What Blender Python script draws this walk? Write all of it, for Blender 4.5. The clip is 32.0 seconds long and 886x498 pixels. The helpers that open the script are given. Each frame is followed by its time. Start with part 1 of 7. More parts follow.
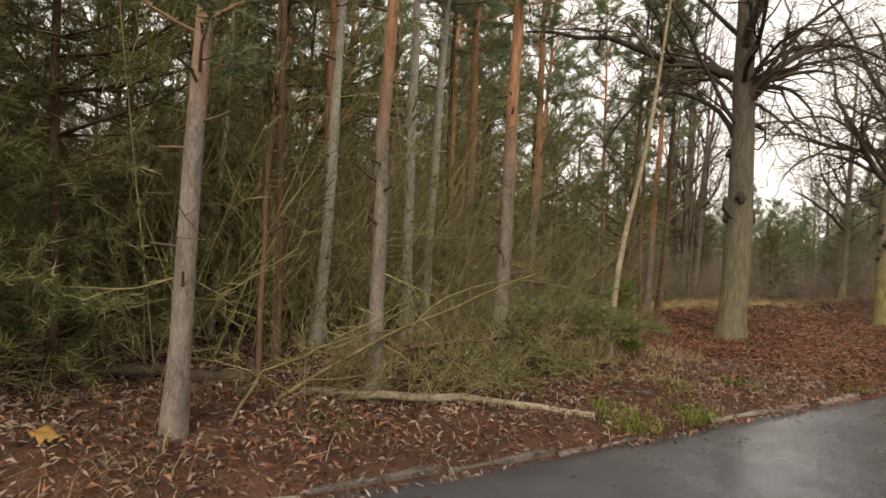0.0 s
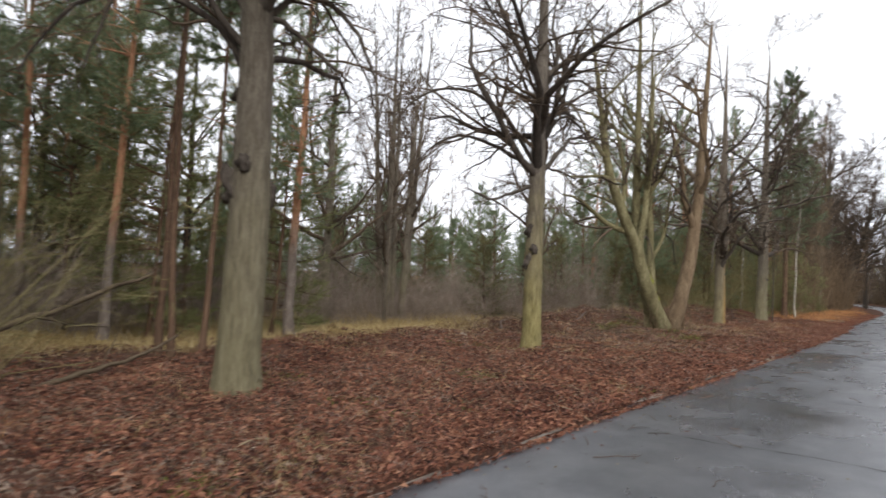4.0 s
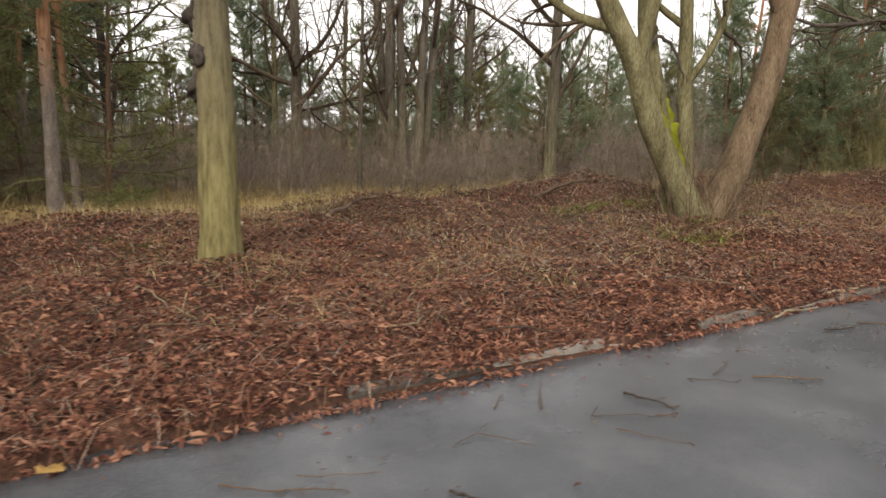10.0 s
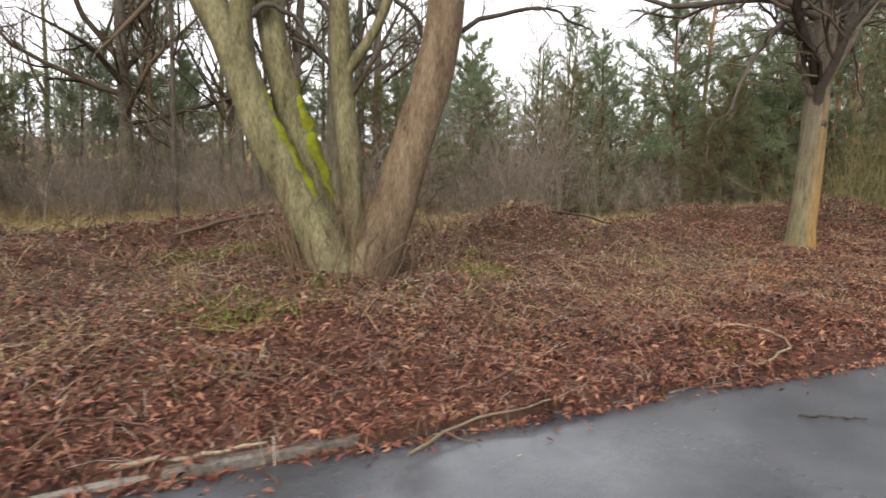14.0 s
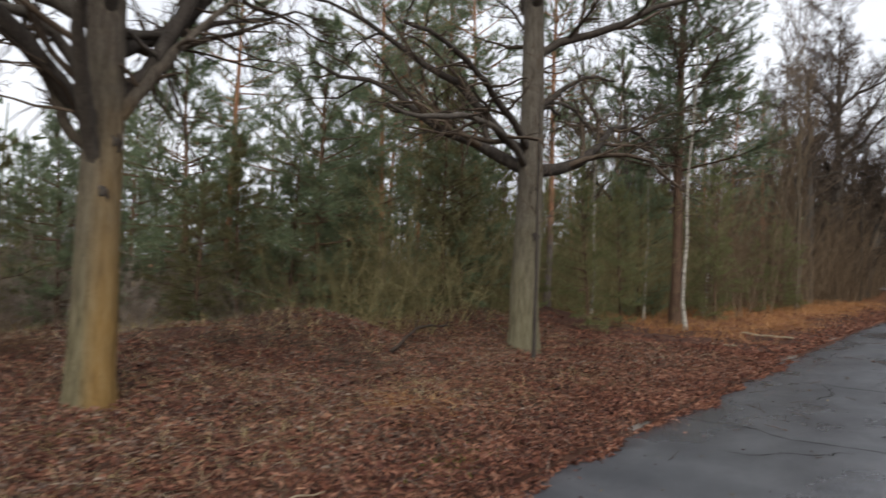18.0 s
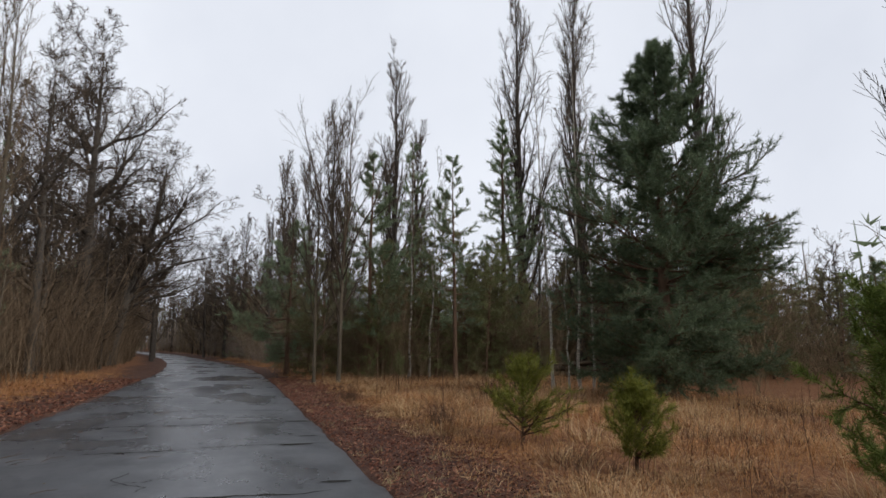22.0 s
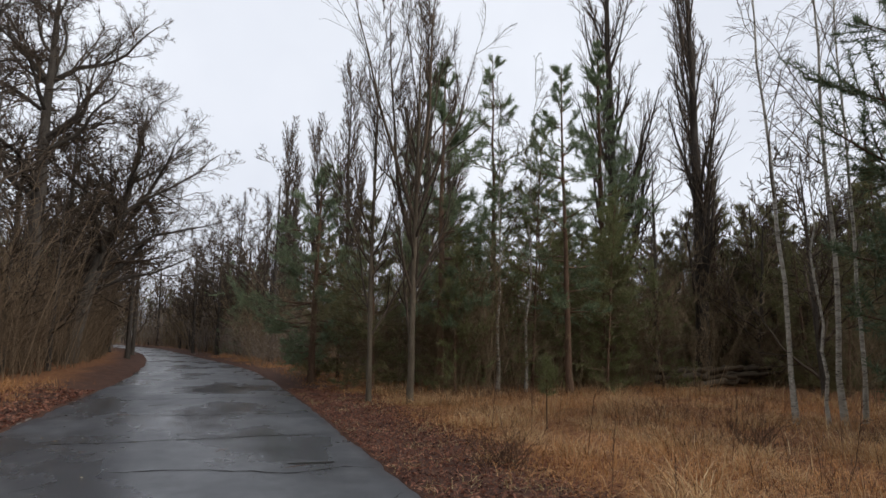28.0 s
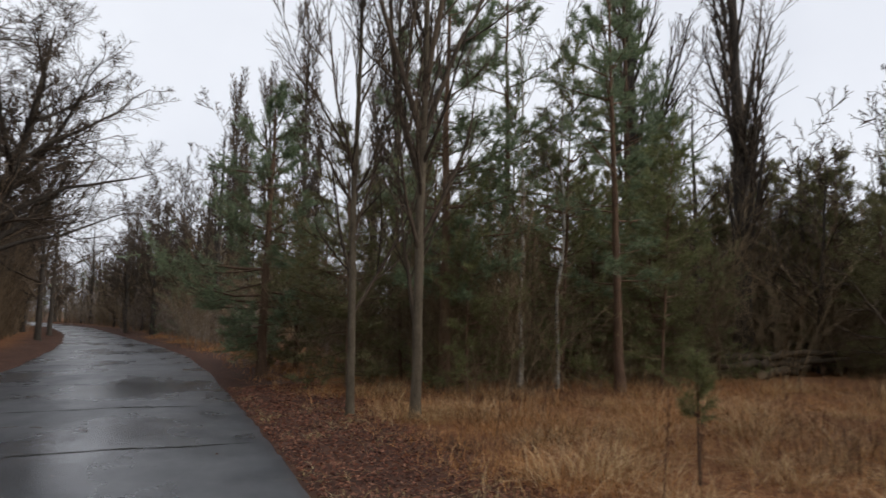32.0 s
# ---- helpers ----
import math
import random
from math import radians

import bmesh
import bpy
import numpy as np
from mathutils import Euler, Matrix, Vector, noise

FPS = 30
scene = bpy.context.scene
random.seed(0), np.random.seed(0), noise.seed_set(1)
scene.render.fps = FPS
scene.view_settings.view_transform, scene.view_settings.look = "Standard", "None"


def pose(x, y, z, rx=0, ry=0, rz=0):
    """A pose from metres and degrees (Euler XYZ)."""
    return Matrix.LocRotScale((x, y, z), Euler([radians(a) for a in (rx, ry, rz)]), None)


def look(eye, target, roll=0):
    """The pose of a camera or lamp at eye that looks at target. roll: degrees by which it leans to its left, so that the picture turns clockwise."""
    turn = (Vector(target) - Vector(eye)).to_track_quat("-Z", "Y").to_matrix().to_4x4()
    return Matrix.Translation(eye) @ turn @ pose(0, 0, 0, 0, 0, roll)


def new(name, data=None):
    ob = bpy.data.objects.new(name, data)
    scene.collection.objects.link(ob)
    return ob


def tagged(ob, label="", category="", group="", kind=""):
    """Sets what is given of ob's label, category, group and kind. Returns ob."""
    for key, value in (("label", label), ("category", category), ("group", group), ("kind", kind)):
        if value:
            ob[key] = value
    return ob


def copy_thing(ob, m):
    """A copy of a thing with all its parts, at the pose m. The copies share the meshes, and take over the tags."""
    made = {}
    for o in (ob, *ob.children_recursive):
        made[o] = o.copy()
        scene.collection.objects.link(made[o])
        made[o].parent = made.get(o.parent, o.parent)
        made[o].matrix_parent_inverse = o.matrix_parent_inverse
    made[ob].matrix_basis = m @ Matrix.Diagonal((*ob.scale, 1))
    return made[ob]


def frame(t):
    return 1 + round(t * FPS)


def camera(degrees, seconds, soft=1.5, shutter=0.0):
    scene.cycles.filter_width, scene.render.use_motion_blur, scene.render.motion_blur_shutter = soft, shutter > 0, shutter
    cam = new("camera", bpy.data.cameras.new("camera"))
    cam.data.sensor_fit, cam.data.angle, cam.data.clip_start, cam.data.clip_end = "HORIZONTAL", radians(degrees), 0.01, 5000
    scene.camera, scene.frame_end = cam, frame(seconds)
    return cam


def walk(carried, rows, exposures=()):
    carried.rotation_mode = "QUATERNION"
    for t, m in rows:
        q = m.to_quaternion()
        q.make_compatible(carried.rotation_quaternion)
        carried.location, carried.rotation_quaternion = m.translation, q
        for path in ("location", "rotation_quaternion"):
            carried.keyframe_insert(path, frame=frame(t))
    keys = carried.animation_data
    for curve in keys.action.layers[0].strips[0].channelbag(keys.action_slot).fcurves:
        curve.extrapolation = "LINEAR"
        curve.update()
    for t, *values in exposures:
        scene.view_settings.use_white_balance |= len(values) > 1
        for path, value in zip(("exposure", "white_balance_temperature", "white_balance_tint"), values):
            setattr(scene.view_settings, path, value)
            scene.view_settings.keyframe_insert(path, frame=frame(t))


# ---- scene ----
cam = camera(69.73, 32.0, shutter=0.3)
PATH = [
    (0.0, look((0.000, 0.000, 1.470), (-4.143, 2.799, 1.446), 3.20)),
    (0.5, look((-0.134, 0.631, 1.486), (-4.488, 3.088, 1.419), 2.92)),
    (1.0, look((-0.248, 1.246, 1.493), (-4.721, 3.478, 1.390), 2.87)),
    (1.5, look((-0.351, 1.915, 1.487), (-4.837, 4.121, 1.382), 2.42)),
    (2.0, look((-0.343, 2.702, 1.499), (-4.617, 5.296, 1.426), 2.63)),
    (2.5, look((-0.248, 3.574, 1.494), (-4.316, 6.481, 1.475), 2.74)),
    (3.0, look((-0.158, 4.472, 1.494), (-3.968, 7.709, 1.525), 3.17)),
    (3.5, look((-0.210, 5.385, 1.492), (-3.748, 8.916, 1.597), 2.71)),
    (4.0, look((-0.354, 6.339, 1.478), (-3.452, 10.258, 1.691), 2.67)),
    (4.5, look((-0.481, 7.276, 1.463), (-3.191, 11.467, 1.770), 2.66)),
    (6.5, look((-0.619, 10.286, 1.528), (-3.498, 14.365, 1.807), 1.86)),
    (7.0, look((-0.640, 11.119, 1.533), (-4.099, 14.728, 1.434), 1.76)),
    (7.5, look((-0.634, 11.975, 1.525), (-4.371, 15.259, 1.027), 1.82)),
    (8.0, look((-0.612, 12.770, 1.500), (-4.507, 15.822, 0.787), 1.57)),
    (8.5, look((-0.574, 13.532, 1.473), (-4.594, 16.385, 0.638), 1.33)),
    (9.0, look((-0.509, 14.314, 1.467), (-4.625, 17.011, 0.578), 1.12)),
    (9.5, look((-0.373, 15.134, 1.461), (-4.570, 17.696, 0.554), 1.27)),
    (10.0, look((-0.293, 15.949, 1.465), (-4.518, 18.459, 0.543), 1.34)),
    (10.5, look((-0.249, 16.738, 1.474), (-4.529, 19.154, 0.556), 1.33)),
    (11.0, look((-0.201, 17.550, 1.485), (-4.542, 19.859, 0.578), 1.41)),
    (11.5, look((-0.163, 18.347, 1.496), (-4.522, 20.632, 0.615), 1.47)),
    (12.0, look((-0.138, 19.150, 1.498), (-4.494, 21.446, 0.629), 1.76)),
    (12.5, look((-0.144, 19.944, 1.506), (-4.541, 22.162, 0.641), 1.78)),
    (13.0, look((-0.199, 20.717, 1.522), (-4.672, 22.781, 0.661), 1.55)),
    (13.5, look((-0.280, 21.460, 1.539), (-4.806, 23.413, 0.704), 1.57)),
    (14.0, look((-0.348, 22.174, 1.535), (-4.853, 24.193, 0.743), 1.63)),
    (14.5, look((-0.451, 22.942, 1.511), (-4.865, 25.177, 0.787), 1.80)),
    (16.5, look((-0.557, 26.285, 1.485), (-4.891, 28.742, 1.051), 1.30)),
    (17.0, look((-0.674, 27.112, 1.494), (-4.822, 29.890, 1.227), 1.30)),
    (17.5, look((-0.800, 27.970, 1.498), (-4.683, 31.119, 1.425), 1.73)),
    (18.0, look((-0.897, 28.830, 1.498), (-4.218, 32.566, 1.616), 1.70)),
    (18.5, look((-0.874, 29.678, 1.499), (-3.615, 33.848, 1.801), 1.79)),
    (19.0, look((-0.779, 30.531, 1.484), (-2.962, 35.008, 1.915), 1.32)),
    (19.5, look((-0.633, 31.427, 1.482), (-2.168, 36.159, 1.979), 1.27)),
    (20.0, look((-0.461, 32.353, 1.485), (-1.237, 37.263, 2.028), 1.11)),
    (20.5, look((-0.306, 33.337, 1.484), (-0.246, 38.303, 2.057), 0.78)),
    (21.0, look((-0.190, 34.288, 1.502), (0.457, 39.206, 2.130), 0.64)),
    (21.5, look((-0.129, 35.199, 1.516), (0.952, 40.033, 2.199), 0.53)),
    (22.0, look((-0.099, 36.084, 1.512), (1.326, 40.819, 2.248), 0.40)),
    (22.5, look((-0.097, 36.923, 1.504), (1.529, 41.589, 2.271), 0.12)),
    (23.0, look((-0.146, 37.773, 1.509), (1.102, 42.554, 2.275), 0.24)),
    (23.5, look((-0.191, 38.619, 1.518), (0.675, 43.487, 2.268), 0.60)),
    (24.0, look((-0.210, 39.441, 1.526), (0.515, 44.331, 2.272), 0.76)),
    (24.5, look((-0.216, 40.228, 1.523), (0.540, 45.114, 2.270), 1.10)),
    (25.0, look((-0.227, 41.013, 1.519), (0.687, 45.874, 2.250), 0.91)),
    (25.5, look((-0.260, 41.775, 1.511), (0.709, 46.626, 2.237), 0.91)),
    (27.5, look((-0.625, 44.671, 1.487), (0.694, 49.442, 2.190), 0.87)),
    (28.0, look((-0.649, 45.300, 1.481), (0.839, 50.021, 2.186), 0.94)),
    (28.5, look((-0.606, 45.889, 1.468), (1.144, 50.519, 2.173), 0.97)),
    (29.0, look((-0.493, 46.521, 1.476), (1.596, 51.014, 2.152), 0.86)),
    (29.5, look((-0.371, 47.193, 1.488), (2.009, 51.538, 2.161), 0.70)),
    (30.0, look((-0.258, 47.848, 1.494), (2.167, 52.174, 2.131), 0.55)),
    (30.5, look((-0.168, 48.490, 1.506), (2.049, 52.929, 2.120), 0.74)),
    (31.0, look((-0.131, 49.082, 1.521), (2.140, 53.495, 2.124), 1.09)),
    (31.5, look((-0.114, 49.774, 1.517), (2.122, 54.208, 2.095), 1.03)),
    (32.0, look((-0.073, 50.421, 1.493), (1.762, 55.041, 2.031), 0.95)),
]
walk(cam, PATH, [(0.0, 0.7, 8100, 10), (1.0, 1.35, 7500, 10), (2.0, 1.4, 6900, 10), (3.0, 1.25, 6800, 10), (4.0, 0.8, 6700, 10), (4.5, 0.45, 6700, 10), (6.5, -0.1, 6800, 10), (7.0, -0.25, 6900, 10),
                 (7.5, -0.15, 7000, 10), (8.0, 0.0, 7200, 10), (9.0, 0.4, 7300, 10), (10.0, 1.0, 7400, 10), (11.0, 1.2, 7200, 10), (12.0, 1.3, 7100, 10), (13.0, 1.3, 7000, 10), (14.5, 1.15, 6800, 10),
                 (16.5, 0.5, 6500, 10), (18.0, 0.4, 6600, 10), (20.0, 0.15, 6500, 10), (23.0, 0.1, 6500, 10), (28.0, 0.18, 6500, 10), (32.0, 0.2, 6600, 10)])

# ---- light ----
world = bpy.data.worlds.new("overcast_sky")
scene.world = world
world.use_nodes = True
wn, wl = world.node_tree.nodes, world.node_tree.links
wn.clear()
sky = wn.new("ShaderNodeTexSky")
sky.sky_type, sky.sun_disc = "NISHITA", False
sky.sun_elevation, sky.sun_rotation = radians(34), radians(134)
sky.air_density, sky.dust_density = 1.0, 4.0
pale = wn.new("ShaderNodeHueSaturation")
pale.inputs["Saturation"].default_value = 0.15
pale.inputs["Value"].default_value = 1.0
wl.new(sky.outputs[0], pale.inputs["Color"])
# a closed, nearly even deck of cloud over the clear sky
wc = wn.new("ShaderNodeTexCoord")
cloud = wn.new("ShaderNodeTexNoise")
cloud.inputs["Scale"].default_value, cloud.inputs["Detail"].default_value = 2.2, 5
ramp = wn.new("ShaderNodeValToRGB")
ramp.color_ramp.elements[0].position, ramp.color_ramp.elements[0].color = 0.3, (6.3, 6.65, 7.45, 1)
ramp.color_ramp.elements[1].position, ramp.color_ramp.elements[1].color = 0.7, (7.7, 8.05, 8.75, 1)
deck = wn.new("ShaderNodeMix")
deck.data_type = "RGBA"
deck.inputs["Factor"].default_value = 0.85
back = wn.new("ShaderNodeBackground")
back.inputs["Strength"].default_value = 0.115
wout = wn.new("ShaderNodeOutputWorld")
wl.new(wc.outputs["Generated"], cloud.inputs["Vector"])
wl.new(cloud.outputs["Fac"], ramp.inputs["Fac"])
wl.new(pale.outputs[0], deck.inputs["A"])
wl.new(ramp.outputs[0], deck.inputs["B"])
wl.new(deck.outputs["Result"], back.inputs["Color"])
wl.new(back.outputs[0], wout.inputs[0])

sun_data = bpy.data.lights.new("sun", "SUN")
sun_data.energy, sun_data.angle, sun_data.color = 1.5, radians(40), (1.0, 0.97, 0.93)
sun = new("sun", sun_data)
sun.matrix_world = pose(0, 0, 50, 56, 0, 46)


# ---- materials ----
def material(name, stops, scale=8.0, detail=6.0, rough=0.85, bump=0.4, bump_scale=None, dist=0.02,
             coords="object", stretch=(1, 1, 1), random=0.0, fine=None, spec=0.3, island=False, translucent=0.0):
    """A surface whose colour runs through stops by noise of two sizes, with relief of the same grain."""
    m = bpy.data.materials.new(name)
    m.use_nodes = True
    n, l = m.node_tree.nodes, m.node_tree.links
    bsdf = n["Principled BSDF"]
    bsdf.inputs["Roughness"].default_value = rough
    bsdf.inputs["Specular IOR Level"].default_value = spec
    if coords == "world":
        src = n.new("ShaderNodeNewGeometry").outputs["Position"]
    else:
        src = n.new("ShaderNodeTexCoord").outputs["Object"]
    mp = n.new("ShaderNodeMapping")
    mp.inputs["Scale"].default_value = stretch
    l.new(src, mp.inputs["Vector"])
    a = n.new("ShaderNodeTexNoise")
    a.inputs["Scale"].default_value, a.inputs["Detail"].default_value, a.inputs["Roughness"].default_value = scale, detail, 0.62
    b = n.new("ShaderNodeTexNoise")
    b.inputs["Scale"].default_value, b.inputs["Detail"].default_value = (fine or scale * 7), 4
    l.new(mp.outputs[0], a.inputs["Vector"])
    l.new(mp.outputs[0], b.inputs["Vector"])
    mix = n.new("ShaderNodeMath")
    mix.operation = "MULTIPLY_ADD"
    mix.inputs[1].default_value = 0.45
    l.new(b.outputs["Fac"], mix.inputs[0])
    half = n.new("ShaderNodeMath")
    half.operation = "MULTIPLY_ADD"
    half.inputs[1].default_value, half.inputs[2].default_value = 0.55, 0.0
    l.new(a.outputs["Fac"], half.inputs[0])
    l.new(half.outputs[0], mix.inputs[2])
    value = mix.outputs[0]
    if random or island:
        if island:
            rnd = n.new("ShaderNodeNewGeometry").outputs["Random Per Island"]
        else:
            rnd = n.new("ShaderNodeObjectInfo").outputs["Random"]
        add = n.new("ShaderNodeMath")
        add.operation = "MULTIPLY_ADD"
        add.inputs[1].default_value = random or 0.5
        l.new(rnd, add.inputs[0])
        sub = n.new("ShaderNodeMath")
        sub.operation = "SUBTRACT"
        sub.inputs[1].default_value = (random or 0.5) / 2
        l.new(value, sub.inputs[0])
        l.new(sub.outputs[0], add.inputs[2])
        value = add.outputs[0]
    cr = n.new("ShaderNodeValToRGB")
    els = cr.color_ramp.elements
    for i, (p, c) in enumerate(stops):
        e = els[i] if i < 2 else els.new(p)
        e.position, e.color = p, (*c, 1)
    l.new(value, cr.inputs["Fac"])
    l.new(cr.outputs["Color"], bsdf.inputs["Base Color"])
    if bump:
        bp = n.new("ShaderNodeBump")
        bp.inputs["Strength"].default_value, bp.inputs["Distance"].default_value = bump, dist
        l.new(mix.outputs[0], bp.inputs["Height"])
        l.new(bp.outputs[0], bsdf.inputs["Normal"])
    if translucent:
        tr = n.new("ShaderNodeBsdfTranslucent")
        l.new(cr.outputs["Color"], tr.inputs["Color"])
        ms = n.new("ShaderNodeMixShader")
        ms.inputs[0].default_value = translucent
        l.new(bsdf.outputs[0], ms.inputs[1])
        l.new(tr.outputs[0], ms.inputs[2])
        l.new(ms.outputs[0], n["Material Output"].inputs["Surface"])
    m["value"] = 0
    return m


def overlay(m, stops, low, high, scale=3.0, spread=0.6, amount=1.0, side=None):
    """Lays a second coat over a material where the height on the thing runs from low (none) to high (full), broken up by noise."""
    n, l = m.node_tree.nodes, m.node_tree.links
    bsdf = n["Principled BSDF"]
    under = bsdf.inputs["Base Color"].links[0].from_socket
    tc = n.new("ShaderNodeTexCoord")
    sep = n.new("ShaderNodeSeparateXYZ")
    l.new(tc.outputs["Object"], sep.inputs[0])
    ns = n.new("ShaderNodeTexNoise")
    ns.inputs["Scale"].default_value, ns.inputs["Detail"].default_value = scale, 5
    l.new(tc.outputs["Object"], ns.inputs["Vector"])
    ma = n.new("ShaderNodeMath")
    ma.operation = "MULTIPLY_ADD"
    ma.inputs[1].default_value = spread * abs(high - low) * 2
    l.new(ns.outputs["Fac"], ma.inputs[0])
    off = n.new("ShaderNodeMath")
    off.operation = "SUBTRACT"
    off.inputs[1].default_value = spread * abs(high - low)
    l.new(sep.outputs["Z"], off.inputs[0])
    l.new(off.outputs[0], ma.inputs[2])
    mr = n.new("ShaderNodeMapRange")
    mr.inputs["From Min"].default_value, mr.inputs["From Max"].default_value = low, high
    mr.inputs["To Max"].default_value = amount
    l.new(ma.outputs[0], mr.inputs["Value"])
    cr = n.new("ShaderNodeValToRGB")
    for i, (p, c) in enumerate(stops):
        e = cr.color_ramp.elements[i] if i < 2 else cr.color_ramp.elements.new(p)
        e.position, e.color = p, (*c, 1)
    fine = n.new("ShaderNodeTexNoise")
    fine.inputs["Scale"].default_value, fine.inputs["Detail"].default_value, fine.inputs["Roughness"].default_value = scale * 3, 7, 0.7
    furrow = n.new("ShaderNodeMapping")
    furrow.inputs["Scale"].default_value = (3.2, 3.2, 0.6)
    l.new(tc.outputs["Object"], furrow.inputs["Vector"])
    l.new(furrow.outputs[0], fine.inputs["Vector"])
    l.new(fine.outputs["Fac"], cr.inputs["Fac"])
    mx = n.new("ShaderNodeMix")
    mx.data_type = "RGBA"
    share = mr.outputs[0]
    if side:
        dot = n.new("ShaderNodeVectorMath")
        dot.operation = "DOT_PRODUCT"
        dot.inputs[1].default_value = (side[0], side[1], 0)
        l.new(tc.outputs["Object"], dot.inputs[0])
        face = n.new("ShaderNodeMapRange")
        face.inputs["From Min"].default_value, face.inputs["From Max"].default_value = -0.02, 0.11
        l.new(dot.outputs["Value"], face.inputs["Value"])
        both = n.new("ShaderNodeMath")
        both.operation = "MULTIPLY"
        l.new(share, both.inputs[0])
        l.new(face.outputs[0], both.inputs[1])
        share = both.outputs[0]
    l.new(share, mx.inputs["Factor"])
    l.new(under, mx.inputs["A"])
    l.new(cr.outputs[0], mx.inputs["B"])
    l.new(mx.outputs["Result"], bsdf.inputs["Base Color"])
    return m


GREY_BARK = material("grey_furrowed_bark", [(0.3, (0.045, 0.037, 0.029)), (0.5, (0.125, 0.105, 0.082)), (0.72, (0.23, 0.2, 0.16))],
                     scale=7, stretch=(3.2, 3.2, 0.55), rough=0.95, bump=1.0, dist=0.06, spec=0.15)
ALGAE_BARK = material("bark_with_green_algae", [(0.3, (0.05, 0.043, 0.035)), (0.5, (0.14, 0.12, 0.1)), (0.72, (0.27, 0.24, 0.2))],
                      scale=7, stretch=(3.2, 3.2, 0.55), rough=0.95, bump=1.0, dist=0.06, spec=0.15)
overlay(ALGAE_BARK, [(0.3, (0.1, 0.085, 0.03)), (0.5, (0.27, 0.23, 0.085)), (0.7, (0.38, 0.34, 0.15))], 3.4, 0.8, scale=2.2, spread=0.5, amount=0.75)
PALE_ALGAE_BARK = material("grey_bark_with_pale_algae", [(0.3, (0.045, 0.038, 0.03)), (0.5, (0.125, 0.107, 0.084)), (0.72, (0.23, 0.203, 0.162))],
                           scale=7, stretch=(3.2, 3.2, 0.55), rough=0.95, bump=1.0, dist=0.06, spec=0.15)
overlay(PALE_ALGAE_BARK, [(0.3, (0.1, 0.088, 0.045)), (0.5, (0.25, 0.225, 0.12)), (0.7, (0.37, 0.345, 0.21))], 2.9, 0.6, scale=2.2, spread=0.5, amount=0.5)
OCHRE_BARK = material("bark_with_algae_and_ochre_side", [(0.3, (0.05, 0.043, 0.035)), (0.5, (0.14, 0.115, 0.09)), (0.72, (0.25, 0.215, 0.165))],
                      scale=7, stretch=(3.2, 3.2, 0.55), rough=0.95, bump=1.0, dist=0.06, spec=0.15)
overlay(OCHRE_BARK, [(0.3, (0.09, 0.08, 0.04)), (0.5, (0.23, 0.2, 0.1)), (0.7, (0.34, 0.3, 0.17))], 2.9, 0.6, scale=2.2, spread=0.5, amount=0.6)
# brighter ochre coat on the trunk's +x +y side only, fading out upwards
overlay(OCHRE_BARK, [(0.25, (0.17, 0.095, 0.035)), (0.5, (0.34, 0.2, 0.065)), (0.75, (0.42, 0.28, 0.12))], 2.9, 0.5, scale=2.0, spread=0.5, amount=0.85, side=(0.7, 0.71))
MOSSY_BARK = material("grey_bark_with_moss", [(0.32, (0.04, 0.035, 0.018)), (0.5, (0.135, 0.12, 0.064)), (0.7, (0.25, 0.228, 0.135))],
                      scale=4, stretch=(2, 2, 0.5), rough=0.95, bump=0.9, dist=0.03, spec=0.15)
MOSS = material("bright_moss", [(0.3, (0.06, 0.07, 0.008)), (0.6, (0.19, 0.2, 0.02)), (0.8, (0.28, 0.27, 0.05))], scale=14, rough=1.0, bump=1.0, dist=0.02, spec=0.1)
DARK_BARK = material("dark_grey_bark", [(0.3, (0.022, 0.018, 0.015)), (0.5, (0.06, 0.05, 0.042)), (0.75, (0.12, 0.105, 0.085))], scale=5, stretch=(2.4, 2.4, 0.5), rough=0.95, bump=0.8,
                     dist=0.03, spec=0.15, random=0.2)
TWIG = material("dark_twig_bark", [(0.3, (0.034, 0.025, 0.018)), (0.7, (0.115, 0.085, 0.06))], scale=4, rough=0.9, bump=0, spec=0.2, island=True, random=0.5)
PALE_TWIG = material("pale_brown_twig_bark", [(0.2, (0.075, 0.05, 0.029)), (0.8, (0.21, 0.15, 0.095))], scale=3, rough=0.9, bump=0, spec=0.2, island=True, random=0.6)
GREY_THICKET = material("grey_brown_thicket_twigs", [(0.2, (0.14, 0.112, 0.092)), (0.8, (0.34, 0.28, 0.23))], scale=1, rough=0.9, bump=0, spec=0.15, island=True, random=0.7)
THICKET = material("brown_thicket_twigs", [(0.2, (0.095, 0.07, 0.042)), (0.8, (0.26, 0.19, 0.115))], scale=1, rough=0.9, bump=0, spec=0.15, island=True, random=0.7)
OLIVE_TWIG = material("olive_dead_twigs", [(0.2, (0.125, 0.108, 0.05)), (0.8, (0.32, 0.275, 0.14))], scale=1, rough=0.95, bump=0, spec=0.1, island=True, random=0.7)
PINE_BARK = material("pine_bark", [(0.3, (0.07, 0.055, 0.045)), (0.5, (0.17, 0.14, 0.12)), (0.72, (0.3, 0.26, 0.23))],
                     scale=6, stretch=(2, 2, 0.6), rough=0.95, bump=1.0, dist=0.025, spec=0.15)
overlay(PINE_BARK, [(0.25, (0.14, 0.065, 0.04)), (0.5, (0.32, 0.165, 0.095)), (0.75, (0.44, 0.27, 0.17))], 2.0, 3.0, scale=2.5, spread=0.6)
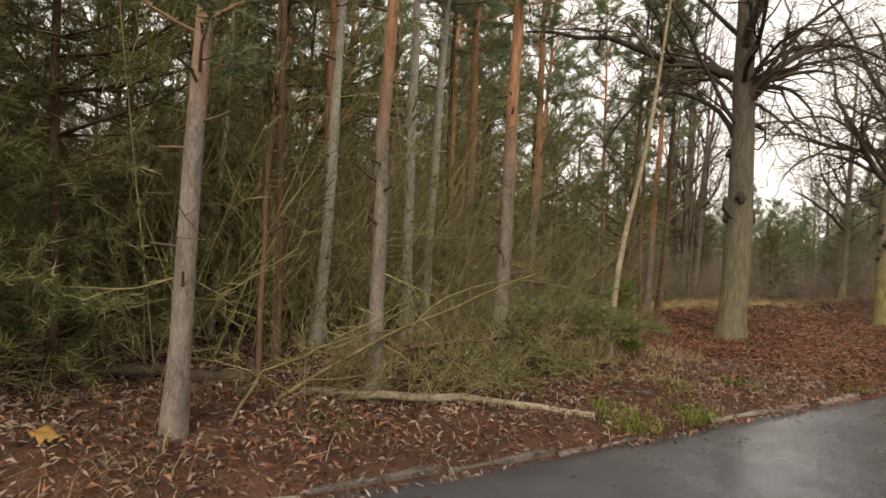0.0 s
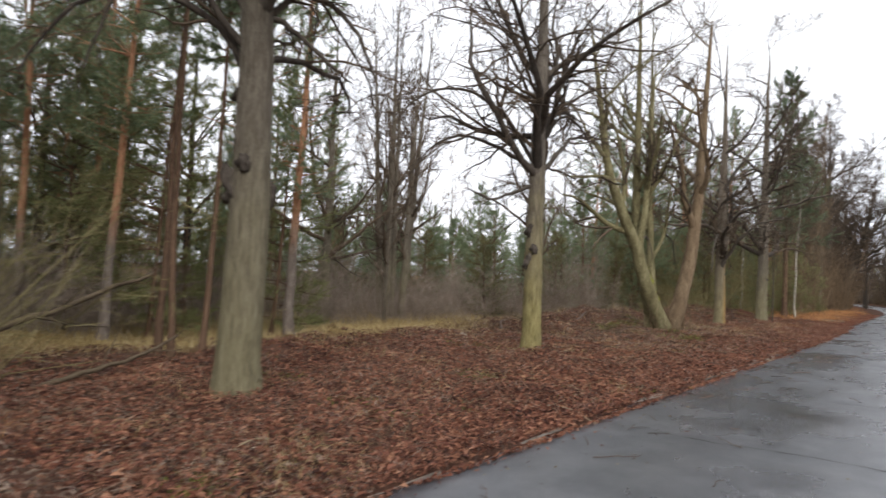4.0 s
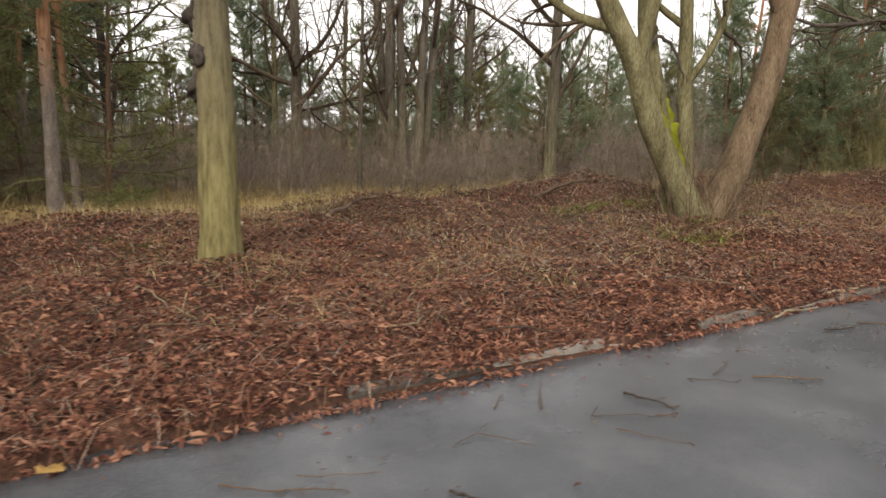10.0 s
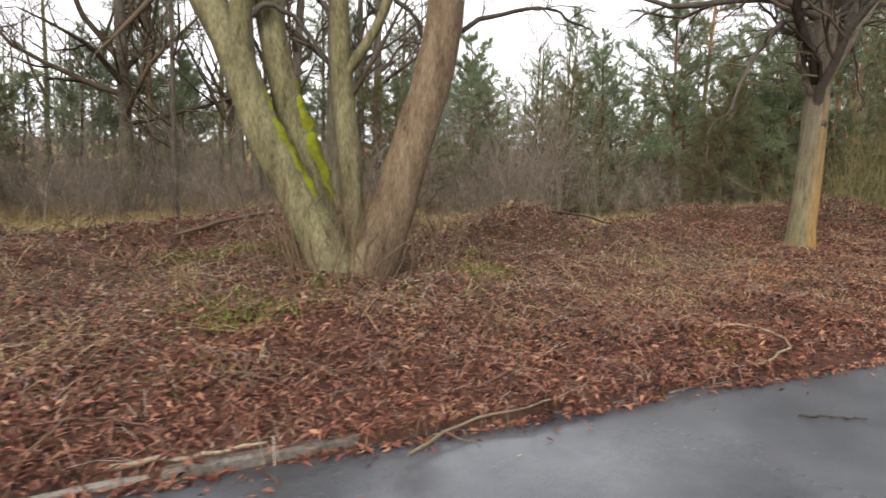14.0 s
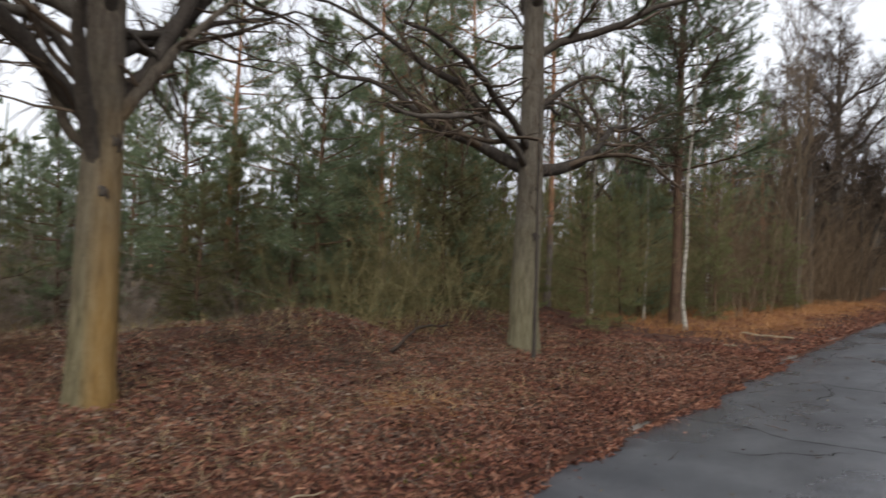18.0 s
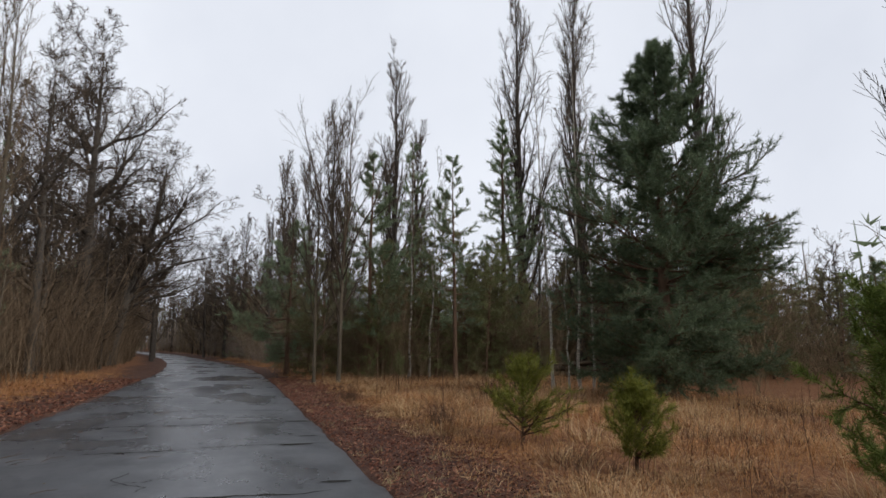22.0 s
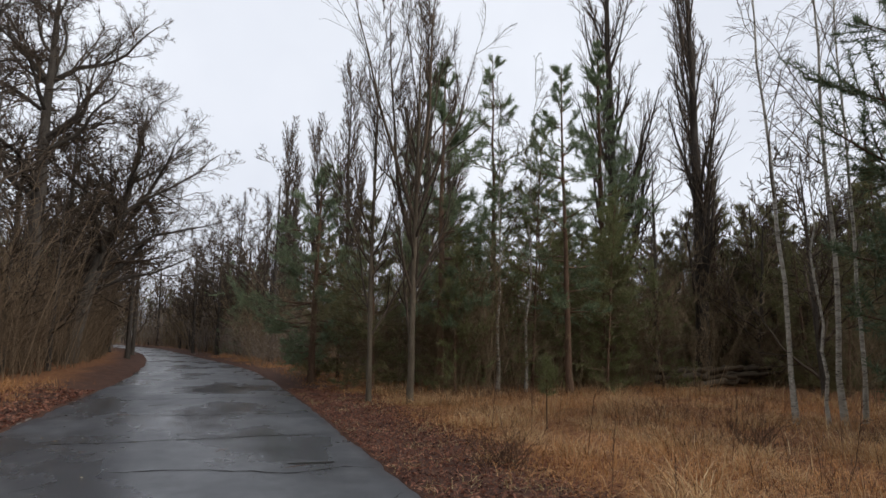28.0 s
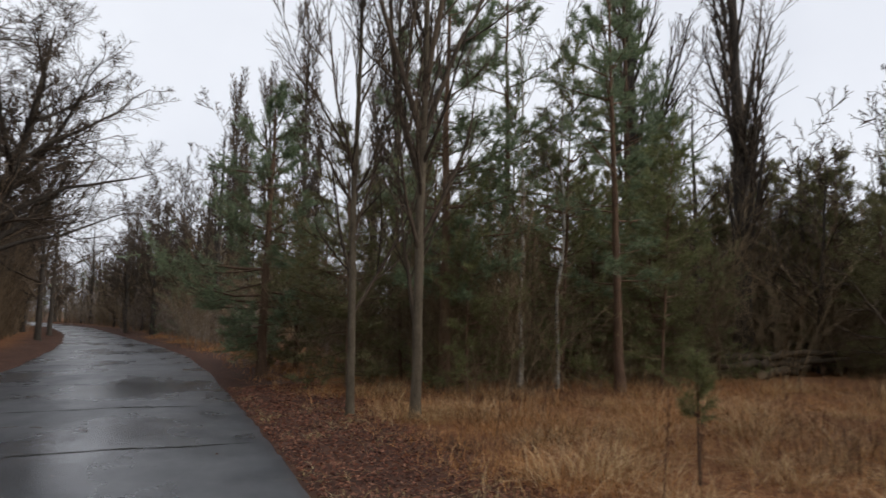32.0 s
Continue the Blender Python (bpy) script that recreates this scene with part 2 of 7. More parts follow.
DARK_PINE_BARK = material("dark_pine_bark", [(0.3, (0.05, 0.032, 0.022)), (0.5, (0.12, 0.075, 0.05)), (0.75, (0.2, 0.125, 0.08))],
                          scale=6, stretch=(2, 2, 0.6), rough=0.95, bump=1.0, dist=0.025, spec=0.15, random=0.25)
LICHEN_BARK = material("pale_grey_lichen_bark", [(0.28, (0.12, 0.1, 0.085)), (0.5, (0.3, 0.275, 0.24)), (0.72, (0.45, 0.42, 0.38))],
                       scale=5, stretch=(1.6, 1.6, 0.8), rough=0.95, bump=0.7, dist=0.015, spec=0.15)
BIRCH_BARK = material("white_birch_bark", [(0.4, (0.035, 0.03, 0.025)), (0.48, (0.3, 0.275, 0.23)), (0.7, (0.56, 0.52, 0.45))],
                      scale=4, stretch=(0.7, 0.7, 3.2), rough=0.8, bump=0.4, dist=0.008, spec=0.25)
NEEDLE = material("dark_pine_needles", [(0.2, (0.1, 0.14, 0.078)), (0.55, (0.175, 0.225, 0.118)), (0.9, (0.27, 0.325, 0.185))], scale=0.8, rough=0.5, bump=0, spec=0.5,
                  island=True, random=0.7, translucent=0.42)
NEEDLE_DEEP = material("deep_green_pine_needles", [(0.2, (0.05, 0.078, 0.042)), (0.55, (0.105, 0.145, 0.075)), (0.9, (0.18, 0.225, 0.125))], scale=0.8, rough=0.55, bump=0, spec=0.4,
                       island=True, random=0.7, translucent=0.35)
NEEDLE_OLIVE = material("olive_pine_needles", [(0.2, (0.1, 0.115, 0.042)), (0.55, (0.19, 0.205, 0.08)), (0.9, (0.3, 0.31, 0.14))], scale=0.8, rough=0.55, bump=0, spec=0.4,
                        island=True, random=0.7, translucent=0.42)
NEEDLE_BROWN = material("dull_olive_brown_needles", [(0.2, (0.085, 0.08, 0.035)), (0.55, (0.16, 0.15, 0.066)), (0.9, (0.26, 0.24, 0.12))], scale=0.8, rough=0.6, bump=0, spec=0.3,
                        island=True, random=0.7, translucent=0.4)
NEEDLE_BRIGHT = material("fresh_green_pine_needles", [(0.2, (0.07, 0.1, 0.02)), (0.55, (0.14, 0.19, 0.04)), (0.9, (0.24, 0.28, 0.08))], scale=0.8, rough=0.7, bump=0, spec=0.2,
                         island=True, random=0.7, translucent=0.3)
LEAF = material("fallen_brown_leaves", [(0.12, (0.034, 0.016, 0.013)), (0.35, (0.12, 0.048, 0.033)), (0.6, (0.23, 0.098, 0.062)), (0.88, (0.4, 0.22, 0.14))], scale=1.1, fine=4, rough=0.75,
                bump=0, spec=0.2, coords="world", island=True, random=0.75, translucent=0.1)
RED_LEAF = material("wet_red_leaves", [(0.12, (0.032, 0.014, 0.011)), (0.35, (0.12, 0.047, 0.033)), (0.6, (0.22, 0.091, 0.059)), (0.88, (0.36, 0.185, 0.12))], scale=1.1, fine=4, rough=0.7, bump=0, spec=0.2,
                    coords="world", island=True, random=0.75, translucent=0.1)
DARK_LEAF = material("wet_dark_leaves", [(0.12, (0.024, 0.011, 0.009)), (0.4, (0.07, 0.03, 0.022)), (0.7, (0.15, 0.066, 0.045)), (0.9, (0.24, 0.14, 0.09))], scale=1.4, rough=0.7, bump=0, spec=0.2,
                     coords="world", island=True, random=0.7)
LEAF_GREY = material("fallen_grey_brown_leaves", [(0.12, (0.06, 0.042, 0.032)), (0.4, (0.14, 0.1, 0.078)), (0.65, (0.23, 0.165, 0.125)), (0.9, (0.36, 0.28, 0.22))], scale=2.0, rough=0.65,
                     bump=0, spec=0.35, coords="world", island=True, random=0.75)
STRAW = material("dry_straw_grass", [(0.15, (0.17, 0.065, 0.024)), (0.45, (0.38, 0.172, 0.06)), (0.75, (0.55, 0.3, 0.125)), (0.95, (0.68, 0.46, 0.25))], scale=0.5, rough=0.75, bump=0,
                 spec=0.25, coords="world", island=True, random=0.6, translucent=0.2)
OCHRE_STRAW = material("pale_ochre_grass", [(0.15, (0.21, 0.115, 0.05)), (0.5, (0.44, 0.275, 0.13)), (0.9, (0.68, 0.5, 0.29))], scale=0.6, rough=0.75, bump=0, spec=0.25, coords="world", island=True,
                       random=0.6, translucent=0.2)
PALE_STRAW = material("pale_meadow_grass", [(0.15, (0.17, 0.115, 0.045)), (0.5, (0.36, 0.27, 0.13)), (0.9, (0.54, 0.45, 0.27))], scale=0.5, rough=0.8, bump=0, spec=0.2, coords="world",
                      island=True, random=0.6, translucent=0.2)
NEEDLE_YELLOW = material("yellow_green_young_needles", [(0.2, (0.09, 0.1, 0.014)), (0.55, (0.18, 0.19, 0.03)), (0.9, (0.3, 0.3, 0.07))], scale=0.8, rough=0.7, bump=0, spec=0.2, island=True,
                         random=0.7, translucent=0.3)
RUST_BARK = material("red_brown_smooth_bark", [(0.32, (0.045, 0.03, 0.02)), (0.5, (0.135, 0.095, 0.06)), (0.72, (0.235, 0.19, 0.125))], scale=4, stretch=(2, 2, 0.5), rough=0.95, bump=0.9, dist=0.03, spec=0.15)
FIELD_BARK = material("brown_grey_bark", [(0.3, (0.045, 0.035, 0.025)), (0.5, (0.11, 0.088, 0.062)), (0.75, (0.19, 0.158, 0.115))], scale=5, stretch=(2.4, 2.4, 0.5), rough=0.95, bump=0.8, dist=0.02, spec=0.15)
GREEN_BLADE = material("green_moss_and_grass", [(0.2, (0.07, 0.09, 0.015)), (0.8, (0.2, 0.23, 0.05))], scale=2, rough=0.8, bump=0, spec=0.2, island=True, random=0.6, translucent=0.2)
DARK_STEM = material("dark_dry_weed_stems", [(0.2, (0.05, 0.028, 0.018)), (0.8, (0.15, 0.085, 0.05))], scale=2, rough=0.9, bump=0, spec=0.2, island=True, random=0.5)
MOSSY_STICK = material("mossy_stick_bark", [(0.3, (0.05, 0.04, 0.02)), (0.55, (0.15, 0.12, 0.06)), (0.75, (0.3, 0.25, 0.15))], scale=7, rough=0.95, bump=0.5, dist=0.006, spec=0.15)
STICK = material("bleached_stick_wood", [(0.3, (0.08, 0.058, 0.038)), (0.55, (0.19, 0.145, 0.095)), (0.75, (0.33, 0.27, 0.19))], scale=6, stretch=(1, 1, 1), rough=0.9, bump=0.5, dist=0.006,
                 spec=0.2, random=0.4)
DARK_STICK = material("dark_wet_stick", [(0.3, (0.03, 0.02, 0.014)), (0.7, (0.13, 0.08, 0.05))], scale=6, rough=0.7, bump=0.5, dist=0.005, spec=0.35, random=0.4)
LOG = material("fallen_log_bark", [(0.3, (0.09, 0.07, 0.045)), (0.5, (0.24, 0.2, 0.14)), (0.75, (0.42, 0.37, 0.29))], scale=5, rough=0.95, bump=0.8, dist=0.015, spec=0.15)
DARK_LOG = material("dark_log_bark", [(0.3, (0.035, 0.026, 0.018)), (0.7, (0.12, 0.09, 0.06))], scale=5, rough=0.95, bump=0.8, dist=0.015, spec=0.15, random=0.4)
CUT_WOOD = material("raw_wood", [(0.3, (0.28, 0.2, 0.12)), (0.7, (0.5, 0.4, 0.27))], scale=12, rough=0.85, bump=0.3, dist=0.004)
KERB = material("weathered_concrete_kerb", [(0.3, (0.06, 0.05, 0.042)), (0.5, (0.15, 0.132, 0.115)), (0.75, (0.28, 0.255, 0.225))], scale=7, rough=0.9, bump=0.6, dist=0.012, spec=0.25, random=0.35)
PAPER = material("white_litter", [(0.3, (0.42, 0.38, 0.35)), (0.7, (0.62, 0.58, 0.54))], scale=20, rough=0.6, bump=0.3, dist=0.004)
YELLOW = material("yellow_litter", [(0.3, (0.2, 0.11, 0.03)), (0.7, (0.33, 0.2, 0.065))], scale=20, rough=0.6, bump=0.2, dist=0.003)
STONE = material("pale_stone", [(0.3, (0.17, 0.135, 0.1)), (0.7, (0.38, 0.33, 0.27))], scale=9, rough=0.9, bump=0.6, dist=0.02)
CRACK = material("dark_crack_filling", [(0.3, (0.012, 0.012, 0.011)), (0.7, (0.04, 0.036, 0.03))], scale=30, rough=0.95, bump=0.6, dist=0.004, coords="world", spec=0.1)

# wet asphalt: grey ground aggregate, damp glossy film with drier patches
ASPHALT = material("damp_asphalt", [(0.34, (0.029, 0.031, 0.036)), (0.5, (0.058, 0.061, 0.068)), (0.66, (0.105, 0.107, 0.114))], scale=1.7, detail=10, fine=160, rough=0.4, bump=0.35, dist=0.004,
                   coords="world", spec=0.5)
an, al = ASPHALT.node_tree.nodes, ASPHALT.node_tree.links
ag = an.new("ShaderNodeNewGeometry")
apatch = an.new("ShaderNodeTexNoise")
apatch.inputs["Scale"].default_value, apatch.inputs["Detail"].default_value, apatch.inputs["Roughness"].default_value = 0.55, 6, 0.6
amap = an.new("ShaderNodeMapping")
amap.inputs["Scale"].default_value = (1.0, 0.55, 1.0)
al.new(ag.outputs["Position"], amap.inputs["Vector"])
al.new(amap.outputs[0], apatch.inputs["Vector"])
arange = an.new("ShaderNodeMapRange")
arange.inputs["From Min"].default_value, arange.inputs["From Max"].default_value = 0.35, 0.65
arange.inputs["To Min"].default_value, arange.inputs["To Max"].default_value = 0.16, 0.43
al.new(apatch.outputs["Fac"], arange.inputs["Value"])
al.new(arange.outputs[0], an["Principled BSDF"].inputs["Roughness"])

# soil under litter and grass: three covers blended by a mask that is stored on the ground mesh
SOIL = material("litter_covered_soil", [(0.25, (0.022, 0.012, 0.009)), (0.5, (0.07, 0.035, 0.024)), (0.75, (0.15, 0.08, 0.052))], scale=3.0, fine=38, rough=0.9, bump=1.0, dist=0.05,
                coords="world", spec=0.15)
gn, gl = SOIL.node_tree.nodes, SOIL.node_tree.links
gb = gn["Principled BSDF"]
gunder = gb.inputs["Base Color"].links[0].from_socket
gg = gn.new("ShaderNodeNewGeometry")
for attr, cols in (("meadow", [(0.25, (0.09, 0.055, 0.02)), (0.5, (0.24, 0.165, 0.065)), (0.8, (0.4, 0.3, 0.13))]),
                   ("field", [(0.3, (0.06, 0.025, 0.013)), (0.5, (0.17, 0.074, 0.033)), (0.75, (0.32, 0.17, 0.08))])):
    at = gn.new("ShaderNodeAttribute")
    at.attribute_name = attr
    tn = gn.new("ShaderNodeTexNoise")
    tn.inputs["Scale"].default_value, tn.inputs["Detail"].default_value, tn.inputs["Roughness"].default_value = 9, 7, 0.7
    gl.new(gg.outputs["Position"], tn.inputs["Vector"])
    cr = gn.new("ShaderNodeValToRGB")
    for i, (p, c) in enumerate(cols):
        e = cr.color_ramp.elements[i] if i < 2 else cr.color_ramp.elements.new(p)
        e.position, e.color = p, (*c, 1)
    gl.new(tn.outputs["Fac"], cr.inputs["Fac"])
    mx = gn.new("ShaderNodeMix")
    mx.data_type = "RGBA"
    gl.new(at.outputs["Fac"], mx.inputs["Factor"])
    gl.new(gunder, mx.inputs["A"])
    gl.new(cr.outputs[0], mx.inputs["B"])
    gunder = mx.outputs["Result"]
gl.new(gunder, gb.inputs["Base Color"])


# ---- building tools ----
def norm(a):
    return a / np.maximum(np.linalg.norm(a, axis=-1, keepdims=True), 1e-9)


def smooth(a):
    a = np.clip(a, 0, 1)
    return a * a * (3 - 2 * a)


def waves(x, y, scale, seed=0.0):
    """Soft uneven relief between about -1 and 1."""
    x, y = np.asarray(x, float) / scale, np.asarray(y, float) / scale
    v = np.sin(1.3 * x + 0.7 * y + seed) + np.sin(-0.8 * x + 1.7 * y + 2.1 * seed + 1.3) + 0.6 * np.sin(2.9 * x - 1.1 * y + 0.5 * seed)
    v = v + 0.5 * np.sin(2.3 * y + 3.7 * x + seed * 1.7) + 0.35 * np.sin(5.3 * x - 4.1 * y + seed)
    return v / 3.2


LEFT = ([-400, 30, 41, 50, 60, 70, 80, 88, 100, 120, 160, 260, 600], [-3.3, -3.3, -3.7, -3.9, -4.0, -4.2, -4.95, -5.9, -7.7, -12.0, -27, -78, -260])
RIGHT = ([-400, 30, 40, 50, 60, 68, 74, 80, 88, 100, 120, 160, 260, 600], [1.6, 1.5, 1.4, 1.1, 0.85, 0.5, 0.05, -0.8, -2.4, -4.7, -8.6, -21.6, -72, -254])


def left_edge(y):
    return np.interp(y, *LEFT)


def right_edge(y):
    return np.interp(y, *RIGHT)


def ground_z(x, y):
    x, y = np.asarray(x, float), np.asarray(y, float)
    dl, dr = left_edge(y) - x, x - right_edge(y)
    z = np.full(np.broadcast(x, y).shape, -0.09)
    bank = 0.03 + 0.09 * smooth(dl / 1.6) + (0.065 * waves(x, y, 0.5) + 0.035 * waves(y, x, 0.27, 4.0) + 0.09 * smooth((dl - 3.2) / 1.8) * smooth((8.5 - dl) / 1.5) * waves(x, y, 0.4, 8.0)) * smooth(dl / 0.8)
    bank = bank + 0.11 * smooth((dl - 0.05) / 0.5) * smooth((10 - y) / 5)
    along = smooth((y - 9) / 4) * smooth((46 - y) / 6)
    bank = bank + along * (0.08 + 0.25 * smooth((y - 17.6) / 3.0)) * np.exp(-((dl - 5.6) / 1.4) ** 2) * (1 + 1.1 * waves(x * 0.5, y, 1.0, 3.0))
    bank = bank + 0.16 * np.exp(-((x + 6.4) ** 2 + (y - 23.9) ** 2) / 3.2)
    bank = bank - along * 0.34 * smooth((dl - 6.6) / 3.0)
    field = 0.015 + 0.05 * smooth(dr / 1.5) + 0.04 * waves(x, y, 0.8, 5.0) * smooth((dr - 0.6) / 1.5)
    z = np.where(dl > 0, bank, z)
    return np.where(dr > 0, field, z)


def gz(x, y):
    return float(ground_z(x, y))


class Soup:
    """Gathers tubes and small faces into one mesh."""

    def __init__(self):
        self.v, self.q, self.t, self.n = [], [], [], 0

    def tubes(self, P, R, sides=5, lump=0.0, rng=None):
        P, R = np.asarray(P, float), np.asarray(R, float)
        n, k, _ = P.shape
        if not n:
            return self
        T = norm(np.gradient(P, axis=1))
        mean = norm(P[:, -1] - P[:, 0])
        ref = np.where(np.abs(mean[:, 2:3]) < 0.75, np.array([[0, 0, 1.0]]), np.array([[1.0, 0.1, 0]]))[:, None, :]
        U = norm(np.cross(T, np.broadcast_to(ref, T.shape)))
        W = np.cross(T, U)
        a = np.arange(sides) * 2 * np.pi / sides
        rad = R[:, :, None, None] * np.ones((1, 1, sides, 1))
        if lump:
            rad = rad * (1 + lump * rng.normal(0, 1, (n, k, sides, 1)))
        V = P[:, :, None] + rad * (U[:, :, None] * np.cos(a)[None, None, :, None] + W[:, :, None] * np.sin(a)[None, None, :, None])
        base = self.n + (np.arange(n) * k * sides)[:, None, None] + (np.arange(k - 1) * sides)[None, :, None]
        i, j = np.arange(sides)[None, None], ((np.arange(sides) + 1) % sides)[None, None]
        self.q.append(np.stack([base + i, base + j, base + j + sides, base + i + sides], -1).reshape(-1, 4))
        self.v.append(V.reshape(-1, 3))
        self.n += n * k * sides
        return self

    def tris(self, V):
        """V: n x 3 x 3."""
        self.t.append(self.n + np.arange(len(V) * 3).reshape(-1, 3))
        self.v.append(V.reshape(-1, 3))
        self.n += len(V) * 3
        return self

    def strips(self, A, B):
        """Ribbons between the lines A and B, each n x k x 3."""
        n, k, _ = A.shape
        V = np.stack([A, B], 2)
        base = self.n + (np.arange(n) * k * 2)[:, None] + (np.arange(k - 1) * 2)[None]
        self.q.append(np.stack([base, base + 1, base + 3, base + 2], -1).reshape(-1, 4))
        self.v.append(V.reshape(-1, 3))
        self.n += n * k * 2
        return self

    def grid(self, V):
        """V: n x m x 3, a sheet."""
        n, m, _ = V.shape
        i = self.n + np.arange(n * m).reshape(n, m)
        self.q.append(np.stack([i[:-1, :-1], i[1:, :-1], i[1:, 1:], i[:-1, 1:]], -1).reshape(-1, 4))
        self.v.append(V.reshape(-1, 3))
        self.n += n * m
        return self

    def mesh(self, name, mat, shade=True):
        V = np.concatenate(self.v)
        loops = [f.ravel() for f in self.q + self.t]
        sizes = np.concatenate([np.full(len(f), f.shape[1]) for f in self.q + self.t])
        loops = np.concatenate(loops)
        me = bpy.data.meshes.new(name)
        me.vertices.add(len(V))
        me.vertices.foreach_set("co", V.astype(np.float32).ravel())
        me.loops.add(len(loops))
        me.loops.foreach_set("vertex_index", loops.astype(np.int32))
        me.polygons.add(len(sizes))
        me.polygons.foreach_set("loop_start", (np.cumsum(sizes) - sizes).astype(np.int32))
        me.polygons.foreach_set("use_smooth", np.full(len(sizes), shade))
        me.materials.append(mat)
        me.update(calc_edges=True)
        return me


def piece(name, soup, mat, parent=None, label="", shade=True):
    """One mesh object, under a thing if one is given."""
    ob = new(name, soup.mesh(name, mat, shade))
    ob.parent = parent
    if label:
        ob["label"] = label
    return ob


def thing(name, label, category, x, y, z, group="", kind="", turn=0.0):
    ob = new(name)
    ob.matrix_basis = pose(x, y, z, 0, 0, turn)
    return tagged(ob, label, category, group, kind)


def grow(rng, S, D, L, k, wig, trop, bend=0.0):
    """Branches from S along D, wandering; trop pulls them up (or down), bend adds to that pull on the way out."""
    n = len(S)
    P = np.zeros((n, k, 3))
    P[:, 0], d = S, norm(D)
    step = (np.asarray(L) / (k - 1))[:, None]
    for i in range(1, k):
        d = norm(d + rng.normal(0, wig, (n, 3)) + np.array([0, 0, 1.0]) * (trop + bend * i / (k - 1)))
        P[:, i] = P[:, i - 1] + d * step
    return P


def taper(r, k, end=0.25, power=1.0):
    return np.asarray(r)[:, None] * (1 - (1 - end) * np.linspace(0, 1, k)[None] ** power)


def shoots(rng, P, R, per, s0, s1, ang, ratio, k, wig, trop, rr, bend=0.0, end=0.25, flat=0.0, lmin=0.0, grad=0.55):
    """Side branches: per of them on every branch of P, between the shares s0 and s1 of its length."""
    n, kk, _ = P.shape
    idx = np.repeat(np.arange(n), per)
    s = np.clip(np.tile(np.linspace(s0, s1, per), n) + rng.normal(0, 0.5 / max(per, 1), len(idx)) * (s1 - s0), 0, 1)
    f = s * (kk - 1)
    i = np.minimum(f.astype(int), kk - 2)
    w = (f - i)[:, None]
    S = P[idx, i] * (1 - w) + P[idx, i + 1] * w
    T = norm(P[idx, i + 1] - P[idx, i])
    r = R[idx, i] * (1 - w[:, 0]) + R[idx, i + 1] * w[:, 0]
    rnd = rng.normal(0, 1, T.shape)
    rnd[:, 2] *= 1 - flat
    perp = rnd - T * (rnd * T).sum(1, keepdims=True)
    perp = norm(perp)
    a = np.radians(ang) * rng.uniform(0.7, 1.25, len(idx))[:, None]
    D = T * np.cos(a) + perp * np.sin(a)
    Lp = np.linalg.norm(np.diff(P, axis=1), axis=2).sum(1)
    L = np.maximum(Lp[idx] * ratio * (1.0 - grad * s) * rng.uniform(0.6, 1.25, len(idx)), lmin)
    C = grow(rng, S, D, L, k, wig, trop, bend)
    return C, taper(r * rr, k, end)


def tufts(rng, S, D, count, length, width, spread=0.75):
    """Bunches of needles, count at each of S, about D."""
    n = len(S)
    idx = np.repeat(np.arange(n), count)
    d = norm(D[idx] * 0.75 + rng.normal(0, spread, (len(idx), 3)))
    side = norm(np.cross(d, rng.normal(0, 1, d.shape)))
    b = S[idx] - D[idx] * rng.uniform(0, 0.9, len(idx))[:, None] * length
    L = length * rng.uniform(0.7, 1.3, len(idx))[:, None]
    return np.stack([b - side * width / 2, b + side * width / 2, b + d * L], 1)


def lumps(rng, radius, squash=(1, 1, 1), rings=8, sides=12, rough=0.12):
    """A closed uneven lump."""
    bm = bmesh.new()
    bmesh.ops.create_icosphere(bm, subdivisions=3, radius=radius)
    for v in bm.verts:
        f = 1 + rough * noise.noise(v.co / radius * 1.7 + Vector((rng.uniform(0, 0.01), 0, radius * 37)))
        v.co = Vector((v.co.x * squash[0] * f, v.co.y * squash[1] * f, v.co.z * squash[2] * f))
    return bm


def part(name, bm, mat, parent=None, label=""):
    me = bpy.data.meshes.new(name)
    bm.to_mesh(me)
    bm.free()
    me.polygons.foreach_set("use_smooth", [True] * len(me.polygons))
    me.materials.append(mat)
    ob = new(name, me)
    ob.parent = parent
    if label:
        ob["label"] = label
    return ob


# ---- ground, road and kerb ----
def steps(*runs):
    out = []
    for a, b, d in runs:
        out += list(np.arange(a, b, d))
    return np.array(out + [runs[-1][1]])


gx = steps((-900, -200, 100), (-200, -60, 14), (-60, -24, 3), (-24, -14, 0.6), (-14, 7, 0.17), (7, 20, 0.5), (20, 60, 4), (60, 200, 14), (200, 900, 100))
gy = steps((-700, -100, 100), (-100, -20, 8), (-20, -6, 0.8), (-6, 58, 0.2), (58, 90, 0.8), (90, 140, 3), (140, 300, 10), (300, 1200, 100))
GX, GY = np.meshgrid(gx, gy, indexing="ij")
sheet = Soup().grid(np.stack([GX, GY, ground_z(GX, GY)], -1))
ground = piece("ground", sheet, SOIL)
tagged(ground, "leaf-covered forest verge and dry grass field beside the road", "ground", kind="structure")
dl, dr = left_edge(GY) - GX, GX - right_edge(GY)
rag = 0.5 * waves(GX, GY, 1.1, 2.0)
meadow = smooth((dl - 5.9 + rag) / 0.9) * smooth((GY - 8.5 + rag) / 3) * smooth((60 - GY) / 10)
field = np.maximum(smooth((dr - 1.5 + rag * 0.6) / 0.7), smooth((GY - 43 + rag * 3) / 6) * smooth((dl - 1.0 + rag) / 1.2))
for key, vals in (("meadow", meadow), ("field", field)):
    layer = ground.data.attributes.new(key, "FLOAT", "POINT")
    layer.data.foreach_set("value", vals.astype(np.float32).ravel())

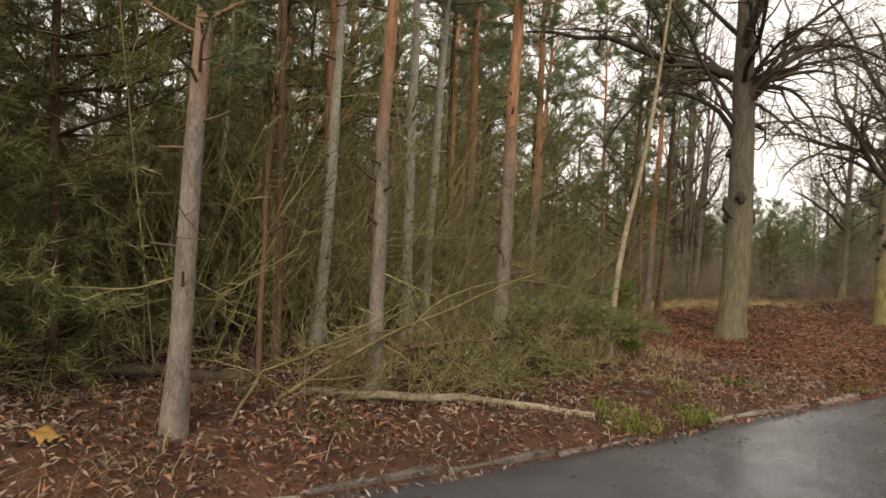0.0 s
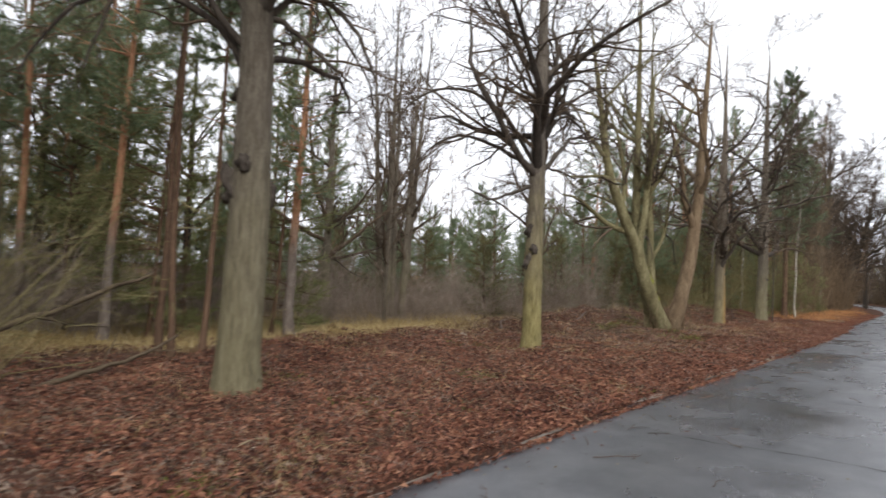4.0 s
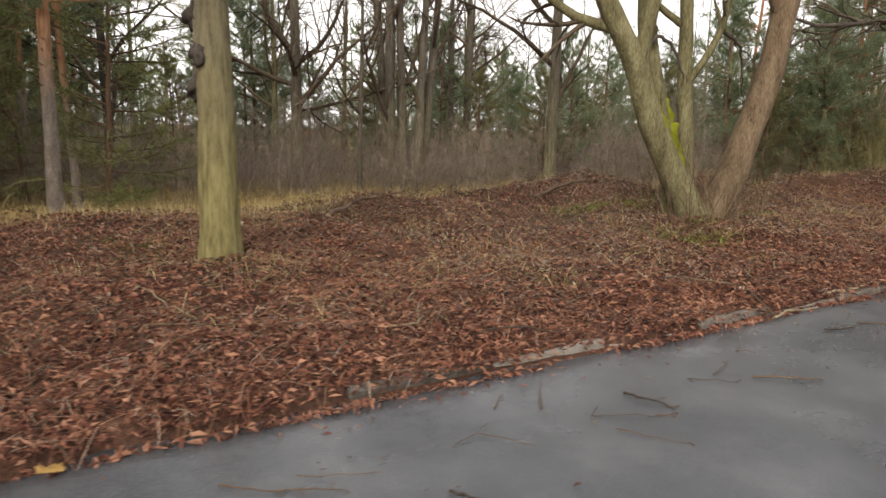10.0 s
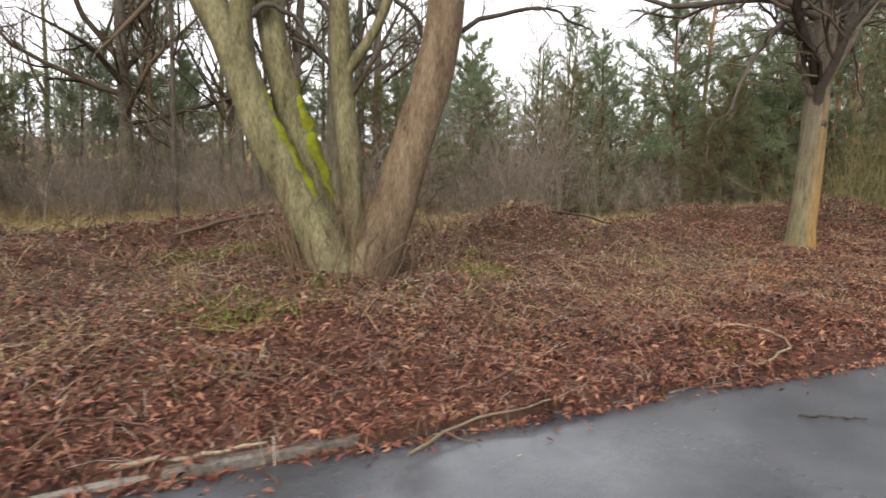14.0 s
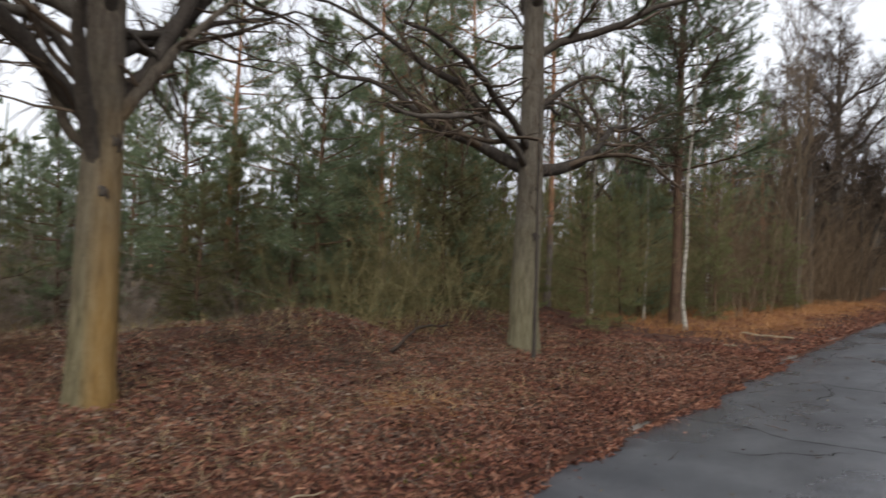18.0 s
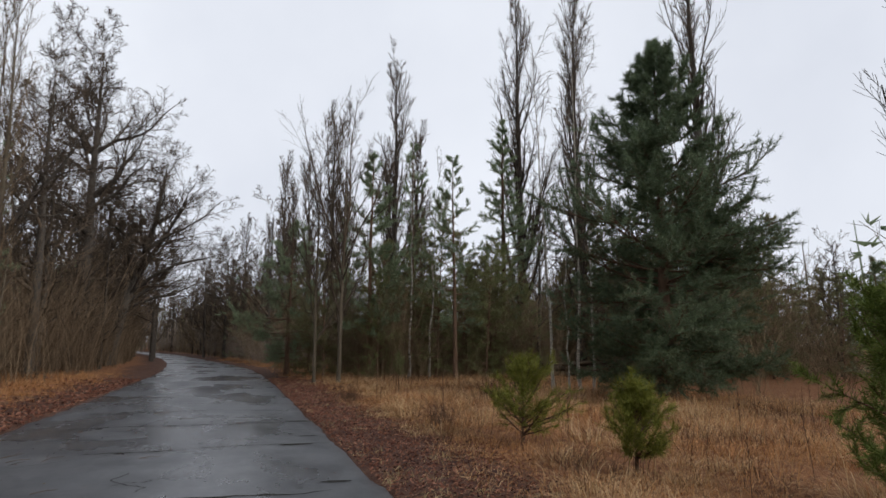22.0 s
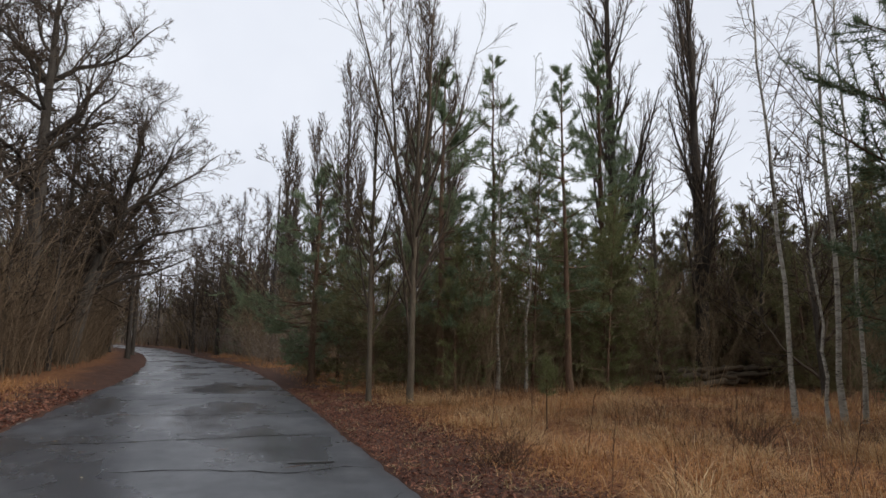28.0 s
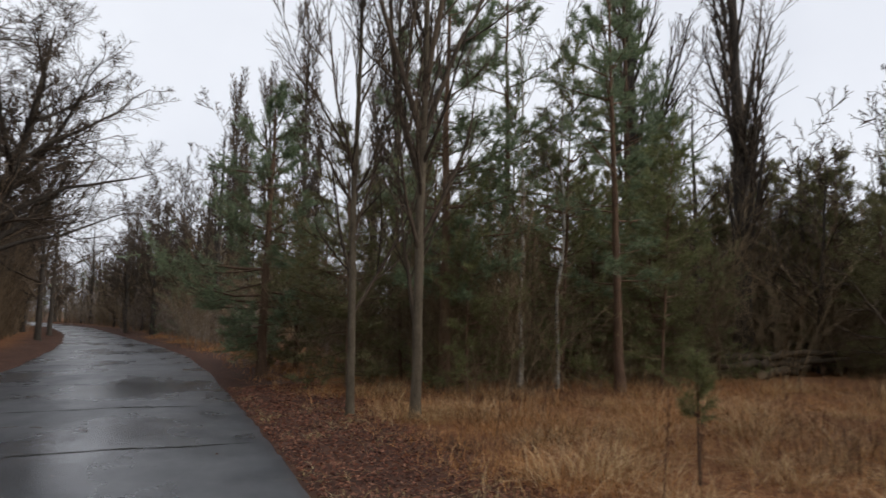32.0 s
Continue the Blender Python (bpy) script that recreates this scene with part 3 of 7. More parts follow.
ry = steps((-120, -8, 4), (-8, 62, 0.25), (62, 120, 1.5), (120, 260, 8))
ru = np.concatenate([[-0.02, -0.004], np.linspace(0, 1, 25), [1.004, 1.02]])
rl = left_edge(ry) + 0.07 * waves(ry, ry * 0, 0.5) + 0.05 * waves(ry, ry * 0, 0.13, 1.0)
rr_ = right_edge(ry) + 0.05 * waves(ry, ry * 0, 0.6, 4.0) + 0.03 * waves(ry, ry * 0, 0.11, 2.0)
RX = rl[:, None] + (rr_ - rl)[:, None] * ru[None]
RY = np.repeat(ry[:, None], len(ru), 1)
RZ = 0.02 * np.sin(np.clip(ru, 0, 1) * np.pi)[None] + 0.006 * waves(RX, RY, 0.9, 7.0)
RZ[:, [0, -1]] = -0.12
RZ[:, [1, -2]] = -0.012
road = piece("road", Soup().grid(np.stack([RX, RY, RZ], -1)), ASPHALT)
tagged(road, "narrow damp grey asphalt road with cracks and fallen twigs", "road", kind="structure")


def road_z(x, y):
    u = np.clip((x - left_edge(y)) / (right_edge(y) - left_edge(y)), 0, 1)
    return 0.02 * np.sin(u * np.pi) + 0.006 * waves(x, y, 0.9, 7.0)


rng = np.random.default_rng(11)


def crack(x0, y0, x1, y1, width, wander=0.09, k=40):
    s = np.linspace(0, 1, k)
    dx, dy = x1 - x0, y1 - y0
    L = math.hypot(dx, dy)
    off = np.cumsum(rng.normal(0, wander / 5, k))
    off = off - s * off[-1] + wander * np.interp(s, np.linspace(0, 1, 7), rng.normal(0, 0.6, 7))
    X, Y = x0 + dx * s - dy / L * off, y0 + dy * s + dx / L * off
    w = width * np.interp(s, [0, 0.1, 0.9, 1], [0.1, 1, 1, 0.1]) * rng.uniform(0.3, 1.3, k)
    A = np.stack([X - dy / L * w, Y + dx / L * w, road_z(X, Y) + 0.004], -1)
    B = np.stack([X + dy / L * w, Y - dx / L * w, road_z(X, Y) + 0.004], -1)
    return piece("crack", Soup().strips(A[None], B[None]), CRACK, road)


for cy, a, b, w in ((12.8, 0.1, 1.0, 0.008), (16.5, 0.35, 0.98, 0.006), (27.5, 0.2, 0.9, 0.007), (31.0, 0.3, 1.0, 0.009), (35.2, 0.0, 0.7, 0.01), (38.6, 0.1, 0.95, 0.012),
                    (40.6, 0.2, 0.75, 0.01), (42.9, 0.15, 0.9, 0.016), (45.9, 0.3, 0.98, 0.014), (48.9, 0.1, 0.95, 0.018), (51.2, 0.1, 0.97, 0.02), (53.0, 0.4, 1.0, 0.012), (55.4, 0.1, 0.95, 0.014),
                    (58.3, 0.2, 0.98, 0.014), (61.5, 0.1, 0.9, 0.016), (65.5, 0.1, 0.95, 0.018), (70.5, 0.1, 0.95, 0.02), (77, 0.1, 0.95, 0.025), (85, 0.1, 0.95, 0.03)):
    lx, rx_ = left_edge(cy), right_edge(cy)
    crack(lx + (rx_ - lx) * a, cy + rng.normal(0, 0.15), lx + (rx_ - lx) * b, cy + rng.normal(0, 0.15), w * (1.5 if cy > 40 else 1.0))
for _ in range(26):
    cy = rng.uniform(34, 62)
    cx = rng.uniform(left_edge(cy) + 0.4, right_edge(cy) - 0.3)
    a = rng.uniform(-0.9, 0.9) + rng.choice([0, 1.4])
    L = rng.uniform(0.5, 1.6)
    crack(cx, cy, float(np.clip(cx + L * math.cos(a), left_edge(cy) + 0.1, right_edge(cy) - 0.1)), cy + L * math.sin(a), rng.uniform(0.004, 0.009), 0.12, 24)

crack(-3.05, 15.42, -1.2, 15.66, 0.005, 0.06)
crack(-3.1, 22.53, -1.5, 22.42, 0.004, 0.05)
# thin lines of moss in the joints
moss_crack = crack(-2.1, 22.47, -1.65, 22.41, 0.012, 0.03)
moss_crack.name, moss_crack.data.materials[0] = "moss_line", GREEN_BLADE
moss_crack["label"] = "green moss grown in a crack"

# patches where the surface has broken away along the edge
for cy, cx, s in ((46.1, 0.62, 0.16), (47.0, 0.9, 0.1), (43.4, 0.9, 0.12), (53.2, 0.3, 0.18), (41.5, 1.1, 0.1), (49.0, 0.9, 0.2)):
    a = np.linspace(0, 2 * np.pi, 17)
    rad = s * (0.7 + 0.5 * rng.random(17))
    rad[-1] = rad[0]
    A = np.stack([cx + 1.6 * rad * np.cos(a), cy + 0.4 * rad * np.sin(a), road_z(cx + 1.6 * rad * np.cos(a), cy + 0.4 * rad * np.sin(a)) + 0.005], -1)
    B = np.stack([np.full(17, cx), np.full(17, cy), np.full(17, float(road_z(cx, cy)) + 0.005)], -1)
    piece("broken_patch", Soup().strips(A[None], B[None]), CRACK, road)

kerb = thing("kerb", "low broken concrete kerb half buried under brown leaves", "kerb", 0, 0, 0, kind="structure")
stone_meshes = []
for v in range(5):
    bm = bmesh.new()
    bmesh.ops.create_cube(bm, size=1)
    bmesh.ops.scale(bm, vec=(0.075, 0.96, 0.16), verts=bm.verts)
    bmesh.ops.bevel(bm, geom=bm.edges[:], offset=0.014, segments=1, affect="EDGES")
    bmesh.ops.subdivide_edges(bm, edges=[e for e in bm.edges if e.calc_length() > 0.5], cuts=5)
    for vert in bm.verts:
        vert.co += Vector((0.012, 0.0, 0.012)) * noise.noise(vert.co * 6 + Vector((v * 9, 0, 0)))
    me = bpy.data.meshes.new("kerb_stone")
    bm.to_mesh(me)
    bm.free()
    me.materials.append(KERB)
    stone_meshes.append(me)


def kerb_shows(y):
    """Where the kerb stones lie open along the edge."""
    y = np.asarray(y, float)
    out = y < 9
    for a, b in ((14.7, 15.6), (16.9, 17.7), (18.6, 19.5), (20.2, 20.8), (21.8, 22.7), (26.6, 27.4), (33.8, 34.7), (40.6, 41.5), (45.5, 46.4)):
        out = out | ((y > a) & (y < b))
    return out


cy = -3.0
while cy < 62:
    ob = new("kerb_stone", stone_meshes[int(rng.integers(5))])
    ob.parent = kerb
    sunk = (-0.02 if cy < 9 else -0.014) if kerb_shows(cy) else -0.065
    ob.matrix_basis = pose(float(left_edge(cy)) - 0.12 + rng.normal(0, 0.02), cy, -0.042 + sunk + rng.normal(0, 0.01), rng.normal(0, 1.0), rng.normal(0, 5), rng.normal(0, 1.2))
    cy += 0.985


# ---- kinds of tree ----
def joined(name, soup, mat, parent, label="", shade=True):
    """A part of pieces too many and too small to pick apart."""
    ob = piece(name, soup, mat, parent, label, shade)
    ob["kind"] = "stuff"
    return ob


def bare_tree(seed, x, y, H, r, z0=3.0, n1=9, ang=60, up=0.06, bend=0.0, reach=0.45, per=(7, 6, 5), wig=0.12, mat=None, twig=None, label="", path=None, limbs=(), apart=True,
              group="bare trees", name="bare_tree", lean=(0, 0), burls=(), limb=None, thin=1.0, fork=0.0, grad=0.45, sub=45, lod=0):
    """A leafless tree: a tapered trunk, limbs that leave it above z0, and finer wood on them."""
    g = np.random.default_rng(seed)
    mat, twig = mat or GREY_BARK, twig or TWIG
    top = thing(name, label, "tree", x, y, gz(x, y) - 0.05, group)
    k = 16
    if path is None:
        s = np.linspace(0, 1, k) ** 1.25
        wob = np.cumsum(g.normal(0, 0.012 * H / 10, (k, 2)), 0)
        P = np.stack([lean[0] * s * H + wob[:, 0], lean[1] * s * H + wob[:, 1], s * H], -1)
    else:
        P = np.array(path, float)
        s = np.linspace(0, 1, k)
        seg = np.concatenate([[0], np.cumsum(np.linalg.norm(np.diff(P, axis=0), axis=1))])
        P = np.stack([np.interp(s * seg[-1], seg, P[:, i]) for i in range(3)], -1)
        for _ in range(2):
            P[1:-1] = (P[:-2] + 2 * P[1:-1] + P[2:]) / 4
    R = r * (1 - 0.93 * np.clip(P[:, 2] / H, 0, 1) ** 1.35)
    R = R * (1 + 0.24 * np.exp(-P[:, 2] / 0.2))
    piece("trunk", Soup().tubes(P[None], R[None], 14, 0.02, g), mat, top)
    Pt, Rt = P[None], R[None]
    m = n1 - len(limbs)
    C, CR = shoots(g, Pt, Rt, max(m, 1), max(z0 / H, 0.05) ** 0.8, 0.97, ang, reach, 9, wig, up, 0.55, bend, 0.2, flat=0.3, grad=grad)
    if len(limbs):
        S, D, L, RR = [], [], [], []
        for z, az, el, ln, lr in limbs:
            i = int(np.argmin(np.abs(P[:, 2] - z)))
            S.append(P[i] * 1.0)
            a, e = math.radians(az), math.radians(el)
            D.append((math.cos(a) * math.cos(e), math.sin(a) * math.cos(e), math.sin(e)))
            L.append(ln)
            RR.append(lr)
        C2 = grow(g, np.array(S), np.array(D), np.array(L), 9, wig * 1.1, up, bend)
        C, CR = np.concatenate([C2, C]), np.concatenate([taper(RR, 9, 0.16), CR])
    crown = Soup()
    if apart:
        for i in range(len(C)):
            piece("limb", Soup().tubes(C[i:i + 1], CR[i:i + 1], 7), limb or mat, top)
    else:
        crown.tubes(C, CR, 4 if lod else 6)
    c2, r2 = shoots(g, C, CR, per[0], 0.15, 1.0, sub, 0.5, 5 if lod else 7, wig * 1.1, up * 0.8, 0.55, bend * 0.8, 0.35, flat=0.2)
    c3, r3 = shoots(g, c2, r2, per[1], 0.2, 1.0, sub, 0.55, 3 if lod else 5, wig * 1.2, up * 0.5, 0.55, bend * 0.6, 0.4)
    crown.tubes(c2, np.maximum(r2, 0.006 * thin), 3 if lod else 4).tubes(c3, np.maximum(r3, 0.0042 * thin), 3)
    if per[2]:
        c4, r4 = shoots(g, c3, r3, per[2], 0.25, 1.0, sub, 0.6, 2 if lod else 3, wig * 1.2, up * 0.3, 0.6, bend * 0.5, 0.5, lmin=0.12)
        crown.tubes(c4, np.maximum(r4, 0.003 * thin), 3)
    joined("crown", crown, twig, top)
    for z, az, rad in burls:
        i = int(np.argmin(np.abs(P[:, 2] - z)))
        a = math.radians(az)
        ob = part("burl", lumps(g, rad, (0.8, 0.8, 1.5), rough=1.1), DARK_BARK, top, "dark knobbly burl")
        ob.location = (P[i, 0] + math.cos(a) * R[i] * 0.92, P[i, 1] + math.sin(a) * R[i] * 0.92, z)
    return top


def poplar(seed, x, y, H, r, label, per=(9, 5), name="poplar_tree", mat=None, twig=None, ang=24, width=0.3, z0=0.12, thin=1.0, n1=34):
    """A fastigiate tree: nearly upright limbs close to a straight trunk."""
    g = np.random.default_rng(seed)
    top = thing(name, label, "tree", x, y, gz(x, y) - 0.05, "poplars")
    s = np.linspace(0, 1, 14)
    P = np.stack([np.cumsum(g.normal(0, 0.03, 14)), np.cumsum(g.normal(0, 0.03, 14)), s * H], -1)
    R = r * (1 - 0.95 * s) * (1 + 0.4 * np.exp(-P[:, 2] / 0.3))
    piece("trunk", Soup().tubes(P[None], R[None], 10), mat or DARK_BARK, top)
    C, CR = shoots(g, P[None], R[None], n1, z0, 0.97, ang, width, 8, 0.05, 0.16, 0.5, 0.0, 0.25, grad=0.62)
    joined("limbwork", Soup().tubes(C, np.maximum(CR, 0.012), 4), mat or DARK_BARK, top)
    c2, r2 = shoots(g, C, CR, per[0], 0.1, 1.0, 26, 0.42, 5, 0.07, 0.12, 0.5)
    c3, r3 = shoots(g, c2, r2, per[1], 0.2, 1.0, 28, 0.6, 3, 0.07, 0.08, 0.6)
    joined("crown", Soup().tubes(c2, np.maximum(r2, 0.007 * thin), 3).tubes(c3, np.maximum(r3, 0.005 * thin), 3), twig or TWIG, top)
    return top


def birch(seed, x, y, H, r, label="slender birch with white bark and fine bare twigs", lean=(0, 0), n1=16, per=(6, 6), z0=0.4, thin=1.0):
    g = np.random.default_rng(seed)
    top = thing("birch_tree", label, "tree", x, y, gz(x, y) - 0.05, "birches")
    k = 14
    s = np.linspace(0, 1, k)
    P = np.stack([lean[0] * H * s + np.cumsum(g.normal(0, 0.035, k)), lean[1] * H * s + np.cumsum(g.normal(0, 0.035, k)), s * H], -1)
    R = r * (1 - 0.94 * s) * (1 + 0.4 * np.exp(-P[:, 2] / 0.15))
    piece("trunk", Soup().tubes(P[None], R[None], 10), BIRCH_BARK, top)
    C, CR = shoots(g, P[None], R[None], n1, z0, 0.98, 42, 0.24, 8, 0.08, 0.08, 0.5, -0.06)
    joined("limbwork", Soup().tubes(C, np.maximum(CR, 0.008), 4), FIELD_BARK, top)
    c2, r2 = shoots(g, C, CR, per[0], 0.15, 1.0, 40, 0.45, 5, 0.1, 0.0, 0.5, -0.12)
    c3, r3 = shoots(g, c2, r2, per[1], 0.2, 1.0, 35, 0.7, 4, 0.1, -0.05, 0.6, -0.15)
    joined("crown", Soup().tubes(c2, np.maximum(r2, 0.005 * thin), 3).tubes(c3, np.maximum(r3, 0.003 * thin), 3), TWIG, top)
    return top


def pine(seed, x, y, H, r, crown0, width, label, whorl=0.5, per=5, sub=7, clump=4, needles=13, nlen=0.1, nwid=0.014, mat=None, leaf=None, dead=0, shape=0.75, lean=(0, 0), name="pine_tree",
         group="pines", el=(8, 55), deadlen=0.9, sides=10, stub=0, lod=0, bunch=0.0):
    """A pine: bark-covered trunk, whorls of branches above crown0 with needle bunches on their shoots, dead wood below."""
    g = np.random.default_rng(seed)
    mat, leaf = mat or PINE_BARK, leaf or NEEDLE
    top = thing(name, label, "tree", x, y, gz(x, y) - 0.04, group)
    k = 16
    s = np.linspace(0, 1, k)
    P = np.stack([lean[0] * H * s + np.cumsum(g.normal(0, 0.006 * H / 4, k)), lean[1] * H * s + np.cumsum(g.normal(0, 0.006 * H / 4, k)), s * H], -1)
    P[:, :2] -= P[:1, :2]
    R = r * (1 - 0.9 * s) * (1 + 0.35 * np.exp(-P[:, 2] / 0.2))
    piece("trunk", Soup().tubes(P[None], np.maximum(R, 0.008)[None], sides, 0.015, g), mat, top)
    zs = np.arange(crown0, H - 0.12, whorl)
    zs = np.repeat(zs, per) + g.normal(0, whorl * 0.18, len(zs) * per)
    zs = np.clip(zs, crown0 * 0.9, H - 0.1)
    t = (H - zs) / max(H - crown0, 0.1)
    az = g.uniform(0, 2 * np.pi, len(zs))
    e = np.radians(el[0] + (el[1] - el[0]) * (1 - np.clip(t, 0, 1)) ** 1.3 + g.normal(0, 7, len(zs)))
    D = np.stack([np.cos(az) * np.cos(e), np.sin(az) * np.cos(e), np.sin(e)], -1)
    L = width * np.clip(t, 0.03, 1) ** shape * g.uniform(0.55 if bunch else 0.45, 1.1 if bunch else 1.2, len(zs)) * (1 - 0.3 * smooth((t - 0.6) / 0.4))
    S = np.stack([np.interp(zs, P[:, 2], P[:, i]) for i in range(3)], -1)
    if bunch:
        L = L * (1 + bunch * np.sin(3 * az + 1.9 * zs) * np.cos(1.3 * zs + az))
    kb = 4 if lod else 6
    B = grow(g, S, D, np.maximum(L, 0.12), kb, 0.07, 0.02, 0.1)
    BR = taper(np.maximum(0.012 * L + 0.004, 0.005), kb, 0.3)
    wood = Soup().tubes(B, BR, 3 if lod else 4)
    c2, r2 = shoots(g, B, BR, sub, 0.25, 1.0, 48, 0.42, 4, 0.08, 0.08, 0.6, flat=0.5, lmin=0.1, grad=0.5)
    kept = g.random(len(c2)) < (np.repeat(L, sub) / max(L.max(), 0.01)) ** 0.8
    c2, r2 = c2[kept], r2[kept]
    wood.tubes(c2[:, ::3] if lod else c2, np.maximum(r2, 0.003)[:, ::3] if lod else np.maximum(r2, 0.003), 3)
    if dead:
        dz = g.uniform(min(0.35, 0.4 * crown0), crown0, dead)
        da = g.uniform(0, 2 * np.pi, dead)
        DS = np.stack([np.interp(dz, P[:, 2], P[:, i]) for i in range(3)], -1)
        DB = grow(g, DS, np.stack([np.cos(da), np.sin(da), g.normal(0.05, 0.25, dead)], -1), g.uniform(0.25, 1.0, dead) * deadlen, 6, 0.12, 0.0)
        DR = taper(np.full(dead, 0.0065), 6, 0.3)
        d2, dr2 = shoots(g, DB, DR, 6, 0.25, 1.0, 45, 0.4, 3, 0.1, 0, 0.6)
        joined("deadwood", Soup().tubes(DB, DR, 4).tubes(d2, np.maximum(dr2, 0.003), 3), OLIVE_TWIG, top, "dry leafless lower branches")
    if stub:
        bz = g.uniform(0.5, crown0, stub)
        ba = g.uniform(0, 2 * np.pi, stub)
        BS = np.stack([np.interp(bz, P[:, 2], P[:, i]) for i in range(3)], -1)
        BB = grow(g, BS, np.stack([np.cos(ba), np.sin(ba), g.normal(0.2, 0.3, stub)], -1), g.uniform(0.12, 0.3, stub), 3, 0.05, 0.0)
        for i in range(stub):
            piece("branch_stub", Soup().tubes(BB[i:i + 1], taper([0.014], 3, 0.6), 5), DARK_STICK, top)
    joined("branchwork", wood, mat if mat is not LICHEN_BARK else DARK_PINE_BARK, top)
    u = np.linspace(0.35, 1, clump)
    Q = np.concatenate([c2, B[:, -4:]], 0)
    S2, D2 = [], []
    for w in u:
        f = w * (Q.shape[1] - 1)
        i = min(int(f), Q.shape[1] - 2)
        S2.append(Q[:, i] * (1 - (f - i)) + Q[:, i + 1] * (f - i))
        D2.append(norm(Q[:, i + 1] - Q[:, i]))
    S2, D2 = np.concatenate(S2), norm(np.concatenate(D2) + np.array([0, 0, 0.25]))
    joined("foliage", Soup().tris(tufts(g, S2, D2, needles, nlen, nwid)), leaf, top, shade=False)
    return top


def shrub(seed, x, y, H, width, stems, mat, label, name="shrub", per=(5, 5), group="thicket shrubs", thin=1.0, spread=0.5, category="shrub", curve=0.02, kind="", lod=0, stem=1.0):
    """Many thin stems from one root."""
    g = np.random.default_rng(seed)
    top = thing(name, label, category, x, y, gz(x, y) - 0.03, group, kind)
    S = np.stack([g.normal(0, width * 0.25, stems), g.normal(0, width * 0.25, stems), np.zeros(stems)], -1)
    D = np.stack([g.normal(0, spread * 0.5, stems), g.normal(0, spread * 0.5, stems), np.ones(stems)], -1)
    L = H * g.uniform(0.45, 1.1, stems)
    P = grow(g, S, D, L, 7, 0.09, curve, -0.03)
    R = taper((0.004 + 0.0045 * L) * stem, 7, 0.25)
    joined("stemwork", Soup().tubes(P[:, ::2] if lod else P, R[:, ::2] if lod else R, 3 if lod else 5), mat, top)
    c2, r2 = shoots(g, P, R, per[0], 0.2, 1.0, 38, 0.4, 3 if lod else 5, 0.1, 0.05, 0.6)
    sp = Soup().tubes(c2, np.maximum(r2, 0.003 * thin), 3)
    if per[1]:
        c3, r3 = shoots(g, c2, r2, per[1], 0.2, 1.0, 38, 0.5, 2 if lod else 3, 0.1, 0.03, 0.6, lmin=0.1)
        sp.tubes(c3, np.maximum(r3, 0.0025 * thin), 3)
    joined("crown", sp, mat, top)
    return top


def scatter(rng_, protos, spots, scale=(0.85, 1.2), lean=2.0):
    """Copies of the given things at the spots, each turned and sized a little differently."""
    for x, y in spots:
        p = protos[int(rng_.integers(len(protos)))]
        s = rng_.uniform(*scale)
        m = pose(x, y, gz(x, y) - 0.05, rng_.normal(0, lean), rng_.normal(0, lean), rng_.uniform(0, 360)) @ Matrix.Diagonal((s, s, s * rng_.uniform(0.92, 1.1), 1))
        copy_thing(p, m)


def spread_spots(rng_, n, x0, x1, y0, y1, gap, keep=()):
    """Up to n spots in a rectangle, no two nearer than gap, and clear of the places in keep (x, y, radius)."""
    out = []
    for _ in range(n * 30):
        if len(out) >= n:
            break
        x, y = rng_.uniform(x0, x1), rng_.uniform(y0, y1)
        if all((x - a) ** 2 + (y - b) ** 2 > gap * gap for a, b in out) and all((x - a) ** 2 + (y - b) ** 2 > c * c for a, b, c in keep):
            if left_edge(y) - 2.2 < x < right_edge(y) + 1.4:
                continue
            out.append((x, y))
    return out


def twig_wall(name, label, x0, x1, y0, y1, n, h, mat, r, seed, lean=0.22, keep=()):
    """Uncountable thin upright wood that fills the depth of a thicket, each rod with two side shoots."""
    g = np.random.default_rng(seed)
    x, y = g.uniform(x0, x1, n), g.uniform(y0, y1, n)
    ok = ((x < left_edge(y) - 2.4) | (x > right_edge(y) + 1.8)) & (waves(x, y, 1.6, seed) > g.uniform(-1.1, 0.6, n))
    for a, b, c in keep:
        ok &= (x - a) ** 2 + (y - b) ** 2 > c * c
    x, y = x[ok], y[ok]
    n = len(x)
    L = g.uniform(*h, n) * (0.75 + 0.35 * waves(x, y, 3.0, seed + 1))
    P = grow(g, np.stack([x, y, ground_z(x, y) - 0.03], -1), np.stack([g.normal(0, lean, n), g.normal(0, lean, n), np.ones(n)], -1), L, 4, 0.1, 0.02)
    R = taper(np.full(n, r), 4, 0.35)
    c2, r2 = shoots(g, P, R, 4, 0.3, 1.0, 40, 0.4, 2, 0.1, 0.05, 0.8)
    ob = piece(name, Soup().tubes(P, R, 3).tubes(c2, np.maximum(r2, r * 0.5), 3), mat)
    return tagged(ob, label, "thicket", kind="stuff")


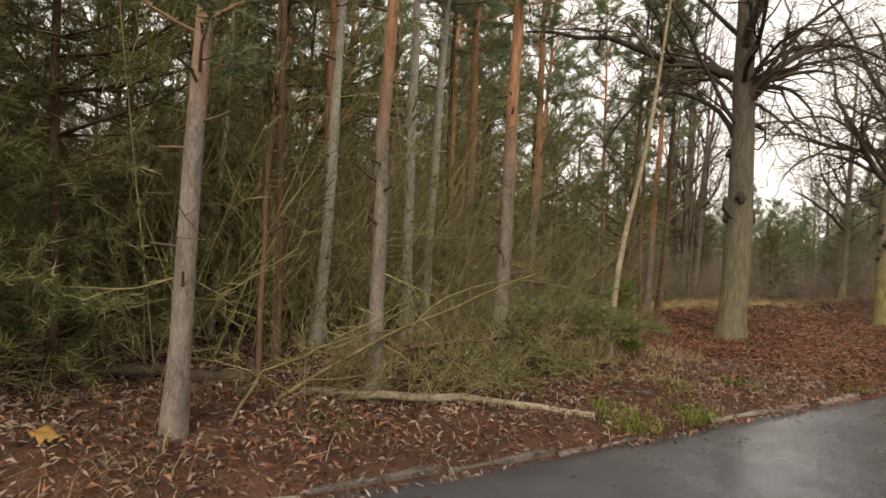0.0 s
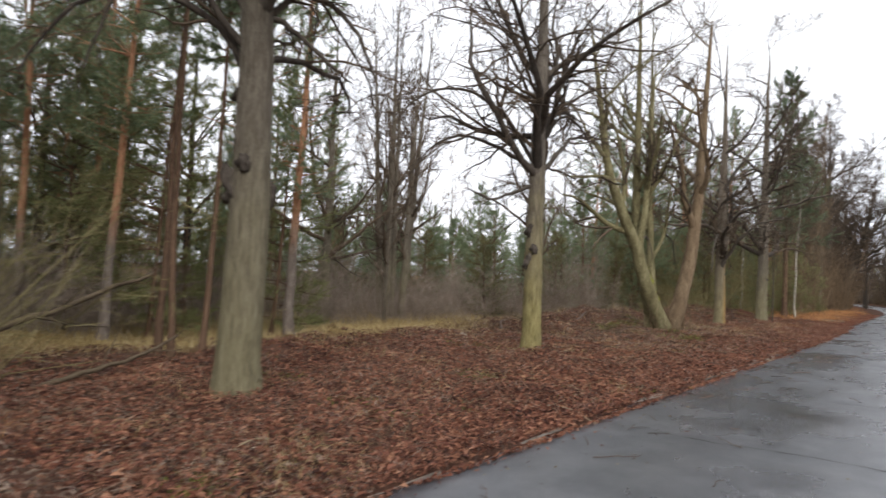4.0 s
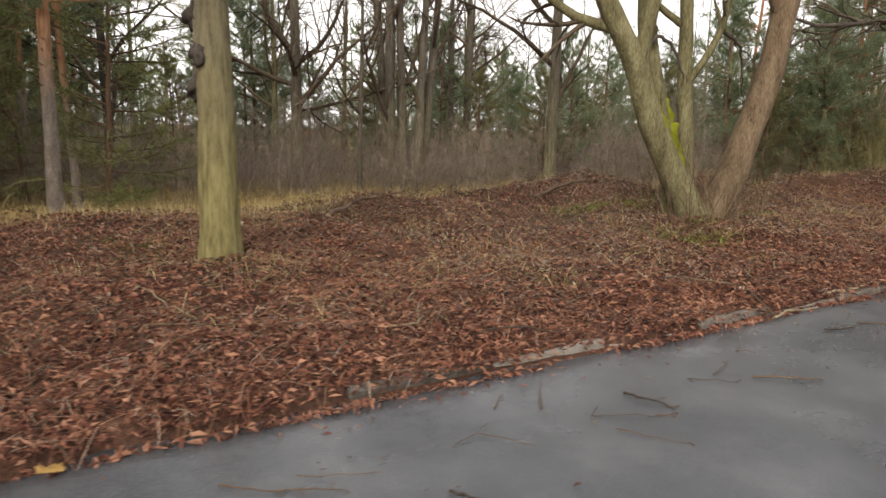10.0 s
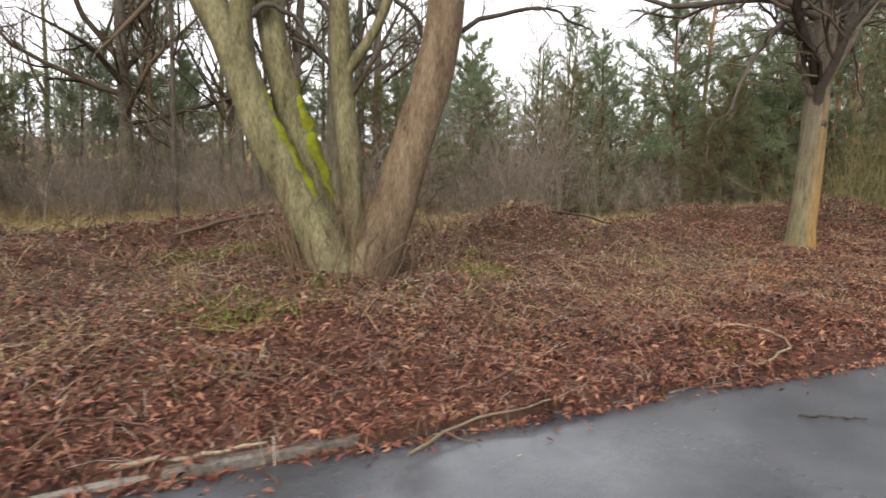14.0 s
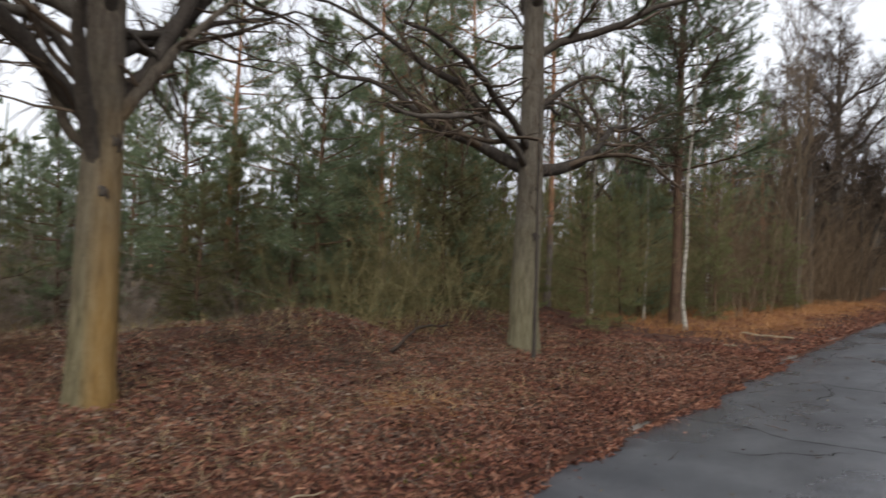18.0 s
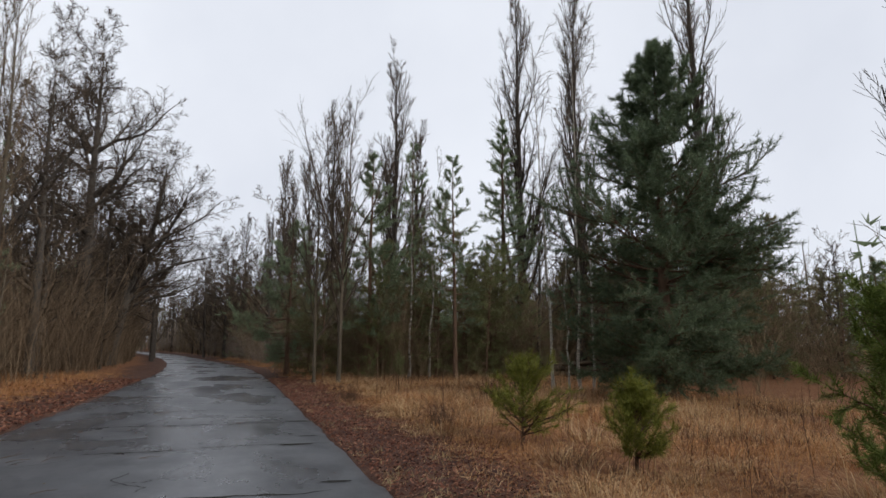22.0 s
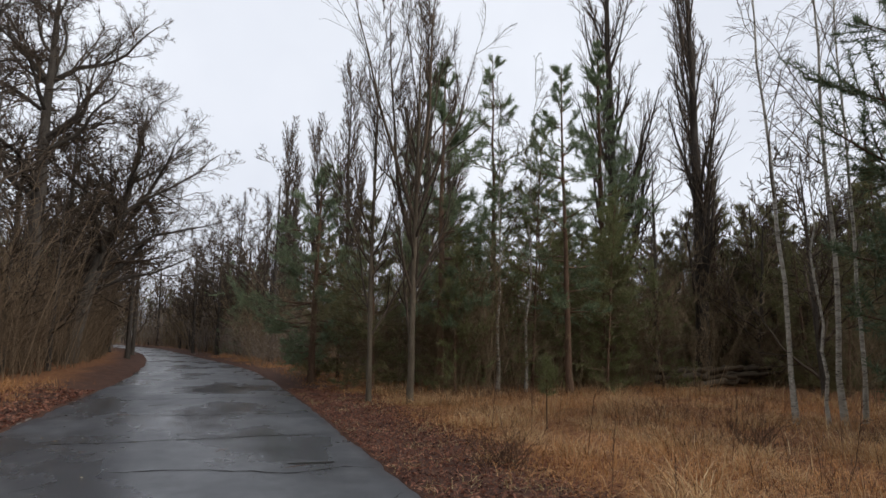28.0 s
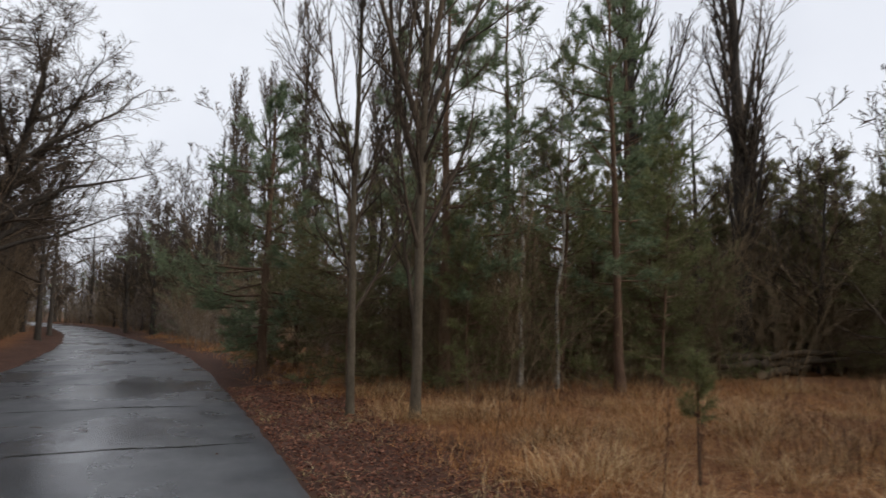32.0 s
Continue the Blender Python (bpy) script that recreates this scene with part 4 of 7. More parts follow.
def arching_limb(tree, pts, r, mat, seed, twigs=9):
    """A limb along its own curve on a tree, given in the tree's own place, with drooping twigs."""
    g = np.random.default_rng(seed)
    pts = np.array(pts, float)
    seg = np.concatenate([[0], np.cumsum(np.linalg.norm(np.diff(pts, axis=0), axis=1))])
    sk = np.linspace(0, 1, 14)
    P = np.stack([np.interp(sk * seg[-1], seg, pts[:, i]) for i in range(3)], -1)
    P[1:-1] = (P[:-2] + 2 * P[1:-1] + P[2:]) / 4 + g.normal(0, 0.012, (12, 3))
    R = taper([r], 14, 0.3)
    ob = piece("limb", Soup().tubes(P[None], R, 7, 0.04, g), mat, tree)
    c2, r2 = shoots(g, P[None], R, twigs, 0.25, 1.0, 50, 0.32, 7, 0.26, -0.05, 0.5, -0.1)
    c3, r3 = shoots(g, c2, r2, 6, 0.2, 1.0, 45, 0.45, 5, 0.24, -0.03, 0.55, -0.05)
    joined("twigwork", Soup().tubes(c2, np.maximum(r2, 0.006), 4).tubes(c3, np.maximum(r3, 0.004), 3), TWIG, ob)
    return ob


# ---- the pine wood beside the first stretch ----
LINDEN = "bare lime tree with grey bark and green algae on the trunk"
pine(1, -4.3, 0.9, 9.5, 0.075, 2.6, 1.5, "tall pine with grey lower and orange upper bark", dead=6, needles=14, stub=12, lean=(0.016, 0.024))
pine(2, -4.6, 2.5, 11, 0.066, 3.9, 1.4, "tall pine with grey lower and orange upper bark", dead=14, stub=14)
pine(3, -5.65, 4.7, 11.5, 0.09, 4.2, 1.5, "tall pine with grey lower and orange upper bark", dead=14, stub=14)
pine(4, -6.55, 2.8, 11, 0.07, 5.0, 1.2, "slender pine with pale grey lichen on the bark", mat=LICHEN_BARK, dead=12, lean=(0.005, 0.03), stub=10)
pine(5, -7.0, 4.25, 11, 0.075, 4.6, 1.2, "slender pine with pale grey lichen on the bark", mat=LICHEN_BARK, dead=12, lean=(0, -0.02), stub=10)
pine(6, -7.4, 4.7, 11, 0.07, 4.6, 1.2, "slender pine with pale grey lichen on the bark", mat=LICHEN_BARK, dead=10, lean=(0.0, 0.02), stub=8)
pine(7, -6.1, 2.2, 10, 0.045, 4.0, 1.2, "thin pine with reddish bark", dead=14, mat=DARK_PINE_BARK, stub=6)
pine(8, -7.6, 3.3, 12, 0.08, 4.4, 1.4, "tall pine with grey lower and orange upper bark", dead=12, stub=8)
pine(9, -8.6, 6.3, 12, 0.09, 4.6, 1.4, "tall pine with grey lower and orange upper bark", dead=12, lean=(0, -0.02), stub=8)
pine(10, -8.2, 5.6, 11, 0.05, 5.0, 1.0, "thin pine with reddish bark", dead=12, mat=DARK_PINE_BARK)
pine(12, -9.4, 8.4, 11.5, 0.09, 4.2, 1.5, "tall pine with grey lower and orange upper bark", dead=14, stub=8)
pine(13, -12.25, 15.8, 11.5, 0.12, 3.6, 1.6, "tall pine with orange bark at the meadow's edge", dead=12, stub=14)
for i, (tx, ty, tr_, th) in enumerate(((-9.1, 11.0, 0.055, 9.0), (-8.75, 11.0, 0.05, 8.5), (-8.5, 11.3, 0.045, 8.0), (-9.4, 12.4, 0.05, 9.0), (-7.4, 1.9, 0.035, 7.5), (-10.7, 2.6, 0.06, 10.0), (-9.3, 1.1, 0.05, 9.0))):
    pine(180 + i, tx, ty, th, tr_, th * 0.55, 1.0, "thin pine with reddish bark", dead=10, mat=DARK_PINE_BARK if i != 4 else LICHEN_BARK, lean=(0.0, (0.015, -0.01, 0.02, 0.05, 0, 0, 0)[i]), stub=3)
# leaning thin dead tree
bare_tree(20, -4.95, 5.72, 5.6, 0.037, z0=3.2, n1=6, ang=40, reach=0.2, per=(4, 3, 0), mat=LOG, label="thin leaning dead tree with pale bark", path=[(0, 0, 0), (-0.05, 0.12, 1.2), (0.05, 0.42, 2.6), (0.15, 0.75, 5.6)],
          group="thin dead trees", apart=False)
bare_tree(21, -5.3, 1.75, 5.0, 0.025, z0=1.5, n1=8, ang=60, reach=0.2, per=(3, 3, 0), mat=DARK_PINE_BARK, twig=TWIG, label="thin dry sapling among the pines", group="thin dead trees", apart=False)
rng = np.random.default_rng(5)
pine_low = [pine(30 + i, -9.5 - 1.3 * i, -1.0 - 2.2 * i, 6.5 + i, 0.06, 0.5, 2.1, "dense young pine with olive green needles", whorl=0.45, per=5, sub=11, clump=4, needles=9, leaf=NEEDLE_OLIVE,
                 mat=DARK_PINE_BARK, nlen=0.14, nwid=0.013, dead=22, deadlen=1.6, lod=1, shape=0.5, el=(-4, 48)) for i in range(3)]
pine_high = [pine(34 + i, -12 - 2 * i, 2.5 + 2.5 * i, 12 + i, 0.1, 4.0 + 0.5 * i, 2.2, "tall forest pine with a thin crown", whorl=0.6, per=5, sub=11, clump=4, needles=9, nlen=0.17, nwid=0.017, dead=24, deadlen=1.5,
                  lod=1, shape=0.45) for i in range(3)]
dead_bush = [shrub(40 + i, -8.0 - i, 0.4 + 2.4 * i, 3.6, 1.7, 24, OLIVE_TWIG, "tangle of dry olive brown twigs under the pines", "dead_thicket", per=(7, 5), spread=1.1, group="dead thickets", lod=1, thin=1.1, stem=0.4)
             for i in range(3)]
brown_bush = [shrub(45 + i, -17.5 - 0.5 * i, 12 + 5 * i, 2.6, 1.9, 26, GREY_THICKET, "leafless brown shrub thicket behind the meadow", per=(6, 5), spread=0.8, thin=1.7, lod=1, stem=0.6) for i in range(3)]
named = [(-4.15, 0.95, 0.6), (-4.6, 2.5, 0.6), (-5.65, 4.7, 0.7), (-6.55, 2.8, 0.6), (-7.2, 4.5, 0.8), (-9.5, -1, 1), (-10.8, -3.2, 1), (-12.1, -5.4, 1), (-12, 2.5, 1), (-14, 5, 1), (-16, 7.5, 1)]
scatter(rng, pine_low, spread_spots(rng, 16, -18, -7.0, -9, 6.0, 1.2, named))
scatter(rng, pine_low, [(-4.9, -1.3), (-5.6, -0.4), (-5.2, -3.2), (-7.0, 0.9), (-5.9, 0.3), (-6.4, -1.6), (-7.9, 1.9), (-8.6, 0.2)], (0.7, 0.95))
scatter(rng, pine_high, spread_spots(rng, 11, -24, -8.5, -12, 10.5, 2.0, named))
scatter(rng, dead_bush, spread_spots(rng, 70, -13, -6.4, -6, 6.5, 0.72, [(-6.5, 9.5, 1.0), (-4.2, 1, 2.2), (-5.6, 5.5, 1.6)]), (0.6, 1.2))

# lime trees along the verge
tree_a = bare_tree(50, -6.35, 10.45, 11.5, 0.235, z0=3.8, n1=18, ang=62, up=0.14, bend=-0.26, reach=0.42, per=(10, 8, 4), wig=0.2, limb=DARK_BARK, thin=1.4, mat=PALE_ALGAE_BARK, label=LINDEN, burls=((2.25, 235, 0.13), (2.2, 60, 0.08), (2.5, 300, 0.07), (3.3, 200, 0.08)),
          limbs=((4.0, -110, 20, 4.2, 0.045), (4.1, 70, 25, 4.0, 0.05), (4.3, 190, 20, 3.8, 0.045), (4.6, 20, 30, 3.6, 0.045), (4.4, -60, 38, 4.0, 0.05), (3.8, 110, 35, 3.8, 0.045), (4.9, -130, 40, 4.4, 0.045)), group="lime trees")
tree_b = bare_tree(51, -6.65, 17.2, 11, 0.185, z0=3.4, n1=17, ang=60, up=0.14, bend=-0.26, reach=0.42, per=(10, 8, 4), wig=0.2, limb=DARK_BARK, thin=1.4, mat=ALGAE_BARK, label=LINDEN, burls=((1.75, 250, 0.09), (2.0, 300, 0.07), (2.35, 260, 0.08), (2.6, 30, 0.05)),
          limbs=((3.6, -100, 38, 4.4, 0.1), (3.3, 80, 15, 3.6, 0.06), (3.9, 60, 30, 4.0, 0.08), (4.2, -70, 25, 4.2, 0.08), (4.0, 170, 20, 3.6, 0.07), (2.9, 120, -10, 2.2, 0.035)), group="lime trees")
tree_f = bare_tree(52, -6.8, 30.95, 10.5, 0.19, z0=2.6, n1=15, ang=55, up=0.14, bend=-0.26, reach=0.42, per=(10, 8, 4), wig=0.2, limb=DARK_BARK, mat=OCHRE_BARK, label="bare lime tree with grey bark, algae and an ochre side on the trunk",
          burls=((1.9, -10, 0.045), (2.35, 20, 0.05), (2.9, 200, 0.05)),
          limbs=((2.35, 70, 48, 4.2, 0.095), (2.3, -95, 65, 3.6, 0.075), (3.3, -100, 25, 3.6, 0.085), (3.0, 110, 10, 2.6, 0.05), (3.4, -20, 30, 3.0, 0.06), (3.8, 190, 20, 3.4, 0.06)), group="lime trees")
tree_e = bare_tree(53, -6.75, 37.45, 12.5, 0.24, z0=3.0, n1=18, ang=62, up=0.14, bend=-0.26, reach=0.4, per=(10, 8, 4), wig=0.2, limb=DARK_BARK, mat=PALE_ALGAE_BARK, label="large bare lime tree with rough grey bark",
          burls=((1.9, -20, 0.06),), limbs=((3.1, -115, 22, 4.6, 0.09), (4.6, 75, 18, 4.2, 0.08), (5.4, -80, 28, 4.8, 0.08), (6.2, 60, 30, 4.2, 0.07), (6.8, -140, 30, 4.4, 0.07), (3.9, 100, 5, 3.2, 0.05)),
          group="lime trees")
arching_limb(tree_a, [(-0.1, -0.1, 3.6), (-0.21, -0.25, 3.94), (-0.42, -0.49, 4.19), (-0.77, -0.91, 4.35), (-1.11, -1.31, 4.21), (-1.35, -1.59, 3.84), (-1.5, -1.8, 3.3)], 0.05, DARK_BARK, 30, 11)
arching_limb(tree_a, [(0.0, 0.0, 3.8), (0.03, 0.04, 4.12), (0.26, 0.31, 4.52), (0.54, 0.64, 4.43), (0.73, 0.85, 4.1), (0.85, 1.0, 3.6)], 0.05, DARK_BARK, 31, 11)
arching_limb(tree_a, [(-0.1, -0.1, 4.2), (-0.21, -0.24, 4.48), (-0.49, -0.58, 4.76), (-0.78, -0.92, 4.66), (-1.01, -1.19, 4.1), (-1.13, -1.33, 3.4)], 0.04, DARK_BARK, 32, 11)
arching_limb(tree_a, [(0.0, 0.0, 4.2), (0.18, 0.21, 4.13), (0.44, 0.51, 3.84), (0.64, 0.76, 3.55)], 0.04, DARK_BARK, 33, 11)
arching_limb(tree_a, [(0.0, 0.0, 4.6), (0.5, 0.4, 5.1), (1.1, 1.0, 5.2), (1.7, 1.6, 4.8), (2.0, 2.0, 4.2)], 0.04, DARK_BARK, 34, 11)
arching_limb(tree_a, [(0.0, 0.0, 4.4), (0.6, -0.3, 4.9), (1.3, -0.7, 5.0), (1.9, -1.0, 4.6)], 0.04, DARK_BARK, 35, 11)
arching_limb(tree_b, [(0.0, 0.0, 3.6), (-0.13, -0.16, 3.88), (-0.5, -0.59, 4.67), (-0.97, -1.15, 5.04), (-1.5, -1.77, 4.94), (-1.79, -2.1, 4.38)], 0.05, DARK_BARK, 40, 11)
arching_limb(tree_b, [(0.0, 0.0, 3.4), (-0.13, -0.15, 3.64), (-0.56, -0.65, 3.96), (-1.02, -1.2, 4.16), (-1.39, -1.64, 3.89), (-1.6, -1.9, 3.4)], 0.05, DARK_BARK, 41, 11)
arching_limb(tree_b, [(0.0, 0.0, 4.4), (0.16, 0.19, 5.32), (0.54, 0.63, 5.47), (0.93, 1.1, 5.03)], 0.04, DARK_BARK, 42, 11)
arching_limb(tree_b, [(0.0, 0.0, 4.6), (-0.13, -0.16, 4.94), (-0.39, -0.46, 5.74), (-0.79, -0.93, 6.3), (-1.32, -1.56, 6.37)], 0.04, DARK_BARK, 43, 11)
arching_limb(tree_b, [(0.0, 0.0, 4.2), (0.33, 0.39, 4.74), (0.65, 0.76, 4.36), (0.82, 0.97, 3.72)], 0.04, DARK_BARK, 44, 11)
arching_limb(tree_b, [(0.0, 0.0, 3.3), (-0.59, -0.7, 2.9), (-0.91, -1.07, 3.11)], 0.04, DARK_BARK, 45, 11)
arching_limb(tree_f, [(0.0, 0.0, 2.7), (0.0, -0.3, 3.06), (0.02, -0.42, 3.27), (0.05, -0.76, 3.33), (0.1, -1.08, 3.2), (0.15, -1.44, 2.77), (0.15, -1.72, 2.43), (0.2, -1.9, 2.2), (0.2, -1.91, 2.0)], 0.06, DARK_BARK, 1)
arching_limb(tree_f, [(0.0, 0.0, 2.4), (0.05, 0.11, 2.58), (0.1, 0.34, 2.96), (0.1, 0.73, 3.47), (0.1, 1.18, 3.99)], 0.075, OCHRE_BARK, 2)
arching_limb(tree_f, [(0.0, 0.0, 3.4), (0.0, 0.15, 3.44), (0.05, 0.49, 3.18), (0.05, 0.65, 2.81), (0.1, 0.75, 2.38), (0.1, 0.92, 2.22)], 0.028, DARK_BARK, 3, 6)
arching_limb(tree_f, [(0.0, 0.0, 2.2), (0.0, -0.28, 2.45), (0.0, -0.46, 2.91), (0.0, -0.64, 3.36), (0.0, -0.73, 3.7)], 0.055, OCHRE_BARK, 4)
arching_limb(tree_e, [(0.0, 0.0, 3.0), (0.1, -0.4, 3.2), (0.3, -1.2, 3.4), (0.5, -2.1, 3.43), (0.7, -2.9, 3.24), (0.8, -3.5, 3.07), (0.9, -4.0, 3.11)], 0.07, DARK_BARK, 5, 12)
arching_limb(tree_e, [(0.0, 0.0, 3.3), (0.2, -0.7, 3.6), (0.4, -1.7, 3.94), (0.6, -2.4, 4.13), (0.7, -3.2, 4.2), (0.9, -3.8, 4.06)], 0.07, DARK_BARK, 6, 12)
arching_limb(tree_e, [(0.0, 0.0, 3.9), (0.2, 0.6, 4.4), (0.3, 1.4, 4.85), (0.4, 2.2, 4.9)], 0.06, DARK_BARK, 7)
arching_limb(tree_e, [(0.0, 0.0, 4.1), (0.2, 0.8, 4.23), (0.3, 1.6, 3.86), (0.3, 2.0, 3.3)], 0.04, DARK_BARK, 8)
# thin dead stem beside the last lime tree
bare_tree(54, -6.2, 36.9, 5.0, 0.03, z0=1.8, n1=7, ang=50, reach=0.22, per=(4, 3, 0), mat=DARK_BARK, label="thin dark dead stem beside the lime tree", group="thin dead trees", apart=False)
# several stems from one root, mossy on one side
clump_x, clump_y = -6.3, 23.85
clump = thing("multi_stemmed_tree", "bare multi-stemmed tree with bright moss on grey bark", "tree", clump_x, clump_y, gz(clump_x, clump_y) - 0.05)
cg = np.random.default_rng(60)
STEMS = (((-0.02, -0.1, 0), (-0.13, -0.28, 0.45), (-0.29, -0.58, 1.03), (-0.41, -0.8, 1.52), (-0.47, -0.93, 2.0), (-0.55, -1.09, 2.42), (-0.66, -1.3, 2.75), (-1.0, -1.9, 4.2), (-1.3, -2.6, 8.0), 0.2),
         ((-0.46, -0.92, 1.9), (-0.47, -0.95, 2.36), (-0.45, -0.89, 2.72), (-0.4, -0.8, 3.2), (-0.3, -0.6, 7.5), 0.11),
         ((-0.4, -0.05, 0), (-0.42, -0.2, 0.7), (-0.52, -0.45, 1.5), (-0.62, -0.6, 2.25), (-0.66, -0.68, 2.75), (-0.68, -0.72, 3.3), (-0.7, -0.8, 9.5), 0.165),
         ((-0.42, 0.2, 0), (-0.46, 0.14, 0.9), (-0.5, 0.1, 1.54), (-0.53, 0.04, 1.97), (-0.55, 0.04, 2.4), (-0.55, 0.03, 2.75), (-0.6, 0, 3.4), (-0.6, -0.1, 9.0), 0.125),
         ((0.08, 0.14, 0), (0.15, 0.3, 0.45), (0.24, 0.47, 1.13), (0.32, 0.64, 1.75), (0.38, 0.75, 2.24), (0.4, 0.79, 2.8), (0.45, 0.9, 3.4), (0.6, 1.3, 9.0), 0.215),
         ((-0.53, 0.04, 1.95), (-0.42, 0.26, 2.28), (-0.34, 0.42, 2.6), (-0.3, 0.52, 2.9), (-0.2, 0.9, 5.0), 0.06))
crown = Soup()
stems = []
for n_st, st in enumerate(STEMS):
    skin = RUST_BARK if n_st == 4 else MOSSY_BARK
    pts, r = np.array(st[:-1]), st[-1]
    sk = np.linspace(0, 1, 44)
    seg = np.concatenate([[0], np.cumsum(np.linalg.norm(np.diff(pts, axis=0), axis=1))])
    P = np.stack([np.interp(sk * seg[-1], seg, pts[:, i]) for i in range(3)], -1)
    for _ in range(2):
        P[1:-1] = (P[:-2] + 2 * P[1:-1] + P[2:]) / 4
    R = r * (1 - 0.88 * sk ** 1.2) * (1 + 0.35 * np.exp(-P[:, 2] / 0.25))
    stems.append(piece("stem", Soup().tubes(P[None], R[None], 12, 0.025, cg), skin, clump))
    C, CR = shoots(cg, P[None], R[None], 9, 0.33, 0.97, 52, 0.42, 8, 0.14, 0.06, 0.6, -0.05)
    joined("limbwork", Soup().tubes(C, CR, 6), skin, clump)
    c2, r2 = shoots(cg, C, CR, 9, 0.2, 1, 45, 0.5, 6, 0.12, 0.04, 0.55)
    c3, r3 = shoots(cg, c2, r2, 8, 0.2, 1, 45, 0.55, 4, 0.12, 0.02, 0.55)
    crown.tubes(c2, np.maximum(r2, 0.005), 4).tubes(c3, np.maximum(r3, 0.0035), 3)
joined("crown", crown, TWIG, clump)
for st, z_a, z_b, wid in ((STEMS[0], 0.55, 1.75, 0.07), (STEMS[2], 0.7, 1.9, 0.085)):
    pts = np.array(st[:-1])
    zz = np.linspace(z_a, z_b, 18)
    P = np.stack([np.interp(zz, pts[:, 2], pts[:, 0]), np.interp(zz, pts[:, 2], pts[:, 1]), zz], -1)
    P = P + np.array([0.52, 0.62, 0.2])[None] * st[-1] + cg.normal(0, 0.012, P.shape)
    piece("moss", Soup().tubes(P[None], (wid * (0.45 + 0.7 * cg.random(18)) * np.sin(np.linspace(0.25, 2.9, 18)))[None], 9, 0.16, cg), MOSS, stems[STEMS.index(st)], "bright green moss cushion")
arching_limb(clump, [(-0.46, -0.9, 2.45), (-0.42, -0.7, 2.62), (-0.4, -0.35, 2.42), (-0.42, -0.1, 2.05)], 0.035, DARK_BARK, 21, 5)
arching_limb(clump, [(-0.3, 0.5, 2.8), (-0.2, 0.62, 2.66), (-0.12, 0.78, 2.4), (-0.12, 0.82, 1.9)], 0.028, DARK_BARK, 22, 5)
arching_limb(clump, [(0.38, 0.75, 2.3), (0.3, 1.2, 2.55), (0.2, 1.9, 2.75), (0.1, 2.6, 2.6)], 0.03, DARK_BARK, 23, 7)
# sprouts round the root
shrub(61, -6.2, 23.5, 1.1, 1.5, 46, PALE_TWIG, "thin sprouts round the foot of the tree", "root_sprouts", per=(3, 0), group="sprouts", thin=1.6)
shrub(62, -6.1, 24.3, 0.9, 1.2, 36, PALE_TWIG, "thin sprouts round the foot of the tree", "root_sprouts", per=(3, 0), group="sprouts", thin=1.6)

# low heaps of dead twigs on the bank
for i, (hx, hy) in enumerate(((-8.4, 19.6), (-8.9, 21.4), (-8.5, 26.4), (-8.2, 28.4), (-8.6, 30.6), (-7.6, 21.9), (-7.2, 26.3), (-8.4, 33.4), (-7.9, 36.2), (-7.4, 34.2))):
    shrub(500 + i, hx, hy, 0.55, 1.9, 70, (DARK_STEM, TWIG)[i % 2], "low heap of dark dead twigs on the bank", "brush_heap", per=(4, 0), spread=3.0, group="twig heaps", category="brush", curve=-0.12, stem=1.0, thin=1.2)
# trees of the meadow behind the bank
bare_tree(70, -10.95, 24.9, 10, 0.13, z0=2.0, n1=12, ang=50, up=0.06, reach=0.4, per=(7, 6, 3), mat=PALE_ALGAE_BARK, label="slim bare tree at the edge of the meadow", apart=False, group="meadow trees")
bare_tree(71, -17.6, 21.5, 11, 0.17, z0=1.8, n1=13, ang=62, up=0.04, bend=-0.06, reach=0.45, per=(8, 6, 3), mat=PALE_ALGAE_BARK, label="bare spreading tree behind the meadow", apart=False, group="meadow trees",
          limbs=((2.6, -100, 25, 5, 0.08), (2.2, 80, 10, 4, 0.06), (3.2, -80, 35, 5, 0.08)), thin=1.5)
for i, (ox, oy, lx, ly) in enumerate(((0, 0, 0.02, -0.03), (0.2, 0.35, 0.0, 0.05), (-0.3, -0.3, -0.02, -0.08), (-0.1, 0.6, 0, 0.1), (0.1, -0.5, 0.0, -0.01))):
    bare_tree(72 + i, -17.1 + ox, 24.5 + oy, 11 + i * 0.4, 0.14, z0=2.5, n1=9, ang=42, up=0.1, reach=0.32, per=(6, 5, 3), mat=PALE_ALGAE_BARK, label="bare stem of a close group of trees behind the meadow", apart=False,
              group="meadow trees", lean=(lx, ly), thin=1.5)
bare_tree(78, -15.6, 22.5, 8, 0.07, z0=1.5, n1=10, ang=45, up=0.08, reach=0.35, per=(5, 5, 0), label="slim bare tree behind the meadow", apart=False, group="meadow trees", thin=1.5)
bare_tree(79, -20.1, 28.6, 11, 0.16, z0=3, n1=12, ang=50, up=0.06, reach=0.4, per=(7, 6, 3), label="bare grey tree behind the meadow", apart=False, group="meadow trees", thin=1.6)
bare_tree(80, -20.6, 28.2, 11, 0.14, z0=3, n1=10, ang=50, up=0.06, reach=0.4, per=(7, 6, 3), label="bare grey tree behind the meadow", apart=False, group="meadow trees", thin=1.6)
far_bare = [bare_tree(82 + i, -19 - 2 * i, 17 - 3.5 * i, 10 + i, 0.13, z0=2, n1=12, ang=52, up=0.07, reach=0.42, per=(6, 4, 3), mat=DARK_BARK, label="bare forest tree with dense fine twigs", apart=False, group="forest trees", thin=2.4,
                      lod=1) for i in range(3)]
